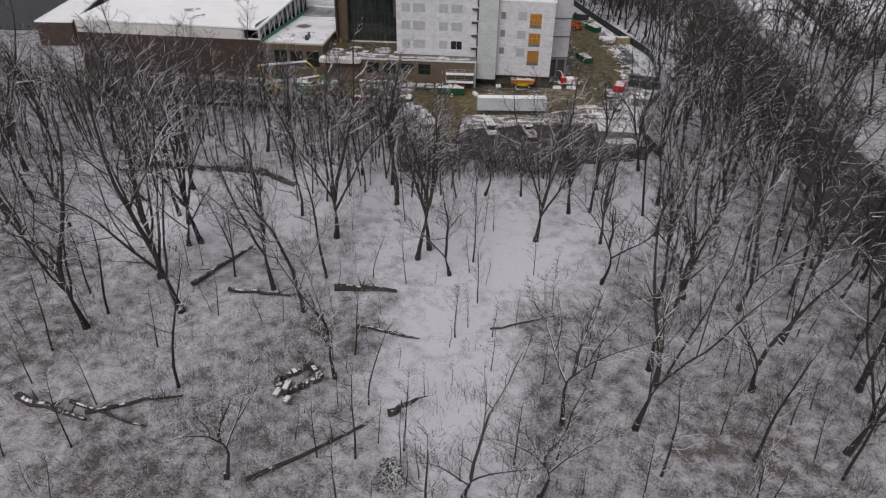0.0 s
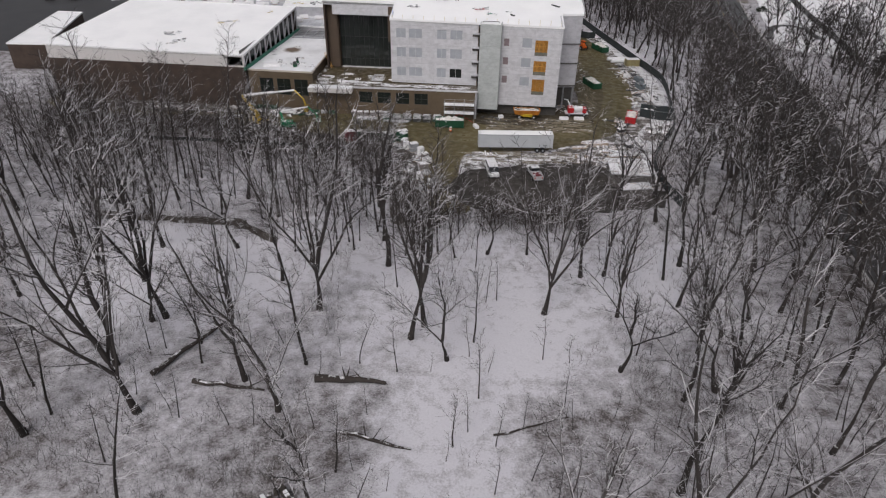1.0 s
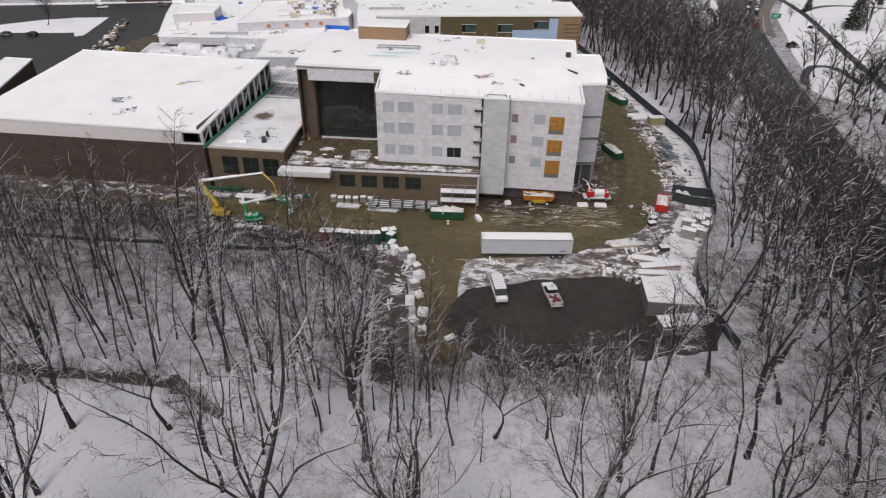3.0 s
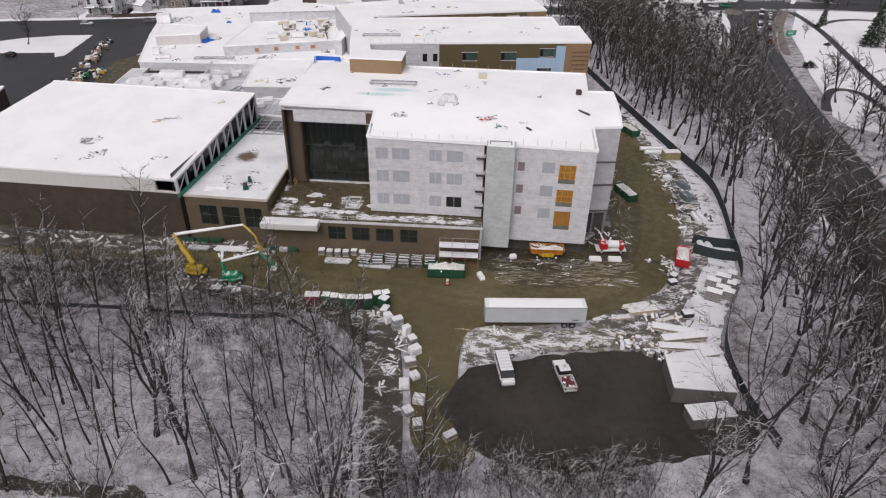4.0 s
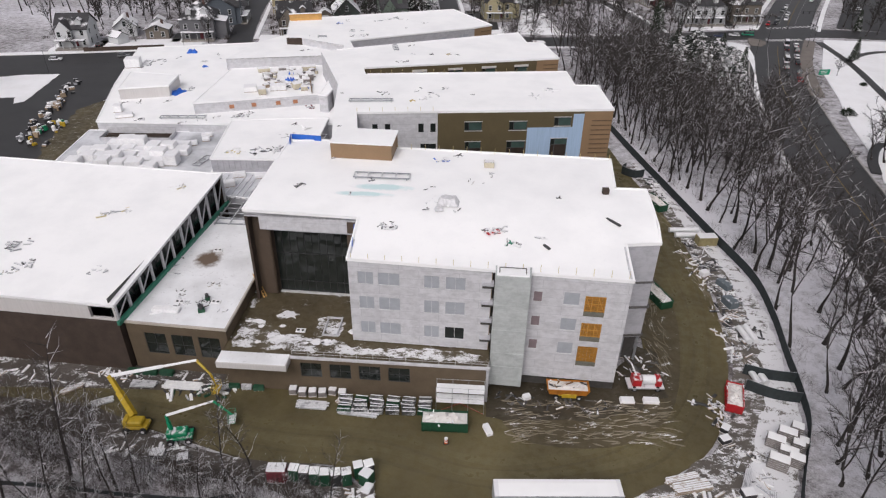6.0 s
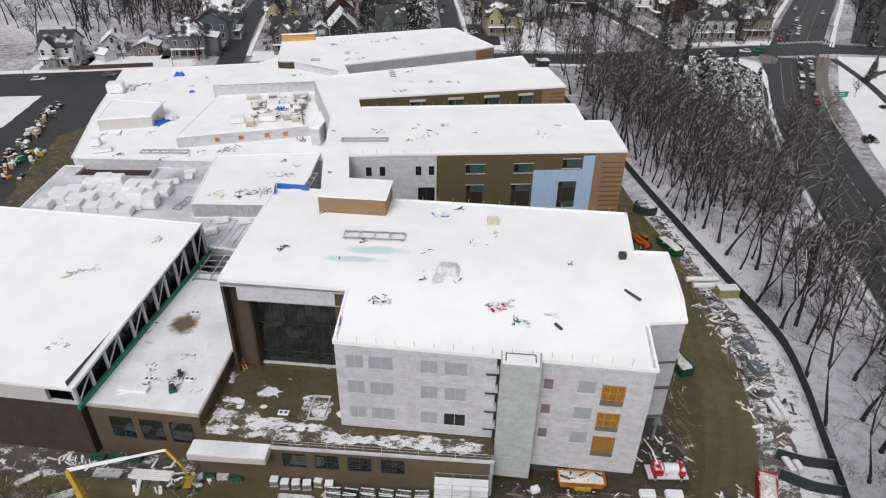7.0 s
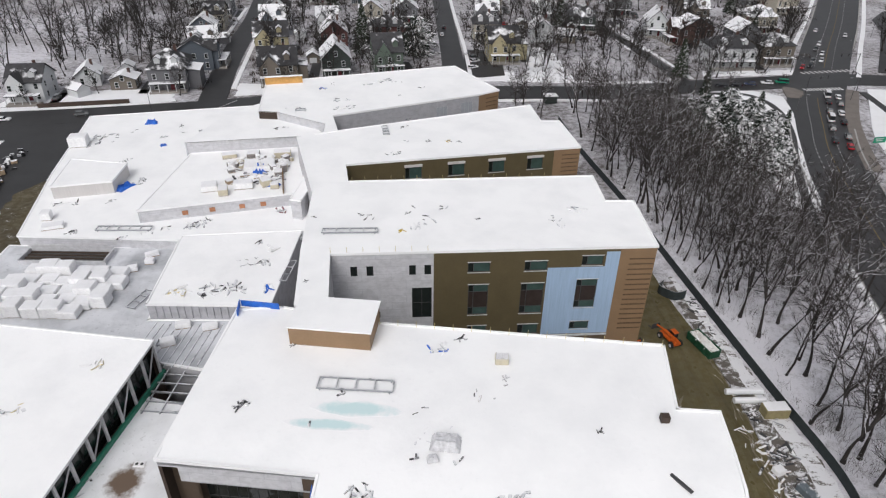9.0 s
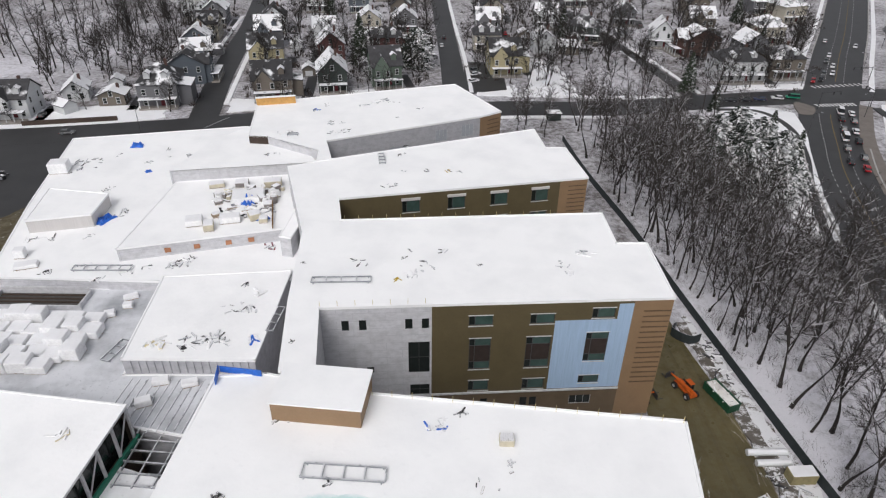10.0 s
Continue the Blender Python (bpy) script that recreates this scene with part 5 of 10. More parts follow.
def clothe(crown, line, length, rng, n, twigs, fine, start=0.15, tips=4, fan=0, segs=3):
    """Branches, twigs and twig ends along a limb."""
    turn = rng.uniform(0, 6)
    for k in range(n):
        f = start + (1 - start) * (k + rng.random()) / n
        p, d, r = along(line, f)
        turn += 2.4 + rng.uniform(-0.6, 0.6)
        bl = length * (0.50 - 0.30 * f) * rng.uniform(0.6, 1.35)
        br = limb(crown, p, off(d, rng, 0.5, 1.15, turn), bl, max(r * 0.42, fine * 1.3), segs, 3, rng, 0.22, 0.07)
        t2 = rng.uniform(0, 6)
        for m in range(fan):
            p2, d2, _ = along(br, 0.1 + 0.9 * (m + rng.random()) / fan)
            t2 += 2.4
            crown.sliver(p2, p2 + off(d2, rng, 0.25, 0.95, t2) * bl * rng.uniform(0.2, 0.55), fine * 1.15, rng)
        for m in range(0 if fan else twigs):
            g = 0.12 + 0.86 * (m + rng.random()) / twigs
            p2, d2, _ = along(br, g)
            t2 += 2.4
            tl = bl * (0.54 - 0.24 * g) * rng.uniform(0.7, 1.3)
            tw = limb(crown, p2, off(d2, rng, 0.35, 0.85, t2), tl, fine, 2, 3, rng, 0.26, 0.09)
            for e in range(tips):
                p3, d3, _ = along(tw, 0.2 + 0.75 * (e + rng.random()) / tips)
                crown.sliver(p3, p3 + off(d3, rng, 0.3, 0.9, t2 + 1.6 + e * 3.1) * tl * rng.uniform(0.35, 0.75), fine * 0.9, rng)


def spreading_tree(seed, height, r, stems, n, twigs, fine=0.026, tips=4, split=0.28, fan=0, spread=0.62, bend=0.07, far=False):
    """A trunk that parts into several rising, forking stems."""
    rng = random.Random(seed)
    wood, crown = Shape(), Shape()
    r *= 0.78
    for a in range(5):
        b = a * 1.26 + rng.uniform(-0.3, 0.3)
        wood.rod((math.cos(b) * r * 1.1, math.sin(b) * r * 1.1, -0.5), (math.cos(b) * r * 0.5, math.sin(b) * r * 0.5, 0.9), r * 0.4, r * 0.36, 5)
    lean = Vector((rng.uniform(-0.14, 0.14), rng.uniform(-0.14, 0.14), 1))
    trunk = limb(wood, (0, 0, -0.3), lean, height * split + 0.3, r * 1.1, 5, 8, rng, bend, 0.02, False)
    trunk = [(p, d, r * (1 - 0.25 * i / 5)) for i, (p, d, _) in enumerate(trunk)]
    base = rng.uniform(0, 6)
    for k in range(stems):
        p, d, _ = along(trunk, rng.uniform(0.70, 1.0) if k else 1.0)
        a = base + 2 * math.pi * k / stems + rng.uniform(-0.5, 0.5)
        open_ = rng.uniform(0.45, 1.0) * spread if k else 0.12
        way = Vector((math.cos(a) * math.sin(open_), math.sin(a) * math.sin(open_), math.cos(open_))) + d * 0.3
        ll = height * (1 - split) * rng.uniform(0.70, 1.05)
        rs = r * rng.uniform(0.36, 0.58) if k else r * 0.74
        line = limb(crown, p, way, ll, rs, 5 if far else 8, 4 if far else 6, rng, 0.10, 0.035)
        clothe(crown, line, ll * 0.72, rng, n, twigs, fine, 0.10, tips, fan, 1 if far else 3)
        for f in (rng.uniform(0.22, 0.4), rng.uniform(0.42, 0.62))[:1 if far else 2]:
            p2, d2, r2 = along(line, f)
            l2 = ll * (1 - f) * rng.uniform(0.65, 0.95)
            fork = limb(crown, p2, off(d2, rng, 0.35, 0.7, rng.uniform(0, 6.28)), l2, r2 * 0.66, 4 if far else 6, 4, rng, 0.13, 0.05)
            clothe(crown, fork, l2 * 0.85, rng, max(3, int(n * 0.6)), twigs, fine, 0.15, tips, fan, 1 if far else 3)
    return wood.mesh("trunk", M_BARK), crown.mesh("crown", M_TWIG)


def straight_tree(seed, height, r, n, twigs, fine=0.028, tips=4, start=0.3, fan=0):
    """A slim stem up to the top with short rising branches."""
    rng = random.Random(seed)
    wood, crown = Shape(), Shape()
    wood.rod((0, 0, -0.5), (0, 0, 0.5), r * 1.4, r, 7)
    line = limb(wood, (0, 0, 0.3), Vector((rng.uniform(-0.12, 0.12), rng.uniform(-0.12, 0.12), 1)), height, r, 7, 6, rng, 0.05, 0.03)
    clothe(crown, line, height * 0.62, rng, n, twigs, fine, start, tips, fan)
    return wood.mesh("trunk", M_BARK), crown.mesh("crown", M_TWIG)


L_TALL, L_SLIM, L_MID = "tall spreading bare hardwood with snow on its limbs", "slender bare tree rising from the snow", "bare woodland tree beside the fence"
TALL = [(*spreading_tree(11 + i, *p[:5], tips=3, split=p[5], spread=p[6], bend=p[7]), L_TALL) for i, p in enumerate(((23, 0.40, 4, 11, 6, 0.30, 0.6, 0.06), (26, 0.44, 5, 9, 6, 0.22, 0.7, 0.05), (21, 0.38, 3, 12, 6, 0.18, 0.8, 0.14), (24, 0.40, 4, 11, 6, 0.36, 0.6, 0.07), (19, 0.32, 3, 12, 6, 0.34, 0.7, 0.12), (25, 0.36, 3, 12, 6, 0.42, 0.5, 0.08)))]
SLIM = [(*straight_tree(31 + i, *p), L_SLIM) for i, p in enumerate(((16, 0.17, 22, 5), (13, 0.14, 20, 5), (18, 0.2, 24, 5), (10, 0.10, 18, 5), (15, 0.15, 18, 5)))]
MID = [(*spreading_tree(61 + i, *p[:6], split=p[6], spread=p[7], bend=0.09, fan=20), L_MID) for i, p in enumerate(((21, 0.36, 3, 8, 5, 0.055, 0.24, 0.6), (24, 0.38, 4, 7, 5, 0.055, 0.3, 0.55), (18, 0.30, 3, 8, 5, 0.055, 0.16, 0.7), (23, 0.34, 2, 9, 5, 0.055, 0.38, 0.5), (20, 0.28, 2, 9, 5, 0.055, 0.3, 0.65)))] + [(*straight_tree(71, 20, 0.22, 24, 5, 0.055, fan=24), L_MID)]
BAND = [straight_tree(75 + i, *p, fan=16) for i, p in enumerate(((17, 0.17, 24, 5, 0.032), (20, 0.2, 26, 5, 0.032), (14, 0.14, 22, 5, 0.03)))]
FAR = [spreading_tree(81 + i, *p, fan=21, split=0.22, far=True) for i, p in enumerate(((16, 0.34, 3, 8, 3, 0.06), (19, 0.36, 4, 7, 3, 0.06), (13, 0.26, 3, 8, 3, 0.06)))]
SAPLING = [(*straight_tree(96 + i, *p, tips=1, start=0.25), "thin bare sapling in the snow") for i, p in enumerate(((7, 0.07, 13, 4, 0.022), (5.5, 0.06, 12, 4, 0.022), (9, 0.09, 14, 4, 0.024)))]
POLE = [straight_tree(86 + i, *p, start=0.3, fan=18) for i, p in enumerate(((22, 0.26, 18, 3, 0.055), (25, 0.3, 20, 3, 0.055)))]


def stand(x, y, rng, size, lean):
    return Matrix.Translation((x, y, -0.15)) @ Euler((radians(rng.uniform(-lean, lean)), radians(rng.uniform(-lean, lean)), rng.uniform(0, 6.28))).to_matrix().to_4x4() @ Matrix.Scale(size, 4)


def plant(proto, x, y, rng, size=1.0, lean=4.0, group="woodland trees"):
    w, c, label = proto
    ob = tagged(new("tree"), label, "tree", group)
    ob.matrix_world = stand(x, y, rng, size, lean)
    part("trunk", w, None, ob)
    part("crown", c, None, ob)


rng = random.Random(5)
NOTED = [(-34.7, 69, 1, 1.1), (-37.8, 86.5, 0, 1.05), (-23.7, 74.5, 0, .9), (-12.5, 57, 4, .8), (-3.9, 83, 3, .95), (0.9, 78.8, 2, .75), (-2.2, 85.8, 0, .95), (14.6, 88.9, 1, .9), (21.3, 98.3, 0, .85), (22.8, 77.3, 4, .85), (29.4, 72.5, 3, .9), (40.4, 71.6, 2, .95), (13.2, 50.3, 4, .9), (36, 56, 2, .9), (-17, 89, 1, 1.0), (2.3, 40.7, 2, .7), (9.6, 40.8, 4, .7), (-21, 42.5, 4, .7), (48.6, 56.3, 3, 1), (-79, 111.5, 1, 1), (42.5, 47, 1, .9), (25, 98.8, 4, .85), (-75, 116, 0, 1), (-68, 125, 3, .9), (-35.8, 122, 0, .9), (37.6, 116.2, 1, .85), (66, 111.4, 1, 1), (33.6, 74.1, 4, 1), (-39.4, 85.7, 2, .9), (-33, 104.8, 4, .9), (7.3, 104.2, 4, .75), (13.7, 104.4, 4, .7), (37.5, 101.9, 3, .9), (24.8, 88.5, 0, .7), (-9.6, 108.2, 0, .85), (-55.6, 104.8, 1, .9), (-45.2, 105, 0, .9)]
for x, y, k, size in NOTED:
    plant(TALL[k], x, y, rng, size * 1.25, 3)


def avenue_x(y):
    """The avenue's middle at y."""
    for (x0, y0), (x1, y1) in zip(AVENUE, AVENUE[1:]):
        if y <= y1:
            return x0 + (x1 - x0) * (y - y0) / (y1 - y0)
    return AVENUE[-1][0]


def lot_free(x, y):
    """True where trees may stand: off the yard, the lot, the roads and the houses' side."""
    if y < 108:
        return x < avenue_x(y) - 9
    if x < -11:
        return y < 156 - max(0, (x + 60)) * 0.17
    if x > 42:
        edge = 45.5 + (y - 120) * 0.2 if y < 195 else 62.5 - (y - 195) * 0.155
        if (74 < x < 114 and 298 < y < 368) or (80 < x < 112 and 276 < y < 299):
            return False
        if 68 < x < 100 and 196 < y < 248 and noise.noise(Vector((x * 0.31, y * 0.31, 1.5))) < 0.12:
            return False
        if 54 < x < 84 and 148 < y < 196 and noise.noise(Vector((x * 0.27, y * 0.27, 4.5))) < -0.14:
            return False
        lawn = 11 if y < 285 else 24 if y < 350 else 32
        return edge + 1 < x < avenue_x(y) - lawn
    return y < 113


def scatter(count, protos, box, rng, gap, size, taken, keep=lambda x, y: True, group="woodland trees", lean=4):
    done = tries = 0
    while done < count and tries < count * 40:
        tries += 1
        x, y = rng.uniform(box[0], box[1]), rng.uniform(box[2], box[3])
        if not (lot_free(x, y) and keep(x, y)) or any((x - a) ** 2 + (y - b) ** 2 < gap * gap for a, b in taken):
            continue
        taken.append((x, y))
        plant(rng.choice(protos), x, y, rng, rng.uniform(*size), lean, group)
        done += 1


taken = [(x, y) for x, y, _, _ in NOTED]


def off_clearing(x, y):
    return not (-14 < x < 24 and 55 < y < 100) and not (-62 < x < -18 and 92 < y < 114)


def dense(x, y):
    return off_clearing(x, y) and not (-48 < x < -28 and 100 < y < 108)


scatter(3, TALL, (-62, -18, 92, 114), rng, 8, (0.8, 1.1), taken)
scatter(26, TALL, (-85, 75, 44, 124), rng, 6.5, (0.95, 1.3), taken, off_clearing)
scatter(52, SLIM, (-80, 85, 28, 124), rng, 3.0, (0.75, 1.3), taken, off_clearing)
scatter(9, SLIM, (-8, 28, 106, 116), rng, 3, (0.5, 0.75), taken)
scatter(10, SLIM, (-14, 24, 40, 100), rng, 4, (0.5, 0.8), taken)
scatter(16, SLIM, (-90, -11, 112, 154), rng, 3.0, (0.85, 1.2), taken)
scatter(26, MID, (44, 100, 115, 215), rng, 5.0, (0.95, 1.25), taken)
scatter(34, MID, (42, 70, 200, 345), rng, 3.6, (0.95, 1.3), taken, lambda x, y: x < 61 - (y - 195) * 0.12 + 12)
scatter(24, MID, (50, 125, 200, 340), rng, 5.5, (0.85, 1.2), taken)


scatter(12, SLIM, (-26, -5, 100, 124), rng, 2.4, (0.7, 1.0), taken)


def brush():
    """Undergrowth: thin dry stems in loose clumps."""
    s = Shape()
    r = random.Random(77)
    clumps = 0
    while clumps < 2400:
        x, y = r.uniform(-95, 95) if clumps < 1300 or clumps >= 1900 else r.uniform(46, 105), r.uniform(22, 215) if clumps < 1300 else r.uniform(200, 345) if clumps < 1900 else r.uniform(22, 70)
        if not lot_free(x, y) or (y < 128 and not dense(x, y) and r.random() < 0.88):
            continue
        if noise.noise(Vector((x * 0.06, y * 0.06, 9))) < r.uniform(-0.5, 0.25):
            continue
        if clumps < 70:
            f = r.uniform(0, 3)
            (x0, y0), (x1, y1) = DITCH[int(f)], DITCH[int(f) + 1]
            x, y = x0 + (x1 - x0) * (f % 1) + r.gauss(0, 0.7), y0 + (y1 - y0) * (f % 1) + r.gauss(0, 0.7) + 0.7
        clumps += 1
        h = r.uniform(0.7, 2.6)
        for _ in range(r.randint(8, 20)):
            px, py = x + r.gauss(0, 0.9), y + r.gauss(0, 0.9)
            k = h * r.uniform(0.5, 1.1)
            tip = (px + r.gauss(0, 0.4) * k, py + r.gauss(0, 0.4) * k, k)
            s.rod((px, py, -0.25), tip, 0.022, 0, 3, cap=False)
            if r.random() < 0.6:
                f = r.uniform(0.3, 0.7)
                mid = (px + (tip[0] - px) * f, py + (tip[1] - py) * f, k * f)
                s.rod(mid, (mid[0] + r.gauss(0, 0.5) * k, mid[1] + r.gauss(0, 0.5) * k, mid[2] + 0.35 * k), 0.018, 0, 3, cap=False)
    tagged(new("undergrowth", s.mesh("undergrowth", M_BRUSH)), "dry leafless undergrowth standing in the snow", "undergrowth", kind="stuff")


brush()


def thicket():
    """Taller matted shrubs along the mud road."""
    s = Shape()
    r = random.Random(78)
    for k in range(470):
        x = r.uniform(-92, -9)
        y = 158 - max(0, x + 60) * 0.19 - abs(r.gauss(0, 7.0)) - 1.0
        if x > -14:
            y = r.uniform(116, 146)
        if x < -46:
            y += r.uniform(0, 9)
        if k > 350:
            x, y = r.uniform(-8, 26), 117.5 - abs(r.gauss(0, 3.0))
        elif not (lot_free(x, y) or x < -46):
            continue
        h = r.uniform(1.6, 5.2)
        for _ in range(16):
            px, py = x + r.gauss(0, 0.8), y + r.gauss(0, 0.8)
            kk = h * r.uniform(0.5, 1.1)
            tip = (px + r.gauss(0, 0.35) * kk, py + r.gauss(0, 0.35) * kk, kk)
            s.rod((px, py, -0.25), tip, 0.028, 0, 3, cap=False)
            for f in (0.4, 0.7):
                mid = (px + (tip[0] - px) * f, py + (tip[1] - py) * f, kk * f)
                s.rod(mid, (mid[0] + r.gauss(0, 0.3) * kk, mid[1] + r.gauss(0, 0.3) * kk, mid[2] + 0.3 * kk), 0.025, 0, 3, cap=False)
    tagged(new("thicket", s.mesh("thicket", M_BRUSH)), "tangled leafless thicket along the mud road", "undergrowth", kind="stuff")


thicket()


def log(x0, y0, x1, y1, r, bits=5):
    """A fallen trunk with stubs of branches."""
    t = thing("fallen_log", Matrix.Translation((x0, y0, 0)), "fallen dark tree trunk lying in the snow", "log", "fallen logs")
    rr = random.Random(int(x0 * 7 + y0))
    s = Shape()
    L = Vector((x1 - x0, y1 - y0, 0))
    pts = [L * (i / 5) + Vector((rr.gauss(0, 0.15), rr.gauss(0, 0.15), r * 0.6 + 0.05)) for i in range(6)]
    for i in range(5):
        s.rod(pts[i], pts[i + 1], r * (1 - i * 0.12), r * (0.88 - i * 0.12), 7)
    part("trunk", s, M_LOG, t)
    for i in range(bits):
        s = Shape()
        p = L * rr.uniform(0.3, 1)
        s.rod((p.x, p.y, r), (p.x + rr.gauss(0, 1.2), p.y + rr.gauss(0, 1.2), r + rr.uniform(0.1, 1.4)), r * 0.3, 0.01, 4)
        part("branch_stub", s, M_LOG, t)


for ln in ((-47, 52.6, -38, 49.3, 0.5), (-38.6, 50.6, -29, 53.4, 0.28), (-41, 52, -31.5, 48.5, 0.25), (-10.8, 66.1, -3.0, 63.9, 0.3), (-15.2, 74.5, -6.4, 73.9, 0.55), (-29.6, 73.8, -21, 72.6, 0.35), (-5.6, 51.0, -2.8, 53.2, 0.45), (-35.2, 75, -29.4, 85, 0.4), (-19, 42, -7.6, 49.8, 0.28), (6, 66, 15, 69, 0.15)):
    log(*ln)


def ruin():
    t = thing("stone_foundation", (-16.6, 56.2, 0), "small ruined dark stone foundation with snow", "ruin")
    rr = random.Random(3)
    for k in range(26):
        u = k / 26 * 4
        side, f = int(u), u % 1
        c = [(-2.2, -1.3), (2.2, -1.3), (2.2, 1.3), (-2.2, 1.3)]
        p, q = c[side], c[(side + 1) % 4]
        s = Shape()
        s.box((p[0] + (q[0] - p[0]) * f, p[1] + (q[1] - p[1]) * f, 0.25), (rr.uniform(0.5, 0.9), rr.uniform(0.4, 0.6), rr.uniform(0.4, 0.8)), rr.uniform(0, 90), rr.uniform(-9, 9), 0.06)
        part("stone", s, M_RUIN, t)
    for x, y, z, w in ((-2.6, -2.3, 0.3, 1.1), (-2.9, -0.6, 0.3, 1.3), (-1.6, -0.3, 0.35, 1.6)):
        s = Shape()
        s.box((x, y, z), (w, 0.7, 0.5), rr.uniform(20, 60), 0, 0.08)
        part("stone", s, M_BLOCK, t)
    t.matrix_world = Matrix.Translation((-16.6, 56.2, 0)) @ Matrix.Rotation(radians(38), 4, "Z")


ruin()


# ---------------------------------------------------------------- woods and far trees
def joined_trees(name, label, items, far=None):
    """Many trees as one mesh: items are (trunk mesh, crown mesh, pose)."""
    vs, fs, mats, base = [], [], [], 0
    cache = {}
    for w, c, m in items:
        mm = np.array(m)
        for k, me in enumerate((w, c)):
            if me.name not in cache:
                co = np.empty(len(me.vertices) * 3)
                me.vertices.foreach_get("co", co)
                cache[me.name] = (co.reshape(-1, 3), [tuple(p.vertices) for p in me.polygons])
            co, polys = cache[me.name]
            vs.append(co @ mm[:3, :3].T + mm[:3, 3])
            fs += [tuple(i + base for i in p) for p in polys]
            mats += [k] * len(polys)
            base += len(co)
    me = bpy.data.meshes.new(name)
    me.from_pydata(np.concatenate(vs), [], fs)
    me.materials.append(M_BARK)
    me.materials.append(far or M_TWIG)
    me.polygons.foreach_set("material_index", mats)
    me.update()
    return tagged(new(name, me), label, "trees", kind="stuff")


def in_woods(rng, box, count, protos, size, gap, keep):
    out, tries = [], 0
    while len(out) < count and tries < count * 60:
        tries += 1
        x, y = rng.uniform(box[0], box[1]), rng.uniform(box[2], box[3])
        if not keep(x, y) or any((x - a) ** 2 + (y - b) ** 2 < gap * gap for a, b in taken):
            continue
        taken.append((x, y))
        w, c = rng.choice(protos)[:2]
        out.append((w, c, stand(x, y, rng, rng.uniform(*size), 5)))
    return out


rng = random.Random(19)
joined_trees("woodland", "dense leafless woodland along the snowy slope", in_woods(rng, (44, 100, 100, 215), 44, MID, (0.8, 1.2), 2.8, lot_free)
             + in_woods(rng, (44, 125, 205, 375), 40, MID, (0.7, 1.1), 3.2, lot_free)
             + in_woods(rng, (50, 110, 236, 345), 62, MID, (0.75, 1.1), 3.0, lot_free)
             + in_woods(rng, (-110, -60, 110, 165), 6, MID, (0.7, 1.0), 3.0, lot_free)
             + in_woods(rng, (-100, -10, 114, 150), 76, BAND, (0.65, 1.1), 2.0, lot_free)
             + in_woods(rng, (-100, -58, 80, 112), 13, MID, (1.15, 1.4), 5.0, off_clearing)
             + in_woods(rng, (42, 66, 62, 114), 15, MID, (1.1, 1.35), 5.0, lot_free)
             + in_woods(rng, (24, 60, 346, 366), 7, MID, (0.7, 0.95), 5.0, lambda x, y: y < 366 and not 34 < x < 42)
             + in_woods(rng, (-112, -38, 112, 150), 34, BAND, (1.0, 1.3), 2.0, lot_free)
             + in_woods(rng, (-26, 4, 104, 124), 26, BAND, (0.6, 0.95), 1.6, lot_free)
             + in_woods(rng, (-98, -50, 150, 164), 22, BAND, (0.35, 0.6), 2.0, lambda x, y: True))
joined_trees("saplings", "thin bare saplings scattered through the snow", in_woods(rng, (-75, 75, 26, 108), 80, SAPLING, (0.6, 1.1), 1.6, lambda x, y: lot_free(x, y) and (dense(x, y) or rng.random() < 0.3)))
own = random.Random(404)
joined_trees("saplings", "thin bare stems standing in the snowy clearing", in_woods(own, (-26, 44, 52, 108), 46, SAPLING, (0.45, 0.95), 1.4, lambda x, y: noise.noise(Vector((x * 0.1, y * 0.1, 7.5))) > -0.25)
             + in_woods(own, (-60, 62, 28, 76), 44, SAPLING, (0.5, 1.0), 1.4, lambda x, y: noise.noise(Vector((x * 0.12, y * 0.12, 2.5))) > -0.05))
joined_trees("roadside_trees", "bare trees at the edge of the park lawn", in_woods(own, (104, 150, 184, 262), 13, FAR, (0.8, 1.15), 3.0, lambda x, y: 11 < x - avenue_x(y) < 34 and noise.noise(Vector((x * 0.09, y * 0.09, 5.5))) > -0.1), M_FARTWIG)
joined_trees("far_woodland", "leafless woodland beyond the avenue", in_woods(rng, (85, 190, 85, 235), 120, POLE + FAR, (0.9, 1.25), 3.6, lambda x, y: x > avenue_x(y) + (10 if y < 190 else 15))
             + in_woods(rng, (150, 260, 200, 330), 40, POLE + FAR, (0.8, 1.2), 4.5, lambda x, y: x > 168 - (330 - y) * 0.1)
             + in_woods(rng, (105, 175, 170, 255), 45, POLE + FAR, (0.8, 1.15), 3.2, lambda x, y: x > avenue_x(y) + (12 if y < 225 else 26))
             + in_woods(rng, (60, 100, 60, 150), 16, FAR, (0.9, 1.2), 4, lambda x, y: 9 < avenue_x(y) - x < 16), M_FARTWIG)


# ---------------------------------------------------------------- houses
def paint(name, col):
    return material(name, col, 0.75, vary=0.1, scale=0.4, fine=4, stretch=(0.4, 0.4, 8))


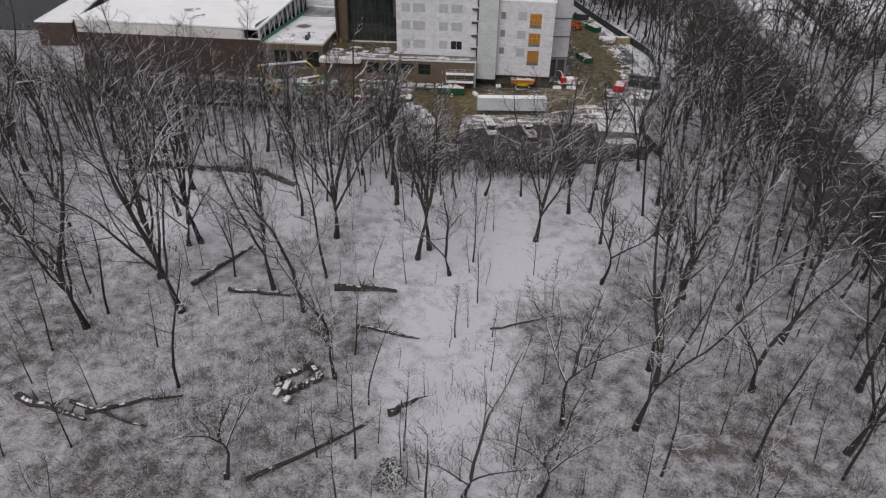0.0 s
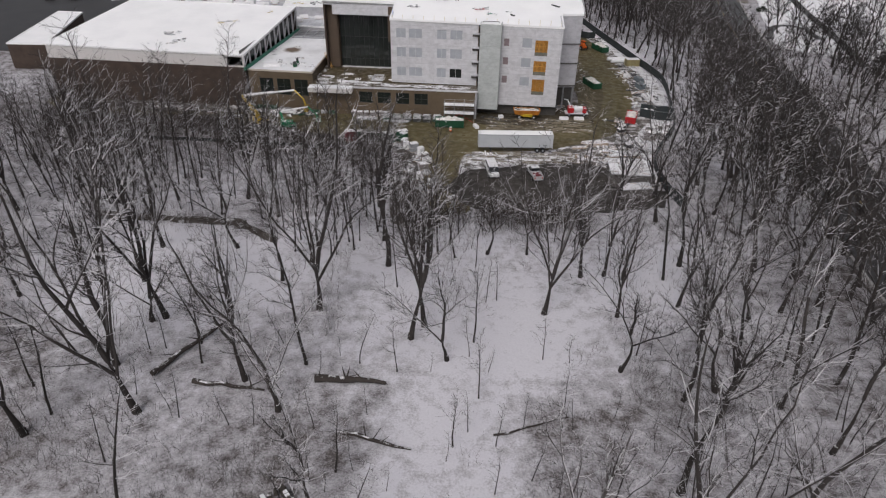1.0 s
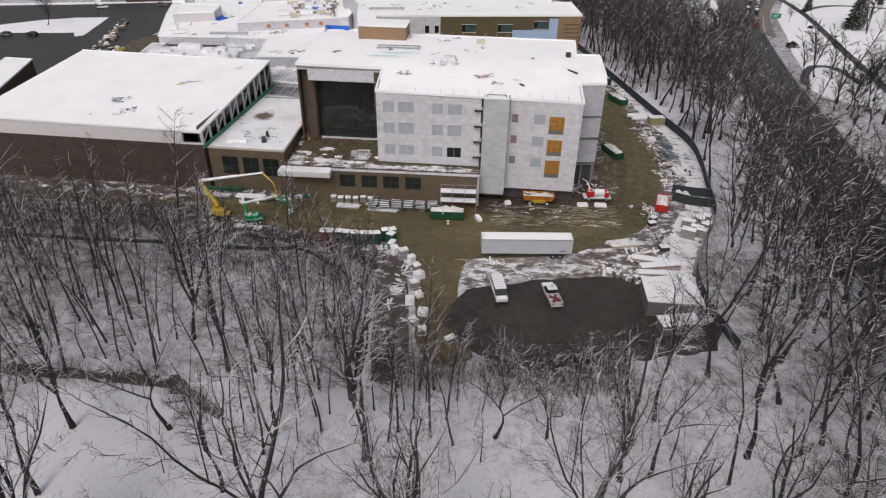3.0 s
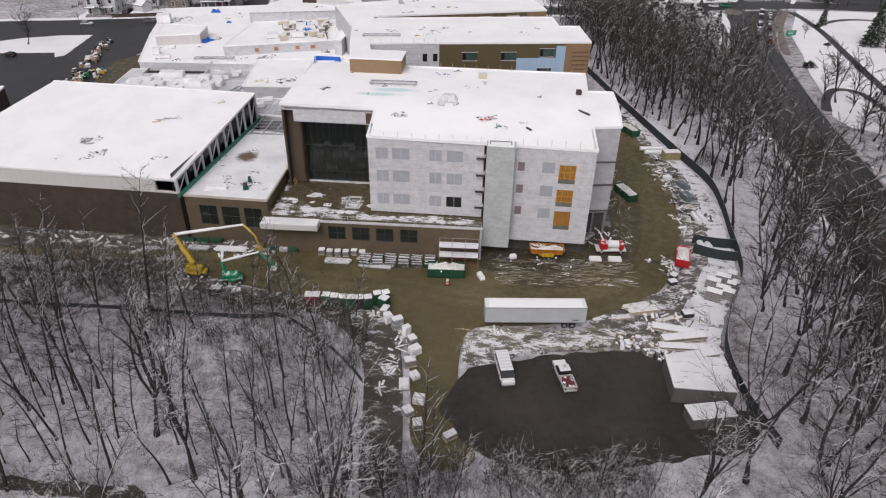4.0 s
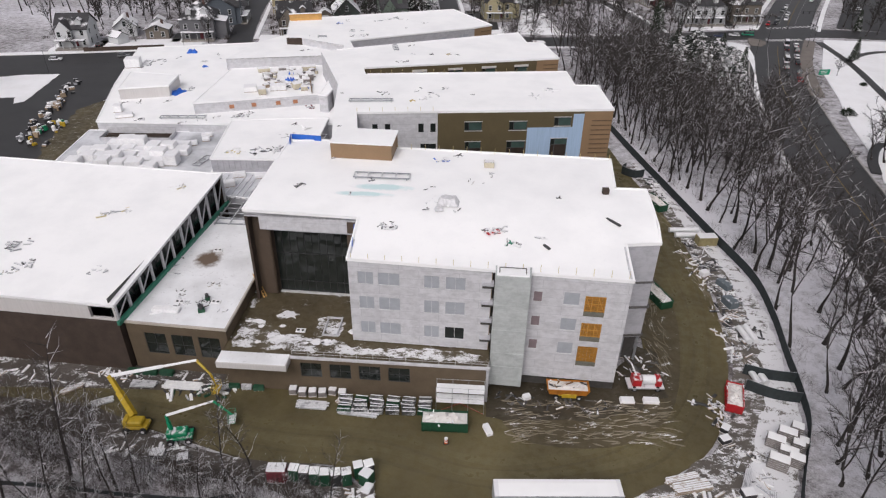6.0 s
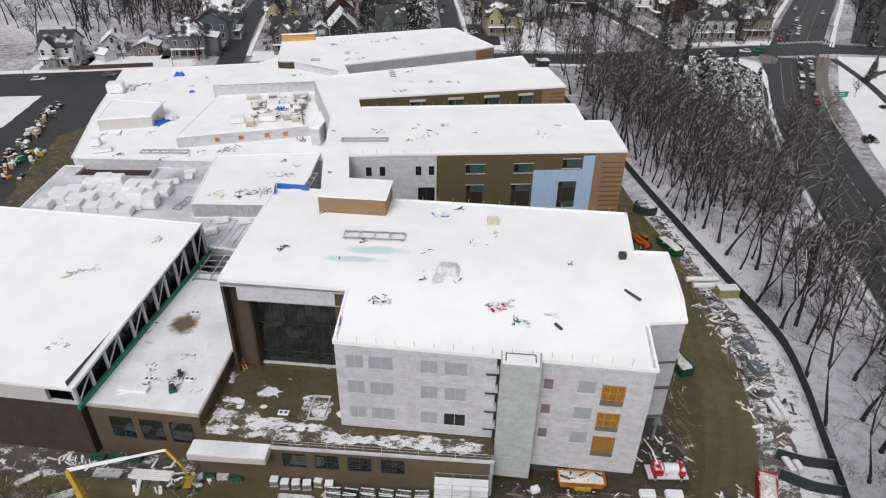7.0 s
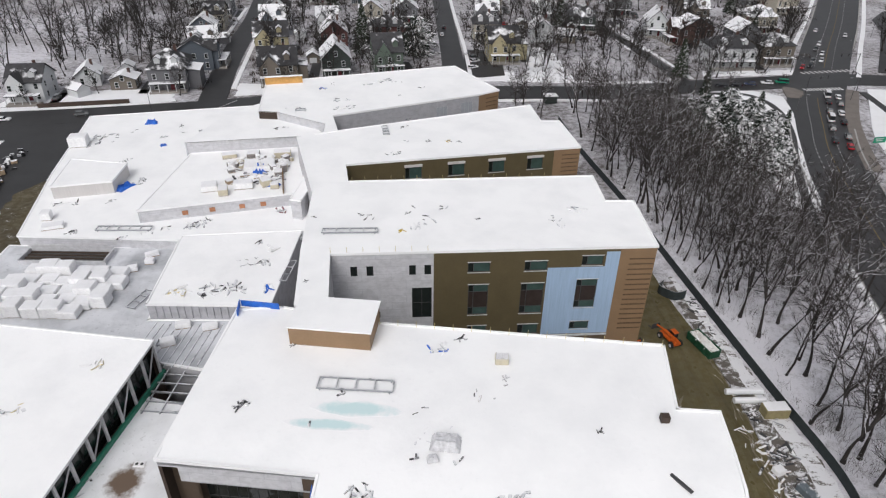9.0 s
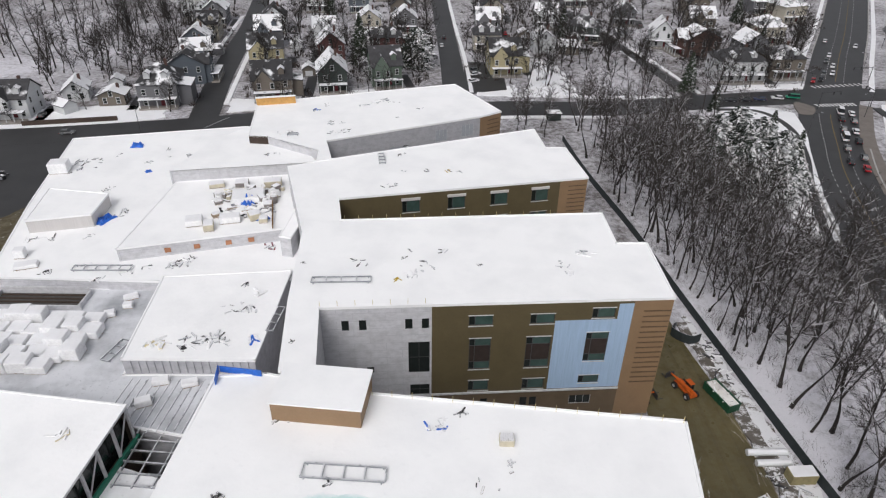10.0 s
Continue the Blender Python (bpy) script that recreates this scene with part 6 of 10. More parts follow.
PAINTS = {"white": paint("white_clapboard", (0.56, 0.57, 0.58)), "grey": paint("grey_clapboard", (0.14, 0.14, 0.15)), "tan": paint("tan_clapboard", (0.145, 0.125, 0.105)), "yellow": paint("pale_yellow_clapboard", (0.36, 0.32, 0.20)),
          "green": paint("sage_green_clapboard", (0.10, 0.13, 0.105)), "dark": paint("dark_green_clapboard", (0.035, 0.043, 0.04)), "blue": paint("blue_grey_clapboard", (0.09, 0.105, 0.125)), "red": paint("dull_red_clapboard", (0.115, 0.052, 0.05)), "brick": paint("red_brown_brick", (0.09, 0.052, 0.045)), "cream": paint("cream_clapboard", (0.40, 0.37, 0.31))}


def gable(s, w, d, h, rise, over=0.5, thick=0.22, along="y", cx=0.0, cy=0.0):
    """Two roof slabs with eaves; w is across the ridge."""
    hw, hd = w / 2 + over, d / 2 + over
    drop = rise * over / (w / 2)
    for sx in (-1, 1):
        k = len(s.v)
        for y in (-hd, hd):
            for q, z in ((0, h + rise), (sx * hw, h - drop), (sx * hw, h - drop + thick), (0, h + rise + thick)):
                s.v.append((cx + q, cy + y, z) if along == "y" else (cx + y, cy + q, z))
        s.f += [(k, k + 1, k + 2, k + 3), (k + 7, k + 6, k + 5, k + 4)] + [(k + i, k + 4 + i, k + 4 + (i + 1) % 4, k + (i + 1) % 4) for i in range(4)]


def pediment(s, w, y, h, rise, along="y", cx=0.0):
    if along == "y":
        s.face([(cx - w / 2, y, h), (cx + w / 2, y, h), (cx, y, h + rise)])
    else:
        s.face([(y, cx - w / 2, h), (y, cx + w / 2, h), (y, cx, h + rise)])


def house(x, y, rz, w, d, h, rise, colour, snowy, porch=True, wing=0.0, style="g"):
    """A timber house: style g gable to the street, x ridge along the street with a cross gable, h hipped with dormers."""
    kind = {"g": "gabled", "x": "cross-gabled", "h": "hipped"}[style]
    wordy = {"brick": "brown brick", "dark": "dark green clapboard"}.get(colour, f"{colour} clapboard")
    t = thing("house", Matrix.Translation((x, y, 0)) @ Matrix.Rotation(radians(rz), 4, "Z") @ Matrix.Scale(1.3, 4), f"{wordy} house with a {kind} {'snow-covered' if snowy else 'dark shingle'} roof", "house", "houses along the streets")
    wallm, roofm = PAINTS[colour], M_SNOWROOF if snowy else M_SHINGLE
    s = Shape()
    s.box((0, 0, h / 2 - 0.2), (w, d, h + 0.4))
    rf = Shape()
    front = -d / 2
    if style == "g":
        for sy in (-1, 1):
            pediment(s, w, sy * d / 2, h, rise)
        gable(rf, w, d, h, rise)
    elif style == "x":
        for sx in (-1, 1):
            pediment(s, d, sx * w / 2, h, rise, "x")
        gable(rf, d, w, h, rise, along="x")
        cw, cx = w * 0.46, -w * 0.2
        s.box((cx, -d / 2 - 0.8, h / 2 - 0.2), (cw, 1.7, h + 0.4))
        pediment(s, cw, -d / 2 - 1.65, h, rise * 0.72, cx=cx)
        gable(rf, cw, d * 0.5 + 1.4, h, rise * 0.72, 0.4, along="y", cx=cx, cy=-d * 0.25 - 0.5)
    else:
        k = len(rf.v)
        o, rl = 0.5, max(0.4, (w - d) / 2 + 0.8)
        rf.v += [(-w / 2 - o, -d / 2 - o, h), (w / 2 + o, -d / 2 - o, h), (w / 2 + o, d / 2 + o, h), (-w / 2 - o, d / 2 + o, h), (-rl, 0, h + rise), (rl, 0, h + rise)]
        rf.f += [(0, 1, 5, 4), (1, 2, 5), (2, 3, 4, 5), (3, 0, 4), (3, 2, 1, 0)]
    part("wall", s, wallm, t)
    roof = part("roof", rf, roofm, t)
    if style != "g":
        for dx in ((-w * 0.22, w * 0.22) if style == "h" else (w * 0.25,)):
            s = Shape()
            yy = -d * 0.30
            s.box((dx, yy, h + rise * 0.42), (1.6, 2.2, 1.5))
            pediment(s, 1.6, yy - 1.1, h + rise * 0.42 + 0.75, 0.6, cx=dx)
            dm = part("dormer", s, PAINTS["white"] if style == "h" else wallm, roof)
            s = Shape()
            gable(s, 1.6, 2.3, h + rise * 0.42 + 0.75, 0.6, 0.2, 0.14, cx=dx, cy=yy)
            part("dormer_roof", s, M_SNOWROOF, dm)
    s = Shape()
    s.box((w * 0.18, d * 0.12, h + rise * 0.9), (0.7, 0.7, 2.0), bevel=0.04)
    part("chimney", s, PAINTS["brick"], roof)
    if wing:
        s = Shape()
        s.box((w / 2 + wing / 2, -d * 0.1, h * 0.42), (wing, d * 0.55, h * 0.84))
        part("side_wing", s, wallm, t)
        s = Shape()
        s.box((w / 2 + wing / 2, -d * 0.1, h * 0.84 + 0.12), (wing + 0.5, d * 0.55 + 0.5, 0.25), 0, 8)
        part("wing_roof", s, M_SNOWROOF, t)
    if porch:
        py = front - (2.6 if style == "x" else 1.1)
        s = Shape()
        s.box((0, py, 2.75), (w * 0.96, 2.5, 0.22), bevel=0.03)
        pr = part("porch_roof", s, M_SNOWROOF, t)
        for k in range(5):
            s = Shape()
            s.box((-w * 0.44 + k * w * 0.22, py - 1.05, 1.32), (0.16, 0.16, 2.66))
            part("post", s, PAINTS["white"], pr)
        s = Shape()
        s.box((0, py, 0.2), (w * 0.96, 2.5, 0.5))
        part("porch_floor", s, M_PAVE, t)
        s = Shape()
        s.box((w * 0.1, front - 0.04, 1.45), (1.0, 0.08, 2.1))
        part("door", s, M_MAROON, t)
    n = max(2, int(w / 3))
    m = max(2, int(d / 3.6))
    floors = [1.5, 4.3] if h > 5 else [1.5]
    spots = [((-w / 2 + (i + 0.5) * w / n, front - (1.72 if style == "x" and i < n / 2 else 0.02), z), 0) for z in floors for i in range(n) if not (z < 2 and porch and i == n // 2)]
    spots += [((sx * (w / 2 + 0.02), -d / 2 + (i + 0.5) * d / m, z), 90) for z in floors for i in range(m) for sx in (-1, 1)]
    if style == "g":
        spots.append(((0, front - 0.02, h + rise * 0.3), 0))
    if y > 500:
        spots = spots[:5]
    for (px, py, pz), r in spots:
        s = Shape()
        c, q = math.cos(radians(r)), math.sin(radians(r))
        for dx, dz, sx, sz in ((-0.5, 0, 0.1, 1.6), (0.5, 0, 0.1, 1.6), (0, 0.8, 1.1, 0.12), (0, -0.8, 1.2, 0.12), (0, 0, 0.9, 0.07)):
            s.box((px + dx * c, py + dx * q, pz + dz), (sx, 0.12, sz), r)
        win = part("window", s, PAINTS["white"], t)
        s = Shape()
        s.box((px, py, pz), (0.95, 0.05, 1.5), r)
        part("pane", s, M_GLASS, win)
    return t


HOUSES = [(-149, 362, 8, 9, 10, 5.6, 3.4, "white", False, True, 0), (-137, 379, 20, 6.5, 8, 3.2, 2.4, "white", True, False, 0), (-121, 374, 10, 7, 6, 3, 1.4, "tan", True, False, 0), (-104.5, 378, 10, 10.5, 13, 6.4, 4.2, "grey", False, True, 3.5),
          (-103, 403, 98, 10, 11, 6, 3.2, "blue", False, True, 0), (-107, 424, 20, 9, 10, 5.5, 3, "tan", True, True, 0), (-114, 446, 10, 9, 9, 5.4, 3.2, "blue", True, True, 0), (-117, 470, 8, 9, 11, 6, 3.4, "cream", False, True, 0), (-122, 500, 8, 9, 11, 6, 3.4, "grey", True, True, 0),
          (-66, 388, 12, 11, 11, 5.6, 4.0, "tan", False, True, 3), (-78, 428, 12, 11, 10, 6, 3.6, "yellow", False, True, 0), (-84, 458, 10, 9, 12, 6.4, 4, "blue", True, True, 0), (-88, 486, 10, 9, 10, 6, 3.6, "white", False, True, 0),
          (-45, 397, 12, 8.5, 12, 6, 4.2, "dark", True, True, 0), (-25, 405, 14, 9, 11, 6.4, 4.4, "green", False, True, 0), (-52, 438, 12, 9, 11, 5.6, 4, "red", True, False, 0), (-28, 452, 8, 10, 10, 5.4, 3.2, "red", False, False, 3), (-40, 486, 8, 9, 10, 5.6, 3.4, "cream", True, True, 0), (-60, 470, 8, 8, 9, 5, 3.2, "white", True, False, 0), (-22, 490, 6, 9, 10, 5.6, 3.4, "grey", True, True, 0),
          (24, 424, 6, 10, 12, 6.2, 4, "yellow", False, True, 3), (45, 456, 4, 8, 8, 4.6, 3, "white", True, False, 0), (57, 452, 80, 5, 7, 2.8, 1.8, "tan", True, False, 0), (18, 458, 4, 9, 9, 5.6, 3.6, "cream", False, True, 0), (20, 488, 4, 9, 11, 6, 3.6, "grey", True, True, 0), (68, 478, -8, 11, 10, 5.6, 3.6, "dark", False, True, 0), (24, 520, 4, 9, 10, 6, 3.6, "cream", False, True, 0), (52, 505, 0, 9, 9, 5.6, 3.4, "white", True, True, 0),
          (121, 418, 4, 15, 11, 6.6, 3.0, "white", False, True, 0), (142, 424, 6, 11, 11, 6.4, 3.2, "tan", False, True, 0), (117, 455, -80, 9, 13, 6, 3.4, "brick", True, True, 0), (140, 452, 6, 9, 10, 5.6, 3.2, "grey", True, True, 0), (104, 470, -8, 8, 10, 5.6, 4, "white", True, True, 0), (158, 480, 10, 11, 11, 6.4, 3.6, "cream", True, True, 0), (132, 500, 0, 10, 10, 6, 3.4, "tan", True, True, 0), (190, 528, 20, 12, 11, 6.8, 3.2, "cream", True, True, 0), (96, 515, -8, 9, 10, 5.6, 3.4, "grey", True, True, 0)]
for hs, st in zip(HOUSES, "xgghxxgxgxxxggxghgxgxgghxhgxhhxgghxhg"):
    house(*hs, st)
rng = random.Random(41)
for k in range(18):
    col = rng.choice(["white", "grey", "tan", "cream", "blue", "yellow"])
    for _ in range(60):
        x, y = rng.uniform(-170, 190), rng.uniform(505, 640)
        if all((x - h[0]) ** 2 + (y - h[1]) ** 2 > 230 for h in HOUSES) and abs(x + 100 + (y - 460) * 0.16) > 13 and abs(x + 2 + (y - 500) * 0.05) > 13 and abs(x - (214 + (y - 498) * 0.57)) > 24 and abs(x - (76 - (y - 500) * 0.2)) > 10:
            break
    hs = (x, y, rng.uniform(0, 15), rng.uniform(8, 11), rng.uniform(9, 12), 5.6, 3.4, col, rng.random() < 0.6, True, 0)
    HOUSES.append(hs)
    house(*hs, rng.choice("gxh"))


# ---------------------------------------------------------------- conifers and garden trees
def conifer_meshes(seed, height, spread, mat, round_=0.8):
    rng = random.Random(seed)
    wood, crown = Shape(), Shape()
    wood.rod((0, 0, -0.3), (0, 0, height * 0.9), 0.3, 0.04, 7)
    tiers = int(height * 1.9)
    for i in range(tiers):
        z = height * (0.08 + 0.9 * i / tiers)
        reach = spread * (1 - i / tiers) ** round_ + 0.25
        n = 9 if i < tiers * 0.7 else 6
        for k in range(n):
            a = 2 * math.pi * (k + rng.random() * 0.8) / n + i
            L = reach * rng.uniform(0.75, 1.15)
            d = Vector((math.cos(a), math.sin(a), 0))
            tip = d * L + Vector((0, 0, z - L * rng.uniform(0.15, 0.38)))
            crown.rod((0, 0, z), tip, 0.05, 0, 3, cap=False)
            for m in range(7):
                f = 0.2 + 0.8 * (m + rng.random()) / 7
                p = Vector((0, 0, z)).lerp(tip, f)
                for sgn in (-1, 1):
                    e = Matrix.Rotation(sgn * rng.uniform(0.5, 1.0), 3, "Z") @ d
                    crown.rod(p, p + e * L * (0.42 - 0.25 * f) * rng.uniform(0.8, 1.3) + Vector((0, 0, -0.18 * L * (1 - f) - 0.05)), 0.17 + 0.08 * (1 - f), 0, 3, cap=False)
    return wood.mesh("trunk", M_BARK), crown.mesh("crown", mat)


SPRUCE = (*conifer_meshes(91, 18, 4.2, M_CONIFER), "tall dark spruce dusted with snow")
CEDAR = (*conifer_meshes(92, 10, 1.7, M_CONIFER), "narrow dark evergreen beside the lawn")
PINE = (*conifer_meshes(93, 11, 5.4, M_CONIFERSNOW, 0.34), "broad bushy pine laden with snow")
rng = random.Random(8)
for proto, x, y, size in ((SPRUCE, -37.5, 427, 1.25), (PINE, -13, 426, 1.6), (SPRUCE, 95.7, 398, 0.9), (CEDAR, 98.5, 376, 1.1), (CEDAR, 108, 330, 1.15), (SPRUCE, 104, 342, 0.75), (PINE, 84.8, 308, 1.1), (PINE, 91, 304, 1.05), (PINE, 97.5, 310, 1.0), (PINE, 79.5, 315, 1.15), (PINE, 88, 318, 1.2), (PINE, 96, 321, 1.15), (PINE, 102, 328, 1.1), (PINE, 81, 327, 1.2), (PINE, 91, 331, 1.2), (PINE, 100, 338, 1.15), (PINE, 86, 339, 1.2), (PINE, 95, 345, 1.25), (PINE, 79, 340, 1.1), (CEDAR, 190, 404, 1.0), (CEDAR, 205, 372, 0.8), (SPRUCE, 232, 388, 0.8), (SPRUCE, 160, 520, 0.9), (SPRUCE, -64, 512, 1.0), (SPRUCE, 166, 322, 1.0), (SPRUCE, 172, 330, 0.9), (SPRUCE, 163.3, 356, 0.5), (PINE, -4.8, 42.5, 0.30), (SPRUCE, 58, 482, 0.9), (SPRUCE, 150, 462, 0.7)):
    plant(proto, x, y, rng, size, 2, "evergreens")


def garden(x, y):
    if any((x - h[0]) ** 2 + (y - h[1]) ** 2 < 60 for h in HOUSES):
        return False
    if abs(x + 83 + (y - 362) * 0.16) < 7 or abs(x - 4 + (y - 384) * 0.03) < 7:
        return False
    if y < 374 + 12 + (x + 40) * 0.12 and x < 20:
        return False
    if x > -10 and y < 392:
        return False
    cx = 143 + (y - 377) * 0.58
    return abs(x - cx) > 22 or x < cx - 22


items = [(*p[:2], stand(x, y, rng, s, 5)) for p, x, y, s in ((FAR[0], -128, 366, 0.7), (FAR[1], -98, 366, 0.75), (FAR[1], -153.3, 306, 0.8), (FAR[2], -146, 352, 0.6), (FAR[1], 32, 398, 1.0), (FAR[0], 40, 402, 0.9), (FAR[1], -70, 378, 0.7), (FAR[2], -60, 376, 0.8))]
joined_trees("garden_trees", "bare trees between the houses", items + in_woods(rng, (-175, 240, 385, 470), 170, FAR, (0.75, 1.3), 3.4, garden) + in_woods(rng, (-175, 240, 440, 640), 205, FAR, (1.0, 1.55), 3.4, garden)
             + in_woods(rng, (-290, -125, 395, 620), 165, POLE + FAR[:1], (0.9, 1.25), 3.6, lambda x, y: x < -128 - max(0, y - 470) * 0.1)
             + [(*FAR[k][:2], stand(x, y, rng, q, 5)) for k, x, y, q in ((2, 128, 274, 0.6), (2, 145, 333, 0.6), (0, 118, 246, 0.7), (1, 126, 240, 0.8), (0, 134, 236, 0.8), (2, 196, 352, 0.8), (1, 205, 320, 0.9))], M_FARTWIG)


def shrubs():
    """Hedges and bushes about the gardens."""
    s = Shape()
    r = random.Random(55)
    done = 0
    while done < 900:
        h = r.choice(HOUSES)
        x, y = h[0] + r.gauss(0, 11), h[1] + r.gauss(0, 11)
        if any(abs(x - q[0]) < 8.5 and abs(y - q[1]) < 9.5 for q in HOUSES) or abs(x + 83 + (y - 362) * 0.16) < 6 or abs(x - 4 + (y - 384) * 0.03) < 6.5 or y < 366 + (x + 150) * 0.12:
            continue
        done += 1
        k = r.uniform(0.7, 2.2)
        for _ in range(14):
            px, py = x + r.gauss(0, 0.8), y + r.gauss(0, 0.8)
            s.rod((px, py, -0.2), (px + r.gauss(0, 0.5), py + r.gauss(0, 0.5), k * r.uniform(0.6, 1.2)), 0.16, 0, 3, cap=False)
    tagged(new("garden_shrubs", s.mesh("garden_shrubs", M_BRUSH)), "dark bare garden shrubs and hedges", "shrubs", kind="stuff")


shrubs()


def garage(x, y, rz, colour):
    t = thing("garage", Matrix.Translation((x, y, 0)) @ Matrix.Rotation(radians(rz), 4, "Z"), f"small {colour} garage with a snowy roof", "garage", "garages behind the houses")
    s, rf, dr = Shape(), Shape(), Shape()
    s.box((0, 0, 1.3), (5.2, 6.2, 3.0))
    for sy in (-1, 1):
        pediment(s, 5.2, sy * 3.1, 2.8, 1.7)
    gable(rf, 5.2, 6.2, 2.8, 1.7, 0.35)
    dr.box((0, -3.12, 1.15), (3.0, 0.1, 2.2))
    part("wall", s, PAINTS[colour], t)
    part("roof", rf, M_SNOWROOF, t)
    part("door", dr, PAINTS["white"], t)


for x, y, rz, c in ((-128, 392, 15, "white"), (-134, 364, 60, "white"), (-57, 412, 10, "tan"), (-35, 420, 12, "grey"), (34, 446, 4, "white"), (62, 470, -10, "brick"), (38, 478, 4, "tan"), (-70, 450, 12, "white"), (-104, 440, 100, "grey"), (128, 440, 0, "tan"), (150, 438, 10, "white"), (88, 484, 0, "grey"), (-14, 468, 0, "cream"), (-38, 470, 5, "grey")):
    garage(x, y, rz, c)
for k, h in enumerate(HOUSES[:37]):
    if k % 2 == 0:
        a = radians(h[2])
        cx, cy = h[0] + math.cos(a) * (h[3] * 0.65 + 3), h[1] + math.sin(a) * (h[3] * 0.65 + 3)
        dx, dy = -math.sin(a), math.cos(a)
        solid("driveway", strip([(cx - dx * 9, cy - dy * 9), (cx, cy), (cx + dx * 6, cy + dy * 6)], 1.7, 0.02, 3), M_ASPHALT, "dark wet driveway beside a house", "driveway")


# ---------------------------------------------------------------- road marks, signals, cars
def marks():
    line = smooth_line(AVENUE, 12)
    s, y_ = Shape(), Shape()
    for i in range(20, len(line) - 1):
        p, q = line[i], line[i + 1]
        d = (q - p).normalized()
        n = Vector((-d.y, d.x))
        if 372 < p.y < 412:
            continue
        ang = math.degrees(math.atan2(d.y, d.x))
        c = (p + q) / 2
        L = (q - p).length
        y1 = c - n * 0.6
        y_.box((y1.x, y1.y, 0.035), (L * 1.02, 0.20, 0.02), ang)
        for o in (-3.6, 3.2):
            e = c + n * o
            s.box((e.x, e.y, 0.035), (L * 0.45, 0.16, 0.02), ang)
    for c0, ang in (((148, 384.8), 8), ((160.5, 408.5), 12)):
        for k in range(11):
            a = radians(ang)
            o = (k - 5) * 1.5 if c0[0] < 150 else (k - 5) * 2.2
            s.box((c0[0] + math.cos(a) * o, c0[1] + math.sin(a) * o, 0.05), (0.8, 3.0, 0.02), ang)
    for k in range(7):
        s.box((121.5 + k * 1.0, 379.5 - k * 0.5, 0.05), (0.5, 3.4, 0.02), -20)
        s.box((-80 + k * 0.6, 352 + k * 1.2, 0.05), (4.2, 0.2, 0.02), 60)
    solid("road_marking", s, M_LINE, "white road markings and crossings", "road marking")
    solid("road_marking", y_, M_YLINE, "yellow centre line", "road marking")


marks()


def signal(x, y, rz, arm):
    t = thing("traffic_light", Matrix.Translation((x, y, 0)) @ Matrix.Rotation(radians(rz), 4, "Z"), "dark mast-arm traffic light at the crossing", "traffic light", "traffic lights")
    s = Shape()
    s.rod((0, 0, 0), (0, 0, 6.6), 0.16, 0.11, 8)
    part("pole", s, M_DARKSTEEL, t)
    s = Shape()
    s.rod((0, 0, 6.2), (arm, 0, 6.7), 0.11, 0.07, 6)
    part("arm", s, M_DARKSTEEL, t)
    for f in (0.6, 0.97):
        s = Shape()
        s.box((arm * f, 0, 6.0), (0.4, 0.35, 1.1), bevel=0.04)
        part("signal_head", s, M_DARKSTEEL, t)


signal(138.5, 379.5, 10, 8)
signal(176, 414, 190, 9)
signal(145, 407, -70, 6)
signal(160, 383, 100, 5)


def sign(x, y, rz):
    t = thing("road_sign", Matrix.Translation((x, y, 0)) @ Matrix.Rotation(radians(rz), 4, "Z"), "large green road sign on a steel post", "sign")
    s = Shape()
    s.rod((0, 0, 0), (0, 0, 5.6), 0.1, 0.08, 7)
    part("post", s, M_STEEL, t)
    s = Shape()
    s.box((0, -0.12, 4.6), (4.2, 0.1, 1.9), bevel=0.03)
    face = part("sign_panel", s, M_SIGN, t)
    for k, w in enumerate((2.8, 2.2)):
        s = Shape()
        s.box((-0.2, -0.19, 4.95 - k * 0.6), (w, 0.02, 0.22))
        part("letter_bar", s, M_LINE, face)


sign(133.5, 322, 10)


def lamp(x, y, rz, h=8.0):
    t = thing("street_lamp", Matrix.Translation((x, y, 0)) @ Matrix.Rotation(radians(rz), 4, "Z"), "tall street lamp with a curved arm", "street lamp", "street lamps")
    s = Shape()
    s.rod((0, 0, 0), (0, 0, h), 0.11, 0.07, 7)
    part("pole", s, M_DARKSTEEL, t)
    s = Shape()
    s.rod((0, 0, h - 0.1), (1.0, 0, h + 0.5), 0.05, 0.04, 5)
    s.rod((1.0, 0, h + 0.5), (2.2, 0, h + 0.6), 0.04, 0.04, 5)
    part("arm", s, M_DARKSTEEL, t)
    s = Shape()
    s.box((2.4, 0, h + 0.58), (0.8, 0.3, 0.14), bevel=0.04)
    part("lamp_head", s, M_STEEL, t)


for a in ((122, 352, 0), (152, 372, 180), (-141, 322, 90), (-100, 345, 100), (-20, 383, -80), (62, 388, -90), (181, 428, 180), (213, 470, 180)):
    lamp(*a)


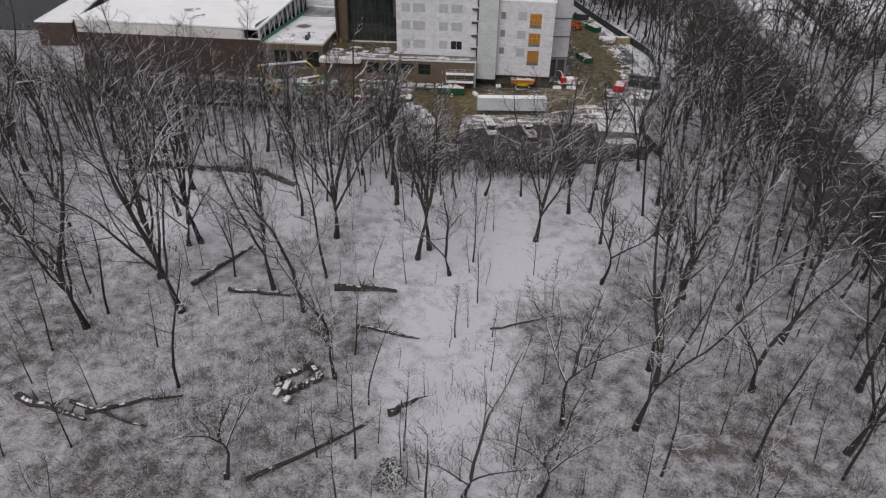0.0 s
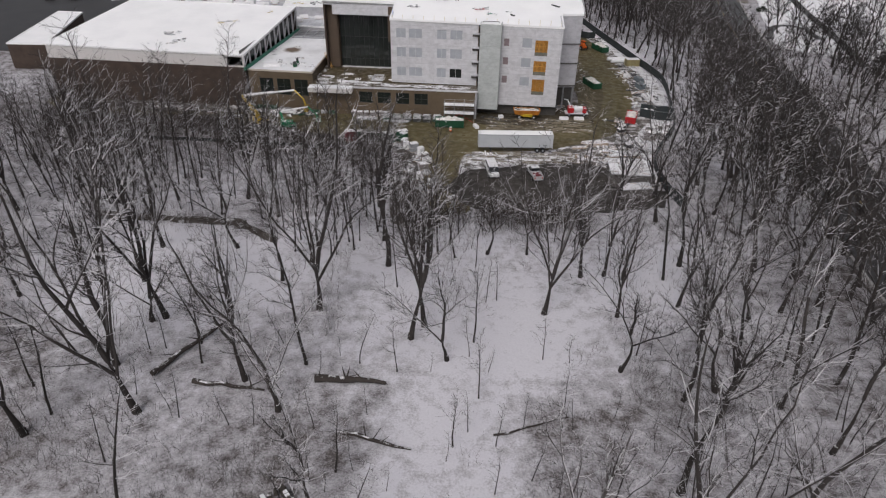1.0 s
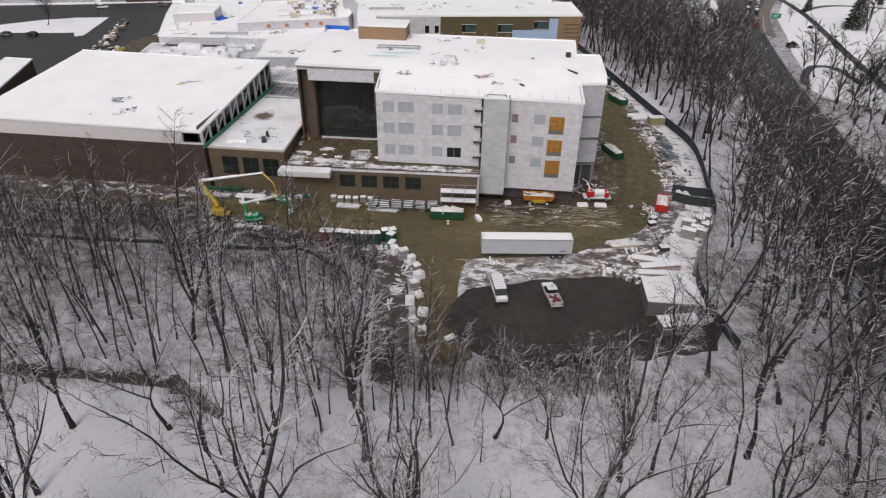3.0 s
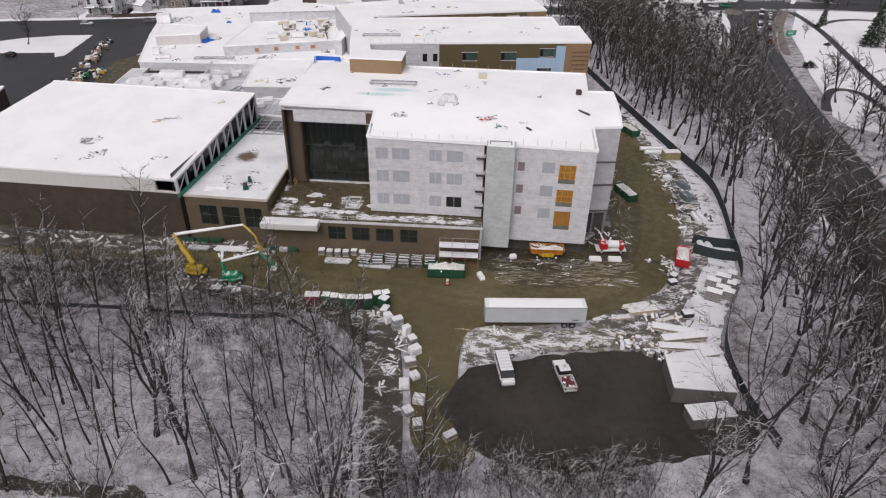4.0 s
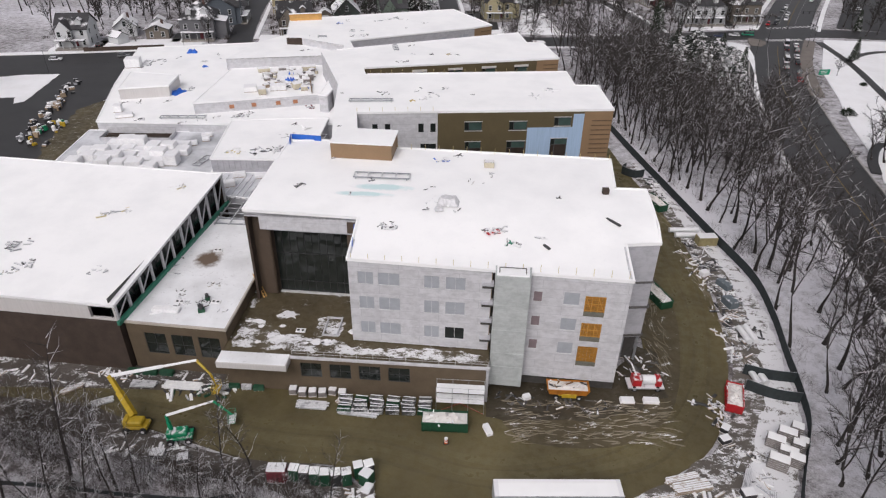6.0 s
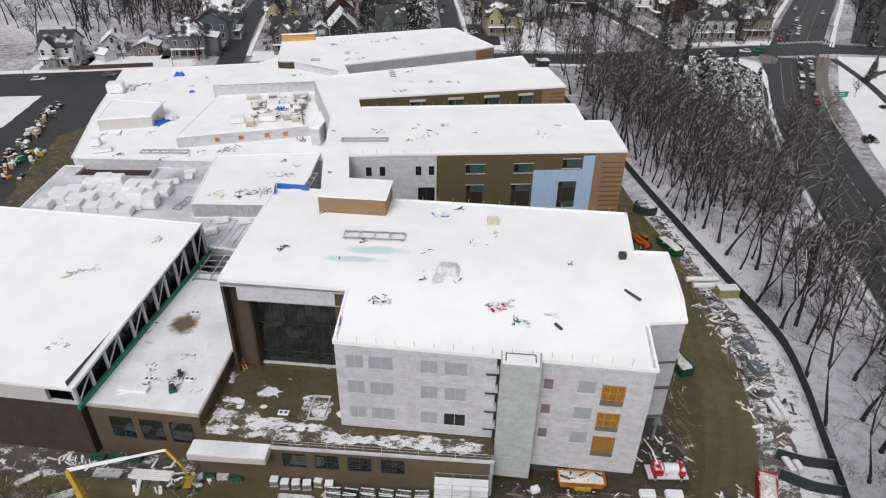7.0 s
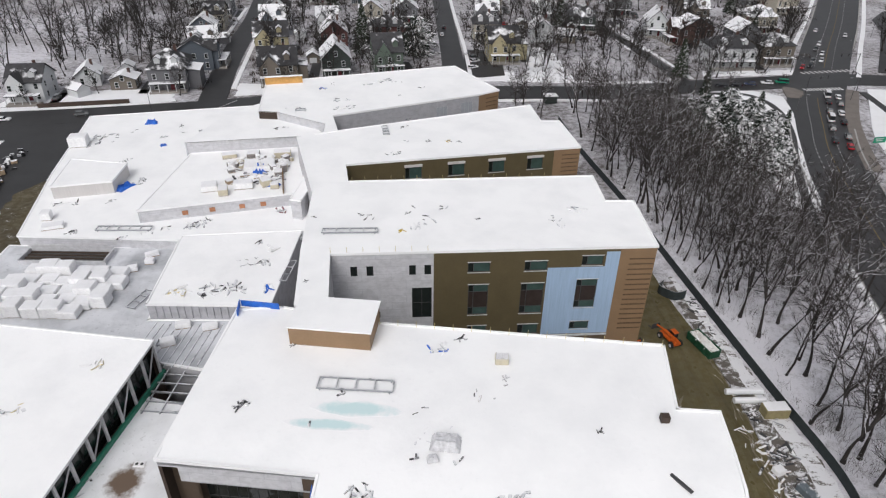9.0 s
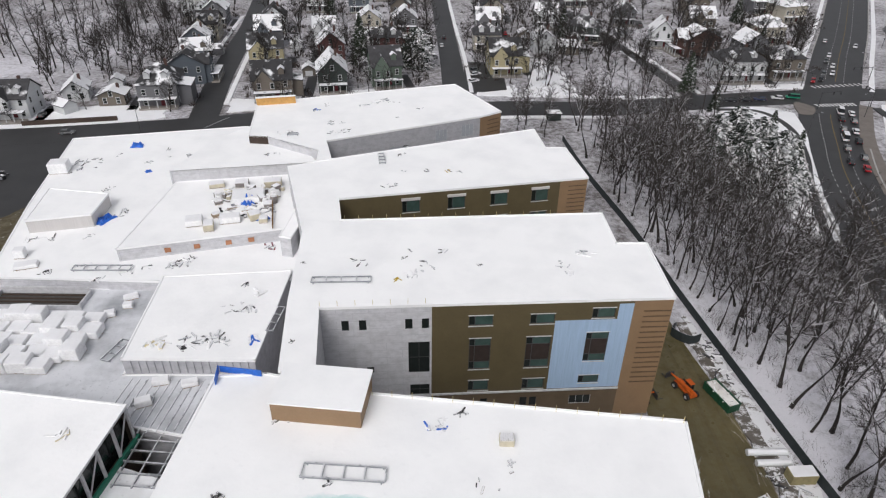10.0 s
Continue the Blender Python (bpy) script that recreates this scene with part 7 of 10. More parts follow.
def car_proto(paint_mat, label, L=4.6, W=1.8, H=1.45, box=False):
    """A car: body, glasshouse, roof, wheels with rims and lamps."""
    t = thing("car", (0, 0, -50), label, "car", "cars on the streets")
    s = Shape()
    s.box((0, 0, 0.62), (W, L, 0.62), bevel=0.14)
    if not box:
        s.box((0, L * 0.33, 0.86), (W * 0.94, L * 0.30, 0.2), bevel=0.08)
    part("body", s, paint_mat, t)
    s = Shape()
    k, z0, z1 = 0, 0.9, H - 0.06
    y0, y1, t0, t1 = (-L * 0.46, L * 0.24, -L * 0.36, L * 0.06) if not box else (-L * 0.47, L * 0.36, -L * 0.45, L * 0.22)
    hw, tw = W * 0.46, W * 0.38
    s.v = [(-hw, y0, z0), (hw, y0, z0), (hw, y1, z0), (-hw, y1, z0), (-tw, t0, z1), (tw, t0, z1), (tw, t1, z1), (-tw, t1, z1)]
    s.f = [(0, 1, 5, 4), (1, 2, 6, 5), (2, 3, 7, 6), (3, 0, 4, 7), (4, 5, 6, 7)]
    part("glazing", s, M_CARGLASS, t)
    s = Shape()
    s.box((0, (t0 + t1) / 2, z1 + 0.03), (tw * 2 + 0.06, t1 - t0 + 0.08, 0.08), bevel=0.03)
    part("roof", s, paint_mat, t)
    for sx in (-1, 1):
        for y in (-L * 0.3, L * 0.31):
            s = Shape()
            s.rod((sx * (W / 2 - 0.2), y, 0.33), (sx * (W / 2 + 0.01), y, 0.33), 0.33, n=12)
            wheel = part("wheel", s, M_RUBBER, t)
            s = Shape()
            s.rod((sx * (W / 2), y, 0.33), (sx * (W / 2 + 0.02), y, 0.33), 0.2, n=8)
            part("rim", s, M_STEEL, wheel)
        for y, m in ((L / 2, M_FRAME), (-L / 2, M_RED)):
            s = Shape()
            s.box((sx * W * 0.36, y, 0.72), (0.34, 0.06, 0.16))
            part("headlight" if y > 0 else "tail_light", s, m, t)
    return t


CARS = {"white": car_proto(material("white_car_paint", (0.70, 0.70, 0.72), 0.25, vary=0.04), "white car on the wet asphalt"), "black": car_proto(material("black_car_paint", (0.015, 0.015, 0.018), 0.25, vary=0.1), "black car on the wet asphalt"), "grey": car_proto(material("grey_car_paint", (0.13, 0.135, 0.14), 0.25, vary=0.05), "dark grey car on the wet asphalt", H=1.6), "red": car_proto(material("red_car_paint", (0.32, 0.015, 0.02), 0.25, vary=0.05), "red car on the wet asphalt"), "blue": car_proto(material("dark_blue_car_paint", (0.03, 0.04, 0.08), 0.25, vary=0.05), "dark blue car on the wet asphalt"),
        "van": car_proto(material("white_van_paint", (0.72, 0.72, 0.74), 0.3, vary=0.04), "white van in the queue of traffic", 5.6, 2.0, 2.4, True), "green": car_proto(material("green_pickup_paint", (0.0, 0.20, 0.11), 0.3, vary=0.05), "green car waiting at the crossing", 5.2, 1.9, 1.8, True)}


def at_road(x, y, z, rz, colour):
    copy_thing(CARS[colour], Matrix.Translation((x, y, z)) @ Matrix.Rotation(radians(rz), 4, "Z"))


for x, y, c in ((145.2, 376.1, "van"), (141.9, 368.4, "black"), (137.4, 358.4, "grey"), (134.0, 350.6, "van"), (130.0, 341.4, "grey"), (125.8, 331.0, "black"), (148.3, 374.0, "white"), (145.2, 366.4, "grey"), (140.6, 356.4, "white"), (137.0, 347.6, "black"), (131.6, 334.3, "grey"), (128.0, 325.8, "red")):
    at_road(x, y, 0.035, -20, c)
for x, y, rz, c in ((152.6, 413, 150, "red"), (157.0, 415.3, 150, "black"), (171.6, 435.0, 150, "white"), (166.0, 424.0, 150, "white"), (172.6, 443.2, 150, "grey"), (178.6, 452.6, 150, "white"), (161.6, 423, 150, "grey"), (108.5, 386.4, 80, "black"), (114.6, 387.2, 80, "black"), (120.6, 388.4, 80, "blue"), (128.1, 390.4, 80, "white"), (134.6, 391.6, 80, "green"), (-123.2, 343.2, -78, "grey"), (-94.6, 458, 8, "grey"), (-2.6, 459, 3, "white"), (11.1, 405, -60, "white"), (12.2, 414.5, -60, "white"), (12.0, 420, -60, "grey"), (-1.8, 474, 3, "black"), (200, 470, 150, "white"), (190, 480, -30, "white"), (-99.5, 486, 8, "black"), (206, 436, 60, "black"), (210, 443, 60, "grey"), (214, 450, 60, "white"), (-146.2, 337, -80, "white"), (-151, 290.4, 80, "black"), (-160, 289.4, 80, "grey")):
    at_road(x, y, 0.04, rz, c)
for k, h in enumerate(HOUSES[:37]):
    if k % 6 == 0:
        a = radians(h[2])
        q = h[3] * 0.65 + 3
        at_road(h[0] + math.cos(a) * q + math.sin(a) * 5, h[1] + math.sin(a) * q - math.cos(a) * 5, 0.03, h[2] + (180 if k % 4 else 0), ("black", "grey", "white", "blue", "red")[k % 5])
for t in CARS.values():
    for o in (*t.children_recursive, t):
        bpy.data.objects.remove(o)


# ---------------------------------------------------------------- fence
def fence(pts, group="site fence"):
    t = thing("site_fence", (pts[0][0], pts[0][1], 0), "dark fabric-covered site fence on steel posts", "fence", group)
    line = smooth_line(pts, 5)
    o = Vector(pts[0])
    for i in range(len(line) - 1):
        p, q = line[i] - o, line[i + 1] - o
        d = (q - p)
        ang = math.degrees(math.atan2(d.y, d.x))
        c = (p + q) / 2
        s = Shape()
        n = 6
        for k in range(n + 1):
            e = p.lerp(q, k / n)
            bulge = 0.03 * math.sin(k / n * math.pi)
            w = Vector((-d.y, d.x)).normalized()
            for z, off_ in ((0.02, bulge * 1.6), (1.1, bulge), (2.15, 0.0)):
                for th in (0.0, 0.04):
                    e2 = e + w * (off_ + th)
                    s.v.append((e2.x, e2.y, z))
        for k in range(n):
            a, b = 6 * k, 6 * k + 6
            for j in (0, 2):
                s.f += [(a + j, b + j, b + j + 2, a + j + 2), (a + j + 1, a + j + 3, b + j + 3, b + j + 1)]
            s.f.append((a + 4, b + 4, b + 5, a + 5))
        part("fabric_panel", s, M_FABRIC, t)
        s = Shape()
        w = Vector((-d.y, d.x)).normalized() * 0.12
        s.rod((p.x + w.x, p.y + w.y, -0.1), (p.x + w.x, p.y + w.y, 2.15), 0.04, n=6)
        part("post", s, M_STEEL, t)
    s = Shape()
    for i in range(len(line) - 1):
        p, q = line[i] - o, line[i + 1] - o
        s.rod((p.x, p.y, 2.14), (q.x, q.y, 2.14), 0.03, n=5)
    part("top_rail", s, M_STEEL, t)


fence([(38.5, 345), (41.7, 318), (47.6, 285), (51.2, 258), (54.9, 233), (57.8, 214), (60.3, 198), (59.2, 186), (57.1, 175.7), (55.1, 165.5), (53.2, 159.2), (47.6, 149), (43.6, 140), (42.5, 130), (43.5, 121)])
fence([(48.5, 171.5), (52, 170.2), (56, 169.6)], "cross fences")
fence([(47.5, 168), (51, 166), (54.8, 165.2)], "cross fences")
fence([(47.2, 247.5), (45.8, 245.5), (48.5, 243), (51, 243.8)], "cross fences")


def silt_fence(pts):
    t = thing("silt_fence", (pts[0][0], pts[0][1], 0), "low black silt fence along the edge of the woods", "fence")
    o = Vector(pts[0])
    line = smooth_line(pts, 6)
    for p, q in zip(line, line[1:]):
        a, b = p - o, q - o
        d = b - a
        s = Shape()
        s.box(((a.x + b.x) / 2, (a.y + b.y) / 2, 0.35), (d.length + 0.05, 0.06, 0.8), math.degrees(math.atan2(d.y, d.x)), bevel=0.01)
        part("fabric_panel", s, M_FABRIC, t)


silt_fence([(-78, 150), (-62.7, 148.7), (-51.4, 148.1), (-38.5, 146.8), (-29.4, 146.3), (-24.8, 146.6), (-17.9, 141), (-13.2, 135.8), (-10.5, 132)])


# ---------------------------------------------------------------- wheel ruts
def ruts():
    """Curved ridges of churned snow and mud left by wheels."""
    s = Shape()
    r = random.Random(12)

    def streak(pts, w, z):
        k = len(s.v)
        for i, (x, y) in enumerate(pts):
            a, b = pts[max(i - 1, 0)], pts[min(i + 1, len(pts) - 1)]
            d = Vector((b[0] - a[0], b[1] - a[1])).normalized()
            e = w * (1 if 0 < i < len(pts) - 1 else 0.15) * r.uniform(0.5, 1.2)
            s.v += [(x - d.y * e, y + d.x * e, 0.03), (x, y, z), (x + d.y * e, y - d.x * e, 0.03)]
        for i in range(len(pts) - 1):
            a, b = k + 3 * i, k + 3 * i + 3
            s.f += [(a, a + 1, b + 1, b), (a + 1, a + 2, b + 2, b + 1)]
    def wavy(x, y, a, n, step, w, z):
        pts = []
        for i in range(n):
            a += r.gauss(0, 0.11)
            pts.append((x, y))
            x, y = x + math.cos(a) * step, y + math.sin(a) * step
        if not any(p[0] < 33.8 and p[1] > 165.0 for p in pts):
            streak(pts, w, z)
    for _ in range(240):
        x, y = r.uniform(9.5, 33), r.uniform(156.6, 165)
        wavy(x, y, r.gauss(0.08, 0.16), r.randint(3, 7), 0.5, r.uniform(0.06, 0.20), r.uniform(0.09, 0.15))
    for _ in range(300):
        x, y = r.uniform(35, 41.5), r.uniform(170, 214)
        if x < 38.5 + (y - 170) * 0.06:
            wavy(x, y, 1.35 + (0.5 if y < 182 else 0) + r.gauss(0, 0.14), r.randint(3, 8), 0.5, r.uniform(0.06, 0.18), r.uniform(0.09, 0.16))
    for _ in range(60):
        y = r.uniform(168, 232)
        x = 50.2 + 0.9 * math.sin((y - 170) * 0.045) + r.gauss(-0.6, 0.5)
        wavy(x, y, 1.57, r.randint(5, 9), 0.6, r.uniform(0.06, 0.14), 0.1)
    for _ in range(110):
        x, y = r.uniform(2.5, 27), r.uniform(139.4, 145.2)
        if x < 6 and r.random() < 0.6:
            streak([(x - 0.1 * i, y - 0.6 * i) for i in range(r.randint(4, 8))], r.uniform(0.08, 0.18), 0.16)
        else:
            streak([(x + 0.7 * i, y + r.uniform(-0.05, 0.05) - 0.02 * i * i) for i in range(r.randint(3, 6))], r.uniform(0.08, 0.2), 0.16)
    tagged(new("wheel_ruts", s.mesh("wheel_ruts", M_CHURN)), "curved ridges of snowy slush left by wheels", "wheel ruts", kind="stuff")


ruts()
M_TRACK = mud_material("smooth_wheel_track", (0.098, 0.081, 0.037), (0.160, 0.134, 0.066), 0.6)
M_TRACKDARK = mud_material("dark_wheel_track", (0.076, 0.062, 0.028), (0.122, 0.101, 0.046), 0.55)
LANE = [(44.4, 246), (45.4, 232), (46.2, 214), (46.2, 200), (45.0, 186), (41.6, 173), (36.4, 163.5), (29, 156.6), (18, 152.6), (6, 151.8), (-8, 156.2), (-22, 157.6), (-36, 161), (-52, 164.6)]
for k_, (o_, w_, m_) in enumerate(((-1.8, 0.9, M_TRACK), (-0.4, 0.35, M_TRACKDARK), (0.8, 1.1, M_TRACK), (2.6, 0.4, M_TRACKDARK))):
    pts = []
    for i in range(len(LANE)):
        d = (Vector(LANE[min(i + 1, len(LANE) - 1)]) - Vector(LANE[max(i - 1, 0)])).normalized()
        pts.append(Vector(LANE[i]) + Vector((-d.y, d.x)) * (o_ + 1.1 * noise.noise(Vector((i * 0.8, k_ * 3.1, 0)))))
    solid("wheel_track", strip(pts, lambda t, w=w_, k=k_: w * (0.55 + 0.45 * noise.noise(Vector((t * 14, k, 5)))), 0.026 + 0.003 * k_), m_, "smooth wheel track through the wet mud", "wheel track")


# ---------------------------------------------------------------- vehicles and machines on the yard
def wheel(parent, x, y, r, w, axis="x", rim=None):
    s = Shape()
    a = Vector((w / 2, 0, 0)) if axis == "x" else Vector((0, w / 2, 0))
    c = Vector((x, y, r))
    s.rod(c - a * 0.8, c + a * 0.8, r, n=14)
    s.rod(c - a, c + a, r * 0.86, n=14)
    wh = part("wheel", s, M_RUBBER, parent)
    s = Shape()
    s.rod(c - a * 1.06, c + a * 1.06, r * 0.5, n=10)
    part("rim", s, rim or M_STEEL, wh)


def trailer():
    t = thing("box_trailer", Matrix.Translation((15.2, 146.15, 0)) @ Matrix.Rotation(radians(0.9), 4, "Z"), "long white box trailer with snow on its roof", "trailer")
    L, W = 15.9, 2.6
    s = Shape()
    s.box((0, 0, 2.58), (L, W, 2.85), bevel=0.05)
    body = part("body", s, M_TRAILER, t)
    for k in range(26):
        s = Shape()
        s.box((-L / 2 + 0.3 + k * (L - 0.6) / 25, -W / 2 - 0.012, 2.6), (0.05, 0.015, 2.6))
        part("side_rib", s, M_TRAILER, body)
    for z in (1.2, 3.98):
        s = Shape()
        s.box((0, -W / 2 - 0.02, z), (L, 0.05, 0.14))
        part("side_rail", s, M_STEEL, body)
    s = Shape()
    for k in range(14):
        u = -L / 2 + 0.6 + k * (L - 1.2) / 13
        s.v += [(u, -W / 2 + 0.05, 4.0), (u, -W / 4, 4.07 + 0.03 * noise.noise(Vector((u, 0, 0)))), (u, W / 4, 4.09 + 0.03 * noise.noise(Vector((u, 4, 0)))), (u, W / 2 - 0.05, 4.0)]
    s.f = [(4 * k + j, 4 * k + 4 + j, 4 * k + 5 + j, 4 * k + j + 1) for k in range(13) for j in range(3)]
    part("snow_cover", s, M_ROOF, body)
    s = Shape()
    s.box((0, 0.7, 1.05), (L - 1, 0.15, 0.3))
    s.box((0, -0.7, 1.05), (L - 1, 0.15, 0.3))
    part("underframe", s, M_DARKSTEEL, t)
    for x in (4.7, 5.9):
        for y in (-1.05, 1.05):
            wheel(t, x, y, 0.5, 0.5, "y")
    for y in (-0.8, 0.8):
        s = Shape()
        s.box((-5.2, y, 0.55), (0.16, 0.16, 1.1))
        s.box((-5.2, y, 0.05), (0.4, 0.4, 0.1))
        part("landing_leg", s, M_DARKSTEEL, t)
    s = Shape()
    s.box((6.3, -W / 2 - 0.03, 1.65), (0.9, 0.02, 0.14))
    part("lettering_bar", s, M_DARKSTEEL, body)
    s = Shape()
    s.box((8.0, 0, 0.85), (0.12, 2.3, 0.14))
    s.box((7.95, 0, 1.2), (0.1, 0.2, 0.7))
    part("bumper", s, M_STEEL, t)


trailer()


def van(x, y, rz):
    """A long white passenger van; its nose points along -y."""
    t = thing("van", Matrix.Translation((x, y, 0.06)) @ Matrix.Rotation(radians(rz), 4, "Z"), "long white passenger van parked on the wet lot", "van")
    s = Shape()
    s.box((0, 0.55, 0.95), (2.0, 4.9, 1.1), bevel=0.12)
    s.box((0, -2.25, 0.88), (1.92, 1.1, 0.85), bevel=0.16)
    body = part("body", s, M_WHITE, t)
    s = Shape()
    hw, tw = 0.96, 0.86
    s.v = [(-hw, -2.05, 1.3), (hw, -2.05, 1.3), (hw, 2.9, 1.45), (-hw, 2.9, 1.45), (-tw, -1.25, 2.05), (tw, -1.25, 2.05), (tw, 2.8, 2.1), (-tw, 2.8, 2.1)]
    s.f = [(0, 1, 5, 4), (1, 2, 6, 5), (2, 3, 7, 6), (3, 0, 4, 7), (4, 5, 6, 7)]
    part("glazing", s, M_CARGLASS, t)
    s = Shape()
    s.box((0, 0.8, 2.13), (1.84, 4.3, 0.16), bevel=0.07)
    part("roof", s, M_WHITE, t)
    for k in range(6):
        s = Shape()
        s.box((0, -0.8 + k * 0.65, 2.22), (1.5, 0.1, 0.03))
        part("roof_rib", s, M_WHITESIDING, body)
    for px in (-0.93, 0.93):
        for py in (-1.9, 1.8):
            wheel(t, px, py, 0.38, 0.28)
        s = Shape()
        s.box((px * 0.72, -2.82, 0.95), (0.34, 0.06, 0.24))
        part("headlight", s, M_FRAME, t)
        s = Shape()
        s.box((px * 1.17, -1.5, 1.4), (0.16, 0.1, 0.26))
        part("mirror", s, M_DARKSTEEL, t)
    s = Shape()
    s.box((0, -2.84, 0.55), (1.9, 0.12, 0.2), bevel=0.03)
    part("bumper", s, M_DARKSTEEL, t)


van(9.7, 134.0, 7)


def pickup(x, y, rz):
    """A pickup with its nose along +y and an open bed."""
    t = thing("pickup_truck", Matrix.Translation((x, y, 0.06)) @ Matrix.Rotation(radians(rz), 4, "Z"), "pale pickup truck with reddish load in its open bed", "pickup truck")
    pm = material("dusty_pale_paint", (0.42, 0.42, 0.42), 0.4, vary=0.15, snow=0.5)
    s = Shape()
    s.box((0, 2.1, 0.85), (1.95, 1.5, 0.6), bevel=0.12)
    s.box((0, 0.55, 0.8), (1.98, 2.2, 0.75), bevel=0.1)
    part("body", s, pm, t)
    s = Shape()
    hw, tw = 0.93, 0.76
    s.v = [(-hw, -0.5, 1.15), (hw, -0.5, 1.15), (hw, 1.6, 1.15), (-hw, 1.6, 1.15), (-tw, -0.4, 1.85), (tw, -0.4, 1.85), (tw, 0.9, 1.85), (-tw, 0.9, 1.85)]
    s.f = [(0, 1, 5, 4), (1, 2, 6, 5), (2, 3, 7, 6), (3, 0, 4, 7), (4, 5, 6, 7)]
    part("glazing", s, M_CARGLASS, t)
    s = Shape()
    s.box((0, 0.25, 1.88), (1.6, 1.4, 0.09), bevel=0.04)
    part("roof", s, pm, t)
    bed = Shape()
    bed.box((0, -1.75, 0.62), (1.9, 2.5, 0.12))
    for sx in (-0.94, 0.94):
        bed.box((sx, -1.75, 0.95), (0.09, 2.5, 0.6), bevel=0.02)
    bed.box((0, -2.98, 0.95), (1.9, 0.09, 0.6), bevel=0.02)
    bed.box((0, -0.55, 0.95), (1.9, 0.08, 0.6))
    b = part("cargo_bed", bed, pm, t)
    r = random.Random(2)
    for k in range(9):
        s = Shape()
        s.box((r.uniform(-0.6, 0.6), r.uniform(-2.6, -0.9), 0.85), (r.uniform(0.3, 0.7), r.uniform(0.3, 0.7), r.uniform(0.25, 0.5)), r.uniform(0, 90), r.uniform(-15, 15), 0.03)
        part("load_box", s, M_MAROON if k % 3 else M_BLOCK, b)
    for px in (-0.9, 0.9):
        for py in (-1.85, 1.95):
            wheel(t, px, py, 0.42, 0.3)
        s = Shape()
        s.box((px * 0.8, -3.04, 0.95), (0.18, 0.06, 0.34))
        part("tail_light", s, M_RED, t)
    s = Shape()
    s.box((0, -3.1, 0.55), (1.9, 0.14, 0.2), bevel=0.03)
    part("bumper", s, M_STEEL, t)


pickup(18.1, 133.4, 8.6)


def rubble(parent, name, n, box, size, z, mats, seed, flat=False):
    """Loose pieces lying about, each one a part."""
    r = random.Random(seed)
    for k in range(n):
        s = Shape()
        a, b, c = (r.uniform(*size) for _ in range(3))
        if flat:
            a, b, c = a * 2.3, b * 0.48, c * 0.3
        s.box((r.uniform(box[0], box[1]), r.uniform(box[2], box[3]), z + c / 2), (a, b, c), r.uniform(0, 180), r.uniform(-14, 14), min(0.05, c / 4))
        part(name, s, r.choice(mats), parent)


def dumpster(x, y, rz, L, W, H, mat, colour, seed):
    t = thing("dumpster", Matrix.Translation((x, y, 0)) @ Matrix.Rotation(radians(rz), 4, "Z"), f"{colour} open-top dumpster heaped with snowy debris", "dumpster", "dumpsters")
    s = Shape()
    s.box((0, 0, 0.2), (L, W, 0.2))
    for sy in (-1, 1):
        s.box((0, sy * (W / 2 - 0.04), H / 2 + 0.1), (L, 0.08, H), bevel=0.02)
    for sx in (-1, 1):
        s.box((sx * (L / 2 - 0.04), 0, H / 2 + 0.1), (0.08, W - 0.16, H))
    body = part("body", s, mat, t)
    for k in range(7):
        for sy in (-1, 1):
            s = Shape()
            s.box((-L / 2 + 0.3 + k * (L - 0.6) / 6, sy * (W / 2 + 0.05), H / 2 + 0.1), (0.12, 0.1, H))
            part("rib", s, mat, body)
    for sy in (-1, 1):
        s = Shape()
        s.box((0, sy * W / 2, H + 0.12), (L + 0.1, 0.16, 0.12))
        part("rim", s, mat, body)
    s = Shape()
    r = random.Random(seed)
    nx, ny = 14, 6
    for i in range(nx + 1):
        for j in range(ny + 1):
            e = min(1, 3 * min(i / nx, 1 - i / nx, j / ny, 1 - j / ny))
            s.v.append(((i / nx - 0.5) * (L - 0.2), (j / ny - 0.5) * (W - 0.2), H - 0.1 + 0.85 * e * r.uniform(0.35, 1.1)))
    s.f = [(i * (ny + 1) + j, (i + 1) * (ny + 1) + j, (i + 1) * (ny + 1) + j + 1, i * (ny + 1) + j + 1) for i in range(nx) for j in range(ny)]
    part("snow_mound", s, M_HEAP, t, "snow-streaked heap of debris")
    rubble(t, "debris", 14, (-L / 2 + 0.4, L / 2 - 0.4, -W / 2 + 0.3, W / 2 - 0.3), (0.2, 0.8), H, [M_LUMBER, M_BLOCK, M_SHEET], seed, True)


dumpster(1.2, 159.6, -2, 6.6, 2.5, 1.6, M_GREEN, "dark green", 1)
dumpster(40.2, 191.3, 108, 6.4, 2.4, 1.5, M_GREEN, "dark green", 2)
dumpster(49.6, 228.2, 110, 6.6, 2.4, 1.6, M_GREEN, "dark green", 3)
dumpster(44.8, 165.4, 71, 5.2, 2.3, 1.5, M_RED, "red", 4)


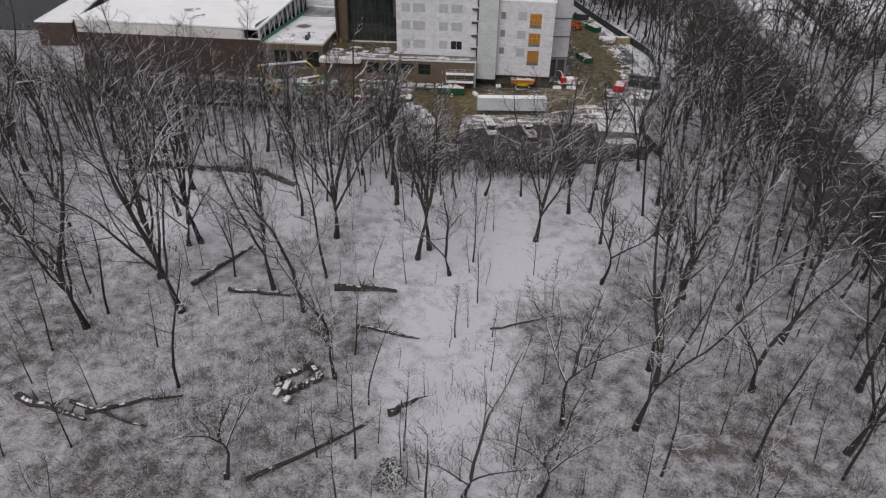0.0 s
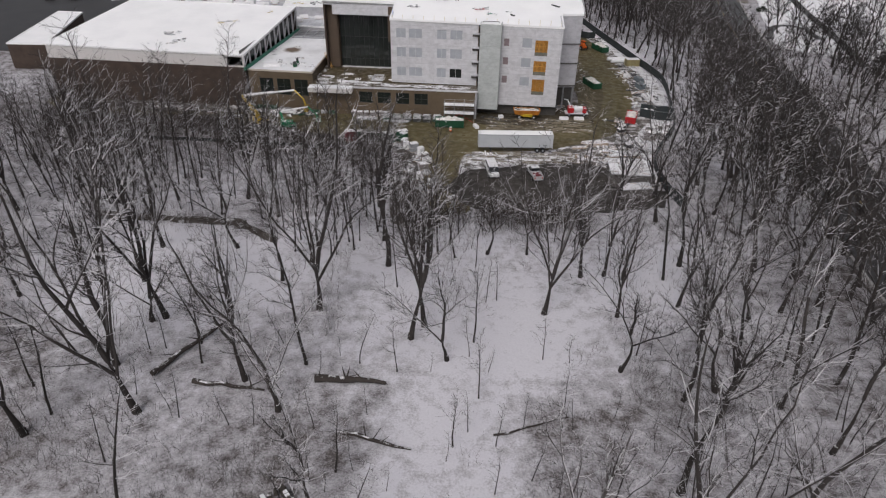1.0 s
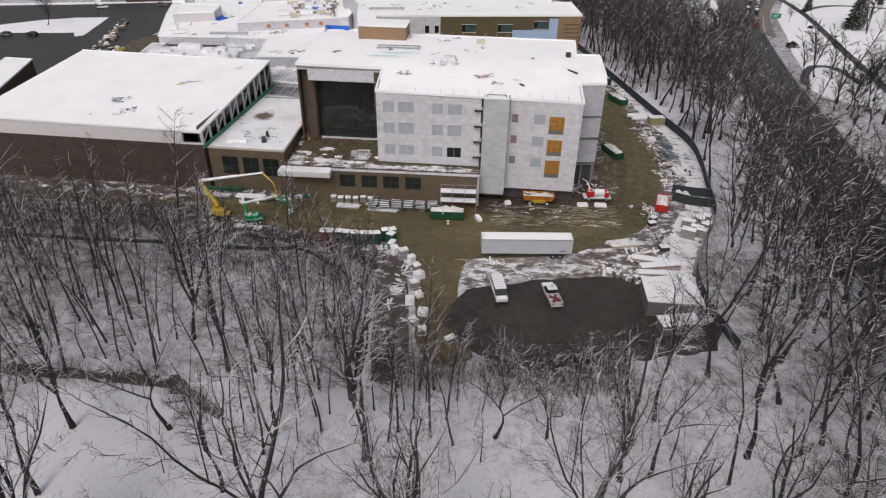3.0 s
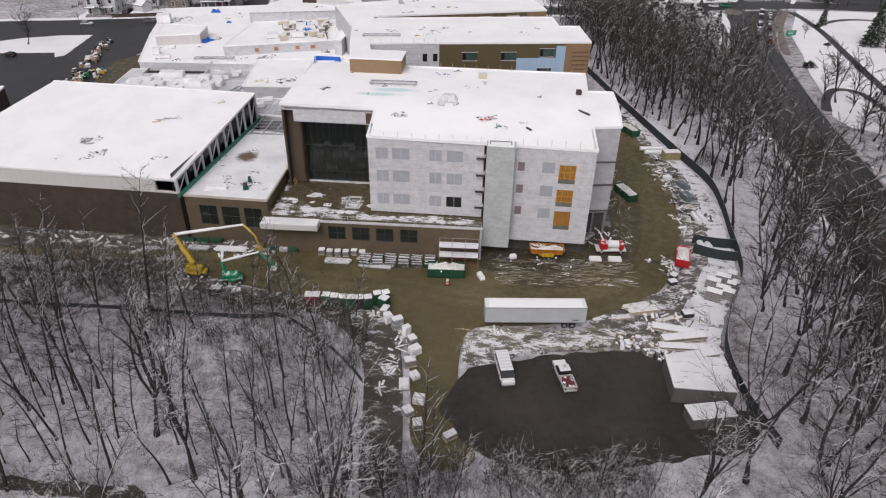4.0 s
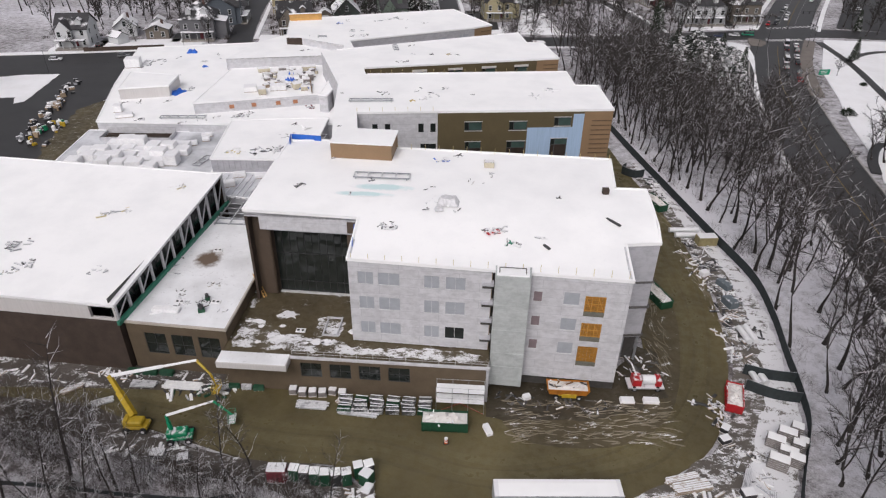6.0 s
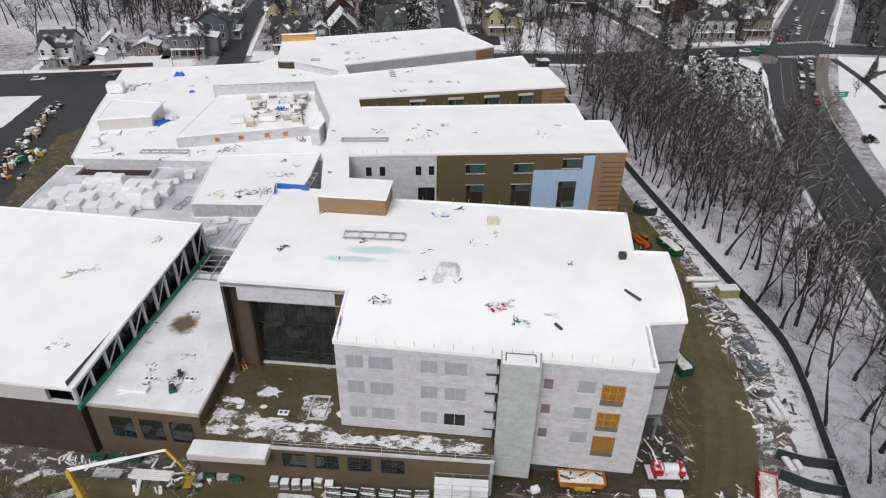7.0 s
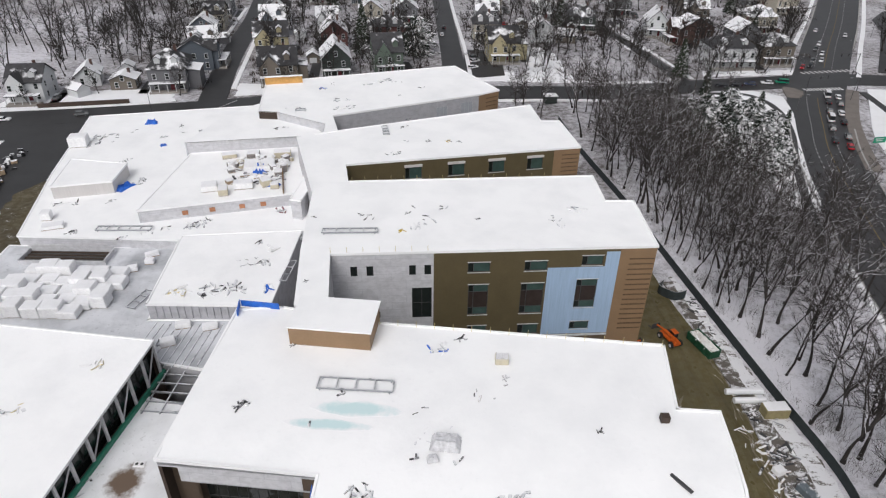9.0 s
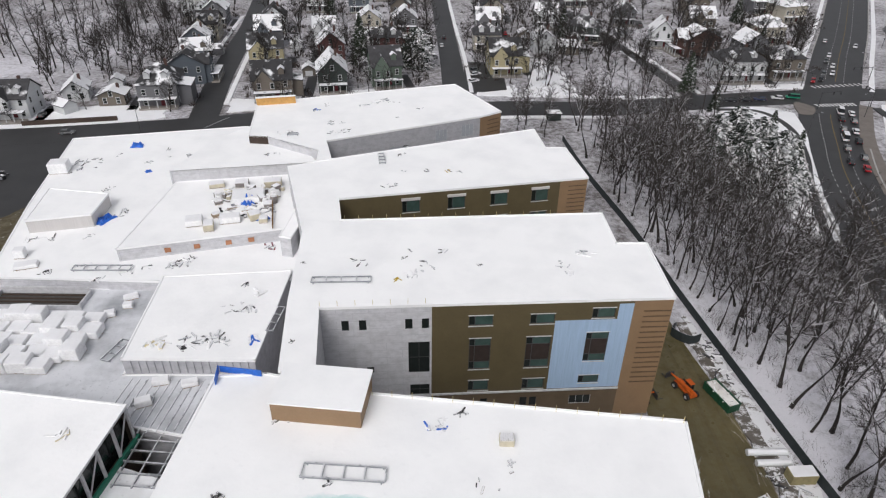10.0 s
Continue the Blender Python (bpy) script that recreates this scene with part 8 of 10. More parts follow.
def dump_wagon(x, y, rz, L, W):
    """A debris wagon: an orange skip with flared sides on a yellow carrier with four wheels."""
    t = thing("dump_wagon", Matrix.Translation((x, y, 0)) @ Matrix.Rotation(radians(rz), 4, "Z"), "orange debris wagon heaped with snowy rubble on a yellow carrier", "wagon", "dumpsters")
    s = Shape()
    s.box((0, 0, 0.75), (L * 0.6, W * 0.7, 0.4), bevel=0.05)
    s.box((0.2, -W * 0.38, 0.85), (L * 0.34, 0.5, 0.8), bevel=0.08)
    part("carrier", s, M_YELLOW, t, "yellow carrier frame")
    for px in (-L * 0.27, L * 0.27):
        for py in (-W * 0.38, W * 0.38):
            wheel(t, px, py, 0.42, 0.36, "y", M_FRAME)
    body = Shape()
    for z, g in ((1.0, 0.86), (2.1, 1.0)):
        for sx, sy in ((-1, -1), (1, -1), (1, 1), (-1, 1)):
            body.v.append((sx * L / 2 * g, sy * W / 2 * g, z))
    for z, g in ((2.1, 0.95), (1.1, 0.82)):
        for sx, sy in ((-1, -1), (1, -1), (1, 1), (-1, 1)):
            body.v.append((sx * L / 2 * g, sy * W / 2 * g, z))
    body.f += [(3, 2, 1, 0)] + [(j * 4 + i, j * 4 + (i + 1) % 4, j * 4 + 4 + (i + 1) % 4, j * 4 + 4 + i) for j in range(3) for i in range(4)] + [(12, 13, 14, 15)]
    skip = part("skip", body, M_RUSTORANGE, t, "rusty orange skip")
    for i in range(6):
        for sy in (-1, 1):
            s = Shape()
            s.rod(((i / 5 - 0.5) * L * 0.84, sy * W * 0.45, 1.05), ((i / 5 - 0.5) * L * 0.96, sy * W * 0.515, 2.1), 0.07, n=4)
            part("rib", s, M_RUSTORANGE, skip)
    s = Shape()
    r = random.Random(5)
    nx, ny = 16, 6
    for i in range(nx + 1):
        for j in range(ny + 1):
            e = min(1, 3 * min(i / nx, 1 - i / nx, j / ny, 1 - j / ny))
            s.v.append(((i / nx - 0.5) * L * 0.95, (j / ny - 0.5) * W * 0.95, 1.85 + 0.45 * e * r.uniform(0.3, 1.1)))
    s.f = [(i * (ny + 1) + j, (i + 1) * (ny + 1) + j, (i + 1) * (ny + 1) + j + 1, i * (ny + 1) + j + 1) for i in range(nx) for j in range(ny)]
    part("rubble_mound", s, M_HEAP, t, "snow-streaked rubble")
    rubble(t, "debris", 12, (-L * 0.42, L * 0.42, -W * 0.38, W * 0.38), (0.2, 0.7), 2.1, [M_LUMBER, M_DARKSTEEL, M_PLYDARK], 5, True)


dump_wagon(19.7, 166.1, -3, 6.4, 2.3)


def boom_lift(x, y, rz, mat, label, joints):
    """A lift: chassis, four wheels, turret and a jointed boom with a basket; joints are points in its own frame."""
    t = thing("boom_lift", Matrix.Translation((x, y, 0)) @ Matrix.Rotation(radians(rz), 4, "Z"), label, "boom lift", "lifts and loaders")
    s = Shape()
    s.box((0, 0, 0.8), (3.4, 1.8, 0.5), bevel=0.08)
    part("chassis", s, mat, t)
    for px in (-1.2, 1.2):
        for py in (-1.05, 1.05):
            wheel(t, px, py, 0.5, 0.4, "y", M_FRAME)
    s = Shape()
    s.box((-0.2, 0, 1.45), (2.6, 1.5, 0.8), bevel=0.14)
    s.box((-1.3, 0, 1.6), (0.7, 1.7, 0.9), bevel=0.1)
    part("turret", s, mat, t)
    for k, (p, q) in enumerate(zip(joints, joints[1:])):
        s = Shape()
        p, q = Vector(p), Vector(q)
        w = (0.55, 0.34, 0.24, 0.18)[k] if mat is M_YELLOW else 0.30 - 0.03 * k
        s.rod(p, p.lerp(q, 0.6), w, n=4)
        s.rod(p.lerp(q, 0.5), q, w * 0.72, n=4)
        part("boom", s, M_WHITE if k == 1 else mat, t)
    e = Vector(joints[-1])
    s = Shape()
    s.box((e.x, e.y, e.z - 0.9), (1.0, 2.0, 0.08))
    for dx in (-0.48, 0.48):
        for dy in (-0.95, 0, 0.95):
            s.rod((e.x + dx, e.y + dy, e.z - 0.9), (e.x + dx, e.y + dy, e.z + 0.2), 0.03, n=5)
    for zz in (-0.35, 0.2):
        for dx in (-0.48, 0.48):
            s.rod((e.x + dx, e.y - 0.95, e.z + zz), (e.x + dx, e.y + 0.95, e.z + zz), 0.03, n=5)
        for dy in (-0.95, 0.95):
            s.rod((e.x - 0.48, e.y + dy, e.z + zz), (e.x + 0.48, e.y + dy, e.z + zz), 0.03, n=5)
    part("basket", s, mat, t)


boom_lift(-42.4, 158.2, 0, M_YELLOW, "yellow boom lift with its arm folded out low", [(-0.4, 0.6, 1.9), (-5.0, 5.0, 5.2), (6.6, 8.2, 5.6), (8.8, 7.0, 4.0), (9.4, 6.6, 2.2)])
boom_lift(-35.6, 156.4, 10, M_TEAL, "green boom lift with a white arm", [(-1.0, 0, 1.9), (-1.6, 1.2, 3.6), (4.6, 2.6, 4.0), (6.8, 1.9, 1.8)])


def telehandler(x, y, rz, mat, label):
    t = thing("telehandler", Matrix.Translation((x, y, 0)) @ Matrix.Rotation(radians(rz), 4, "Z"), label, "telehandler", "lifts and loaders")
    s = Shape()
    s.box((0, 0, 0.95), (4.6, 1.5, 0.6), bevel=0.1)
    s.box((-1.6, 0.3, 1.5), (1.5, 1.0, 0.7), bevel=0.12)
    part("chassis", s, mat, t)
    for px in (-1.6, 1.6):
        for py in (-1.05, 1.05):
            wheel(t, px, py, 0.65, 0.45, "y", M_FRAME)
    s = Shape()
    s.box((-0.2, -0.55, 1.75), (1.4, 0.9, 1.3), bevel=0.08)
    part("cab", s, M_CARGLASS, t)
    s = Shape()
    s.box((-0.2, -0.55, 2.45), (1.5, 1.0, 0.12), bevel=0.03)
    part("cab_roof", s, mat, t)
    s = Shape()
    s.rod((-2.2, 0.35, 2.1), (2.2, 0.35, 1.7), 0.28, n=4)
    s.rod((1.5, 0.35, 1.75), (3.6, 0.35, 1.5), 0.2, n=4)
    part("boom", s, mat, t)
    s = Shape()
    s.box((3.9, 0.35, 1.0), (0.15, 1.8, 1.1))
    for dy in (-0.4, 1.1):
        s.box((4.5, dy, 0.5), (1.2, 0.14, 0.08))
    part("fork_carriage", s, M_DARKSTEEL, t)


telehandler(43.8, 229.8, 112, M_ORANGE, "orange telescopic handler on the mud road")
telehandler(34.2, 227.0, 12, M_ORANGE, "orange telescopic handler beside the wall")


def red_machine():
    t = thing("concrete_mixer", Matrix.Translation((32.0, 168.2, 0)), "red and white placing machine on a platform trailer", "machine", "lifts and loaders")
    s = Shape()
    s.box((0, 0, 0.7), (5.6, 2.4, 0.25), bevel=0.04)
    part("platform", s, M_STUD, t)
    for px in (-1.8, 1.8):
        for py in (-1.0, 1.0):
            wheel(t, px, py, 0.45, 0.35, "y")
    s = Shape()
    s.box((-1.4, 0, 1.5), (1.4, 1.8, 1.4), bevel=0.12)
    part("engine_housing", s, M_RED, t)
    s = Shape()
    s.box((1.9, 0, 1.4), (0.9, 1.8, 1.2), bevel=0.1)
    part("hopper", s, M_RED, t)
    s = Shape()
    s.rod((-0.6, 0, 1.6), (1.4, 0, 1.6), 0.72, n=12)
    part("drum", s, M_WHITE, t)
    s = Shape()
    s.rod((-1.4, 0.2, 2.1), (-2.0, 1.8, 3.2), 0.14, n=6)
    s.rod((-2.0, 1.8, 3.2), (-2.4, 4.2, 2.6), 0.12, n=6)
    part("pipe", s, M_WHITE, t)


red_machine()


# ---------------------------------------------------------------- stored materials
def wrapped_pallet(x, y, z, sx, sy, sz, rz, mat=None, label="white plastic-wrapped pallet capped with snow", group="wrapped pallets", tiers=1, cap=True):
    t = thing("pallet_load", Matrix.Translation((x, y, z)) @ Matrix.Rotation(radians(rz), 4, "Z"), label, "pallet", group)
    s = Shape()
    for dy in (-sy * 0.42, 0, sy * 0.42):
        s.box((0, dy, 0.06), (sx * 0.96, 0.12, 0.12))
    s.box((0, 0, 0.14), (sx, sy, 0.03))
    part("pallet", s, M_LUMBER, t)
    for k in range(tiers):
        s = Shape()
        h = (sz - 0.16) / tiers
        s.box((0.04 * k, -0.03 * k, 0.16 + h * (k + 0.5)), (sx * (0.98 - 0.03 * k), sy * (0.98 - 0.03 * k), h * 0.985), 1.5 * k, 0, 0.09)
        part("wrapped_load", s, mat or M_SHEET, t)
    if cap:
        s = Shape()
        s.box((0, 0, sz + 0.05), (sx * 0.94, sy * 0.94, 0.14), 0, 0, 0.06)
        part("snow_cap", s, M_CAP, t)
    return t


r9 = random.Random(21)
for x, y, rz, h in ((-8.0, 145.8, 30, 1.8), (-6.4, 144.4, 40, 2.0), (-4.9, 142.6, 35, 2.2), (-3.9, 140.6, 20, 1.4), (-3.4, 138.4, 30, 1.3), (-4.0, 135.8, 10, 1.4), (-3.2, 133.2, 15, 1.1), (-4.6, 131.2, 4, 1.6), (-2.4, 128.4, 10, 1.2), (-3.8, 126.2, 20, 1.0), (1.8, 122.2, 30, 1.0), (-2.4, 124.0, 15, 1.0)):
    wrapped_pallet(x, y, 0, r9.uniform(1.2, 1.8), r9.uniform(1.0, 1.5), h * r9.uniform(0.7, 1.0), rz + r9.uniform(-25, 25), r9.choice([M_SHEET, M_BLOCK, M_STUD]), tiers=2 if h > 1.5 else 1, group="wrapped pallets by the mud road")


def toilet(x, y, rz, mat, label):
    t = thing("portable_toilet", Matrix.Translation((x, y, 0)) @ Matrix.Rotation(radians(rz), 4, "Z"), label, "portable toilet", "row of portable toilets")
    s = Shape()
    s.box((0, 0, 1.12), (1.2, 1.2, 2.2), bevel=0.05)
    part("cabin", s, mat, t)
    s = Shape()
    s.box((0, -0.61, 1.05), (0.75, 0.04, 1.85), bevel=0.01)
    part("door", s, mat, t)
    s = Shape()
    s.box((0, 0, 2.3), (1.28, 1.28, 0.18), bevel=0.08)
    part("roof", s, M_ROOF, t)


for k in range(8):
    x = -18.4 + k * 1.38
    y = 150.0 - 0.6 * math.sin(k / 7 * math.pi) + (0.9 if k > 5 else 0)
    toilet(x, y, -6 + 4 * k, M_GREEN if k % 3 != 1 else M_BLACK, "dark green portable toilet with a snowy roof")
wrapped_pallet(-20.6, 149.9, 0, 2.6, 1.6, 2.3, 0, M_MAROON, "maroon steel container with a snowy top", "site containers")
wrapped_pallet(-8.9, 149.4, 0, 1.6, 1.6, 2.2, 60, M_GREEN, "dark green site box with a snowy top", "site containers")
wrapped_pallet(-8.6, 147.6, 0, 1.8, 1.2, 1.5, 70, M_BLOCK, "grey site box with a snowy top", "site containers")
wrapped_pallet(-37.6, 153.2, 0, 2.0, 1.4, 1.0, 0, M_BLACK, "dark site box half buried in snow", "site containers")
wrapped_pallet(-34.0, 152.6, 0, 1.6, 1.4, 0.9, 15, M_BLACK, "dark site box half buried in snow", "site containers")


def bundle(x, y, rz, L, W, n, mat, label, group, layers=2, z=0.0):
    """A stack of long pieces on bearers."""
    t = thing("material_stack", Matrix.Translation((x, y, z)) @ Matrix.Rotation(radians(rz), 4, "Z"), label, "stack", group)
    for dx in (-L * 0.35, 0, L * 0.35):
        s = Shape()
        s.box((dx, 0, 0.06), (0.12, W, 0.12))
        part("bearer", s, M_LUMBER, t)
    r = random.Random(int(abs(x * 31 + y * 17)))
    for j in range(layers):
        for i in range(n):
            s = Shape()
            w = W / n
            s.box((r.uniform(-0.2, 0.2) * L * 0.12, -W / 2 + (i + 0.5) * w, 0.12 + 0.17 * (j + 0.5)), (L * r.uniform(0.86, 1.0), w * 0.9, 0.15), r.uniform(-1.2, 1.2), 0, 0.02)
            part("plank" if mat is M_LUMBER else "bar", s, mat, t)
    return t


G_ST = "stacks in front of the podium"
for x, y, rz, L, W, n, m in ((-18.5, 163.0, -4, 5.0, 1.6, 6, M_STUD), (-11.5, 161.6, -8, 6.4, 1.3, 6, M_STUD), (-14.4, 164.3, 60, 2.0, 0.8, 3, M_LUMBER), (-39.0, 166.6, -4, 6.2, 1.6, 5, M_SHEET), (-45.0, 166.8, -3, 4.0, 1.4, 5, M_STUD), (-32.0, 166.6, 30, 3.4, 1.0, 4, M_STUD), (-55.4, 165.6, 40, 3.4, 1.0, 4, M_LUMBER), (-49.6, 163.0, 25, 3.2, 1.2, 4, M_STUD)):
    bundle(x, y, rz, L, W, n, m, "stack of long pale building parts under snow", G_ST)
for k in range(6):
    wrapped_pallet(-21.8 + k * 1.5, 165.4 + r9.uniform(-0.3, 0.3), 0, 1.2, 1.1, 1.1, r9.uniform(-10, 10), M_BLOCK, "grey wrapped pallet under snow by the wall", "small pallets by the wall")


def steel_rack(x, y, rz, L, W, H, mat):
    """An open stillage of thin bars with snow along its top rails."""
    t = thing("steel_rack", Matrix.Translation((x, y, 0)) @ Matrix.Rotation(radians(rz), 4, "Z"), "open steel storage rack dusted with snow", "rack", "steel racks before the podium")
    s = Shape()
    for dx in (-L / 2, -L / 6, L / 6, L / 2):
        for dy in (-W / 2, W / 2):
            s.box((dx, dy, H / 2), (0.07, 0.07, H))
    part("upright_frame", s, mat, t)
    s = Shape()
    for k in range(5):
        z = 0.15 + k * (H - 0.2) / 4
        for dy in (-W / 2, 0, W / 2):
            s.box((0, dy, z), (L, 0.06, 0.07))
        for dx in (-L / 2, 0, L / 2):
            s.box((dx, 0, z), (0.06, W, 0.06))
    part("rail_frame", s, mat, t)
    s = Shape()
    for dy in (-W / 2, W / 2):
        s.box((0, dy, H + 0.02), (L * 0.96, 0.16, 0.07), bevel=0.02)
    part("snow_cap", s, M_CAP, t)


for i in range(6):
    for j in range(3):
        steel_rack(-13.6 + i * 2.35 + r9.uniform(-0.15, 0.15), 162.0 + j * 1.05 - 0.06 * i, -4 + r9.uniform(-5, 5), 1.9, 0.75, r9.uniform(0.9, 1.3), M_RACK if (i * 3 + j) % 5 else M_GREEN)
for i in range(3):
    bundle(-47.5 + i * 2.6, 169.4 - 0.1 * i, -4, 2.2, 1.0, 4, M_GREEN, "green steel frame bundle dusted with snow", "green frame bundles", 4)
for i in range(3):
    bundle(-31.0 + i * 1.9, 166.9 - 0.2 * i, 4, 1.7, 1.4, 4, M_GREEN if i != 1 else M_STUD, "green steel frame bundle dusted with snow", "green frame bundles", 4)


def scaffold(x, y, rz, L, W, lifts, label):
    t = thing("scaffold", Matrix.Translation((x, y, 0)) @ Matrix.Rotation(radians(rz), 4, "Z"), label, "scaffold")
    n = 4
    for i in range(n):
        for dy in (-W / 2, W / 2):
            s = Shape()
            s.rod((-L / 2 + i * L / (n - 1), dy, 0), (-L / 2 + i * L / (n - 1), dy, lifts * 2.0 + 0.9), 0.045, n=6)
            part("standard", s, M_STEEL, t)
    for k in range(1, lifts + 1):
        s = Shape()
        s.box((0, 0, k * 2.0), (L, W, 0.08))
        part("deck", s, M_ROOFTHIN, t)
        for dy in (-W / 2, W / 2):
            s = Shape()
            s.rod((-L / 2, dy, k * 2.0 + 0.85), (L / 2, dy, k * 2.0 + 0.85), 0.03, n=5)
            part("guard_rail", s, M_STEEL, t)
    s = Shape()
    s.rod((-L / 2, -W / 2, 0), (0, -W / 2, 2), 0.03, n=5)
    s.rod((0, -W / 2, 2), (L / 2, -W / 2, 0), 0.03, n=5)
    part("brace", s, M_RED, t)


scaffold(3.4, 163.0, -3, 7.0, 1.8, 2, "low steel scaffold with snowy decks")

# blocks, lumber and panels along the east side
for x, y, rz, sx, sy, h in ((47.4, 156.9, -28, 2.4, 1.4, 1.7), (49.6, 158.2, -28, 2.4, 1.4, 1.7), (51.6, 159.4, -28, 1.6, 1.4, 1.5), (48.4, 155.0, -28, 2.4, 1.3, 1.5), (50.4, 156.4, -28, 1.6, 1.3, 1.4), (46.2, 153.2, -28, 2.6, 1.5, 1.9), (48.8, 153.6, -28, 2.0, 1.4, 1.7), (51.4, 156.9, -28, 1.4, 1.2, 1.3)):
    t = thing("block_stack", Matrix.Translation((x, y, 0)) @ Matrix.Rotation(radians(rz), 4, "Z"), "grey concrete block stack topped with snow", "block stack", "concrete block stacks")
    nx, nz = max(3, int(sx / 0.5)), max(3, int(h / 0.32))
    for i in range(nx):
        for k in range(nz):
            s = Shape()
            s.box((-sx / 2 + (i + 0.5) * sx / nx, 0, 0.1 + (k + 0.5) * (h - 0.1) / nz), (sx / nx * 0.96, sy, (h - 0.1) / nz * 0.95), 0, 0, 0.02)
            part("block", s, M_BLOCK, t)
    s = Shape()
    s.box((0, 0, h + 0.05), (sx * 0.97, sy * 0.95, 0.14), 0, 0, 0.05)
    part("snow_cap", s, M_ROOF, t)
G_L = "lumber and panel stacks"
for x, y, rz, L, W, n, m, ly in ((33.4, 149.4, 12, 5.2, 1.6, 5, M_LUMBER, 4), (29.4, 147.6, 10, 3.4, 1.0, 4, M_LUMBER, 2), (32.6, 150.9, 14, 5.0, 1.0, 4, M_LUMBER, 2), (41.2, 150.6, 60, 4.0, 1.0, 5, M_STUD, 3), (36.6, 147.4, 20, 3.6, 0.8, 4, M_LUMBER, 1), (43.5, 147.6, 70, 3, 1.0, 4, M_STUD, 2)):
    bundle(x, y, rz, L, W, n, m, "stack of boards half covered with snow", G_L, ly)
for x, y, rz, L, W, h in ((37.0, 144.6, -14, 6.4, 1.6, 0.7), (37.9, 142.3, 9, 7.0, 1.5, 1.1), (37.4, 140.2, -3, 7.8, 1.4, 0.8), (38.2, 138.0, 12, 7.4, 1.6, 1.1)):
    t = thing("panel_stack", Matrix.Translation((x, y, 0)) @ Matrix.Rotation(radians(rz), 4, "Z"), "long stack of flat panels under clean snow", "stack", G_L)
    k = max(3, int(h / 0.2))
    for i in range(k):
        s = Shape()
        s.box((r9.uniform(-0.08, 0.08), r9.uniform(-0.06, 0.06), (i + 0.5) * h / k), (L, W, h / k * 0.9), r9.uniform(-0.6, 0.6), 0, 0.02)
        part("panel", s, M_BLOCK if i % 2 else M_LUMBER, t)
    s = Shape()
    nx, ny = 12, 5
    for i in range(nx + 1):
        for j in range(ny + 1):
            s.v.append(((i / nx - 0.5) * L * 0.99, (j / ny - 0.5) * W * 0.98, h + 0.05 + (0.09 * noise.noise(Vector((i * 0.7, j * 0.7, x))) + 0.06) * (0 < i < nx and 0 < j < ny)))
    s.f = [(i * (ny + 1) + j, (i + 1) * (ny + 1) + j, (i + 1) * (ny + 1) + j + 1, i * (ny + 1) + j + 1) for i in range(nx) for j in range(ny)]
    part("snow_cap", s, M_ROOFTHIN, t)


def storage_shed(x, y, rz, L, W, H, label):
    """A low shed: boarded walls under a flat, snow-covered roof with scraps on it."""
    t = thing("storage_shed", Matrix.Translation((x, y, 0.03)) @ Matrix.Rotation(radians(rz), 4, "Z"), label, "shed", "low storage sheds")
    for c, sz in (((0, -W / 2 + 0.1, H / 2), (L - 0.4, 0.12, H)), ((0, W / 2 - 0.1, H / 2), (L - 0.4, 0.12, H)), ((-L / 2 + 0.2, 0, H / 2), (0.12, W - 0.4, H)), ((L / 2 - 0.2, 0, H / 2), (0.12, W - 0.4, H))):
        s = Shape()
        s.box(c, sz)
        part("wall", s, M_GREYBOARD, t)
    s = Shape()
    s.box((0, 0, H + 0.08), (L, W, 0.16), 0, 0, 0.03)
    roof = part("roof", s, M_STUD, t)
    s = Shape()
    nx, ny = 14, 12
    for i in range(nx + 1):
        for j in range(ny + 1):
            s.v.append(((i / nx - 0.5) * L * 0.985, (j / ny - 0.5) * W * 0.985, H + 0.165 + (0.05 + 0.06 * noise.noise(Vector((i * 0.6, j * 0.6, x)))) * (0 < i < nx and 0 < j < ny)))
    s.f = [(i * (ny + 1) + j, (i + 1) * (ny + 1) + j, (i + 1) * (ny + 1) + j + 1, i * (ny + 1) + j + 1) for i in range(nx) for j in range(ny)]
    part("snow_cover", s, M_CAP, roof)
    r = random.Random(int(L * 10))
    for k in range(int(L * W / 6)):
        s = Shape()
        s.box((r.uniform(-0.4, 0.4) * L, r.uniform(-0.4, 0.4) * W, H + 0.26), (r.uniform(0.4, 2.6), 0.14, 0.07), r.uniform(-60, 60))
        part("board", s, M_LUMBER, roof)


storage_shed(36.7, 132.2, -5, 8.6, 7.0, 2.6, "low grey storage shed with a flat snow-covered roof")
storage_shed(36.2, 125.9, 8, 6.2, 2.8, 1.7, "small low shed with a flat snow-covered roof")


def pile(x, y, rz, box, n, size, mats, label, seed, flat=False, group="loose heaps"):
    t = thing("debris_pile", Matrix.Translation((x, y, 0)) @ Matrix.Rotation(radians(rz), 4, "Z"), label, "debris", group)
    rubble(t, "piece", int(n * 0.92), box, size, 0.0, mats, seed, flat)


pile(30.4, 140.8, -20, (-3.4, 3.4, -1.6, 1.6), 46, (0.35, 0.9), [M_BLOCK, M_BLOCK, M_SHEET, M_LUMBER], "heap of grey blocks and rubble with snow", 61)
pile(33.4, 138.4, -45, (-1.6, 1.6, -1.0, 1.0), 16, (0.35, 0.9), [M_BLOCK, M_BLACK], "heap of grey blocks and rubble with snow", 62)
pile(52.6, 195.5, 20, (-2.0, 2.0, -6, 6), 40, (0.3, 1.0), [M_SHEET, M_STUD, M_LUMBER, M_BLACK], "strewn offcuts and boards in trodden snow", 63, True)
pile(50.6, 204.0, 10, (-1.8, 1.8, -5, 5), 26, (0.3, 1.0), [M_SHEET, M_STUD, M_LUMBER], "strewn offcuts and boards in trodden snow", 64, True)
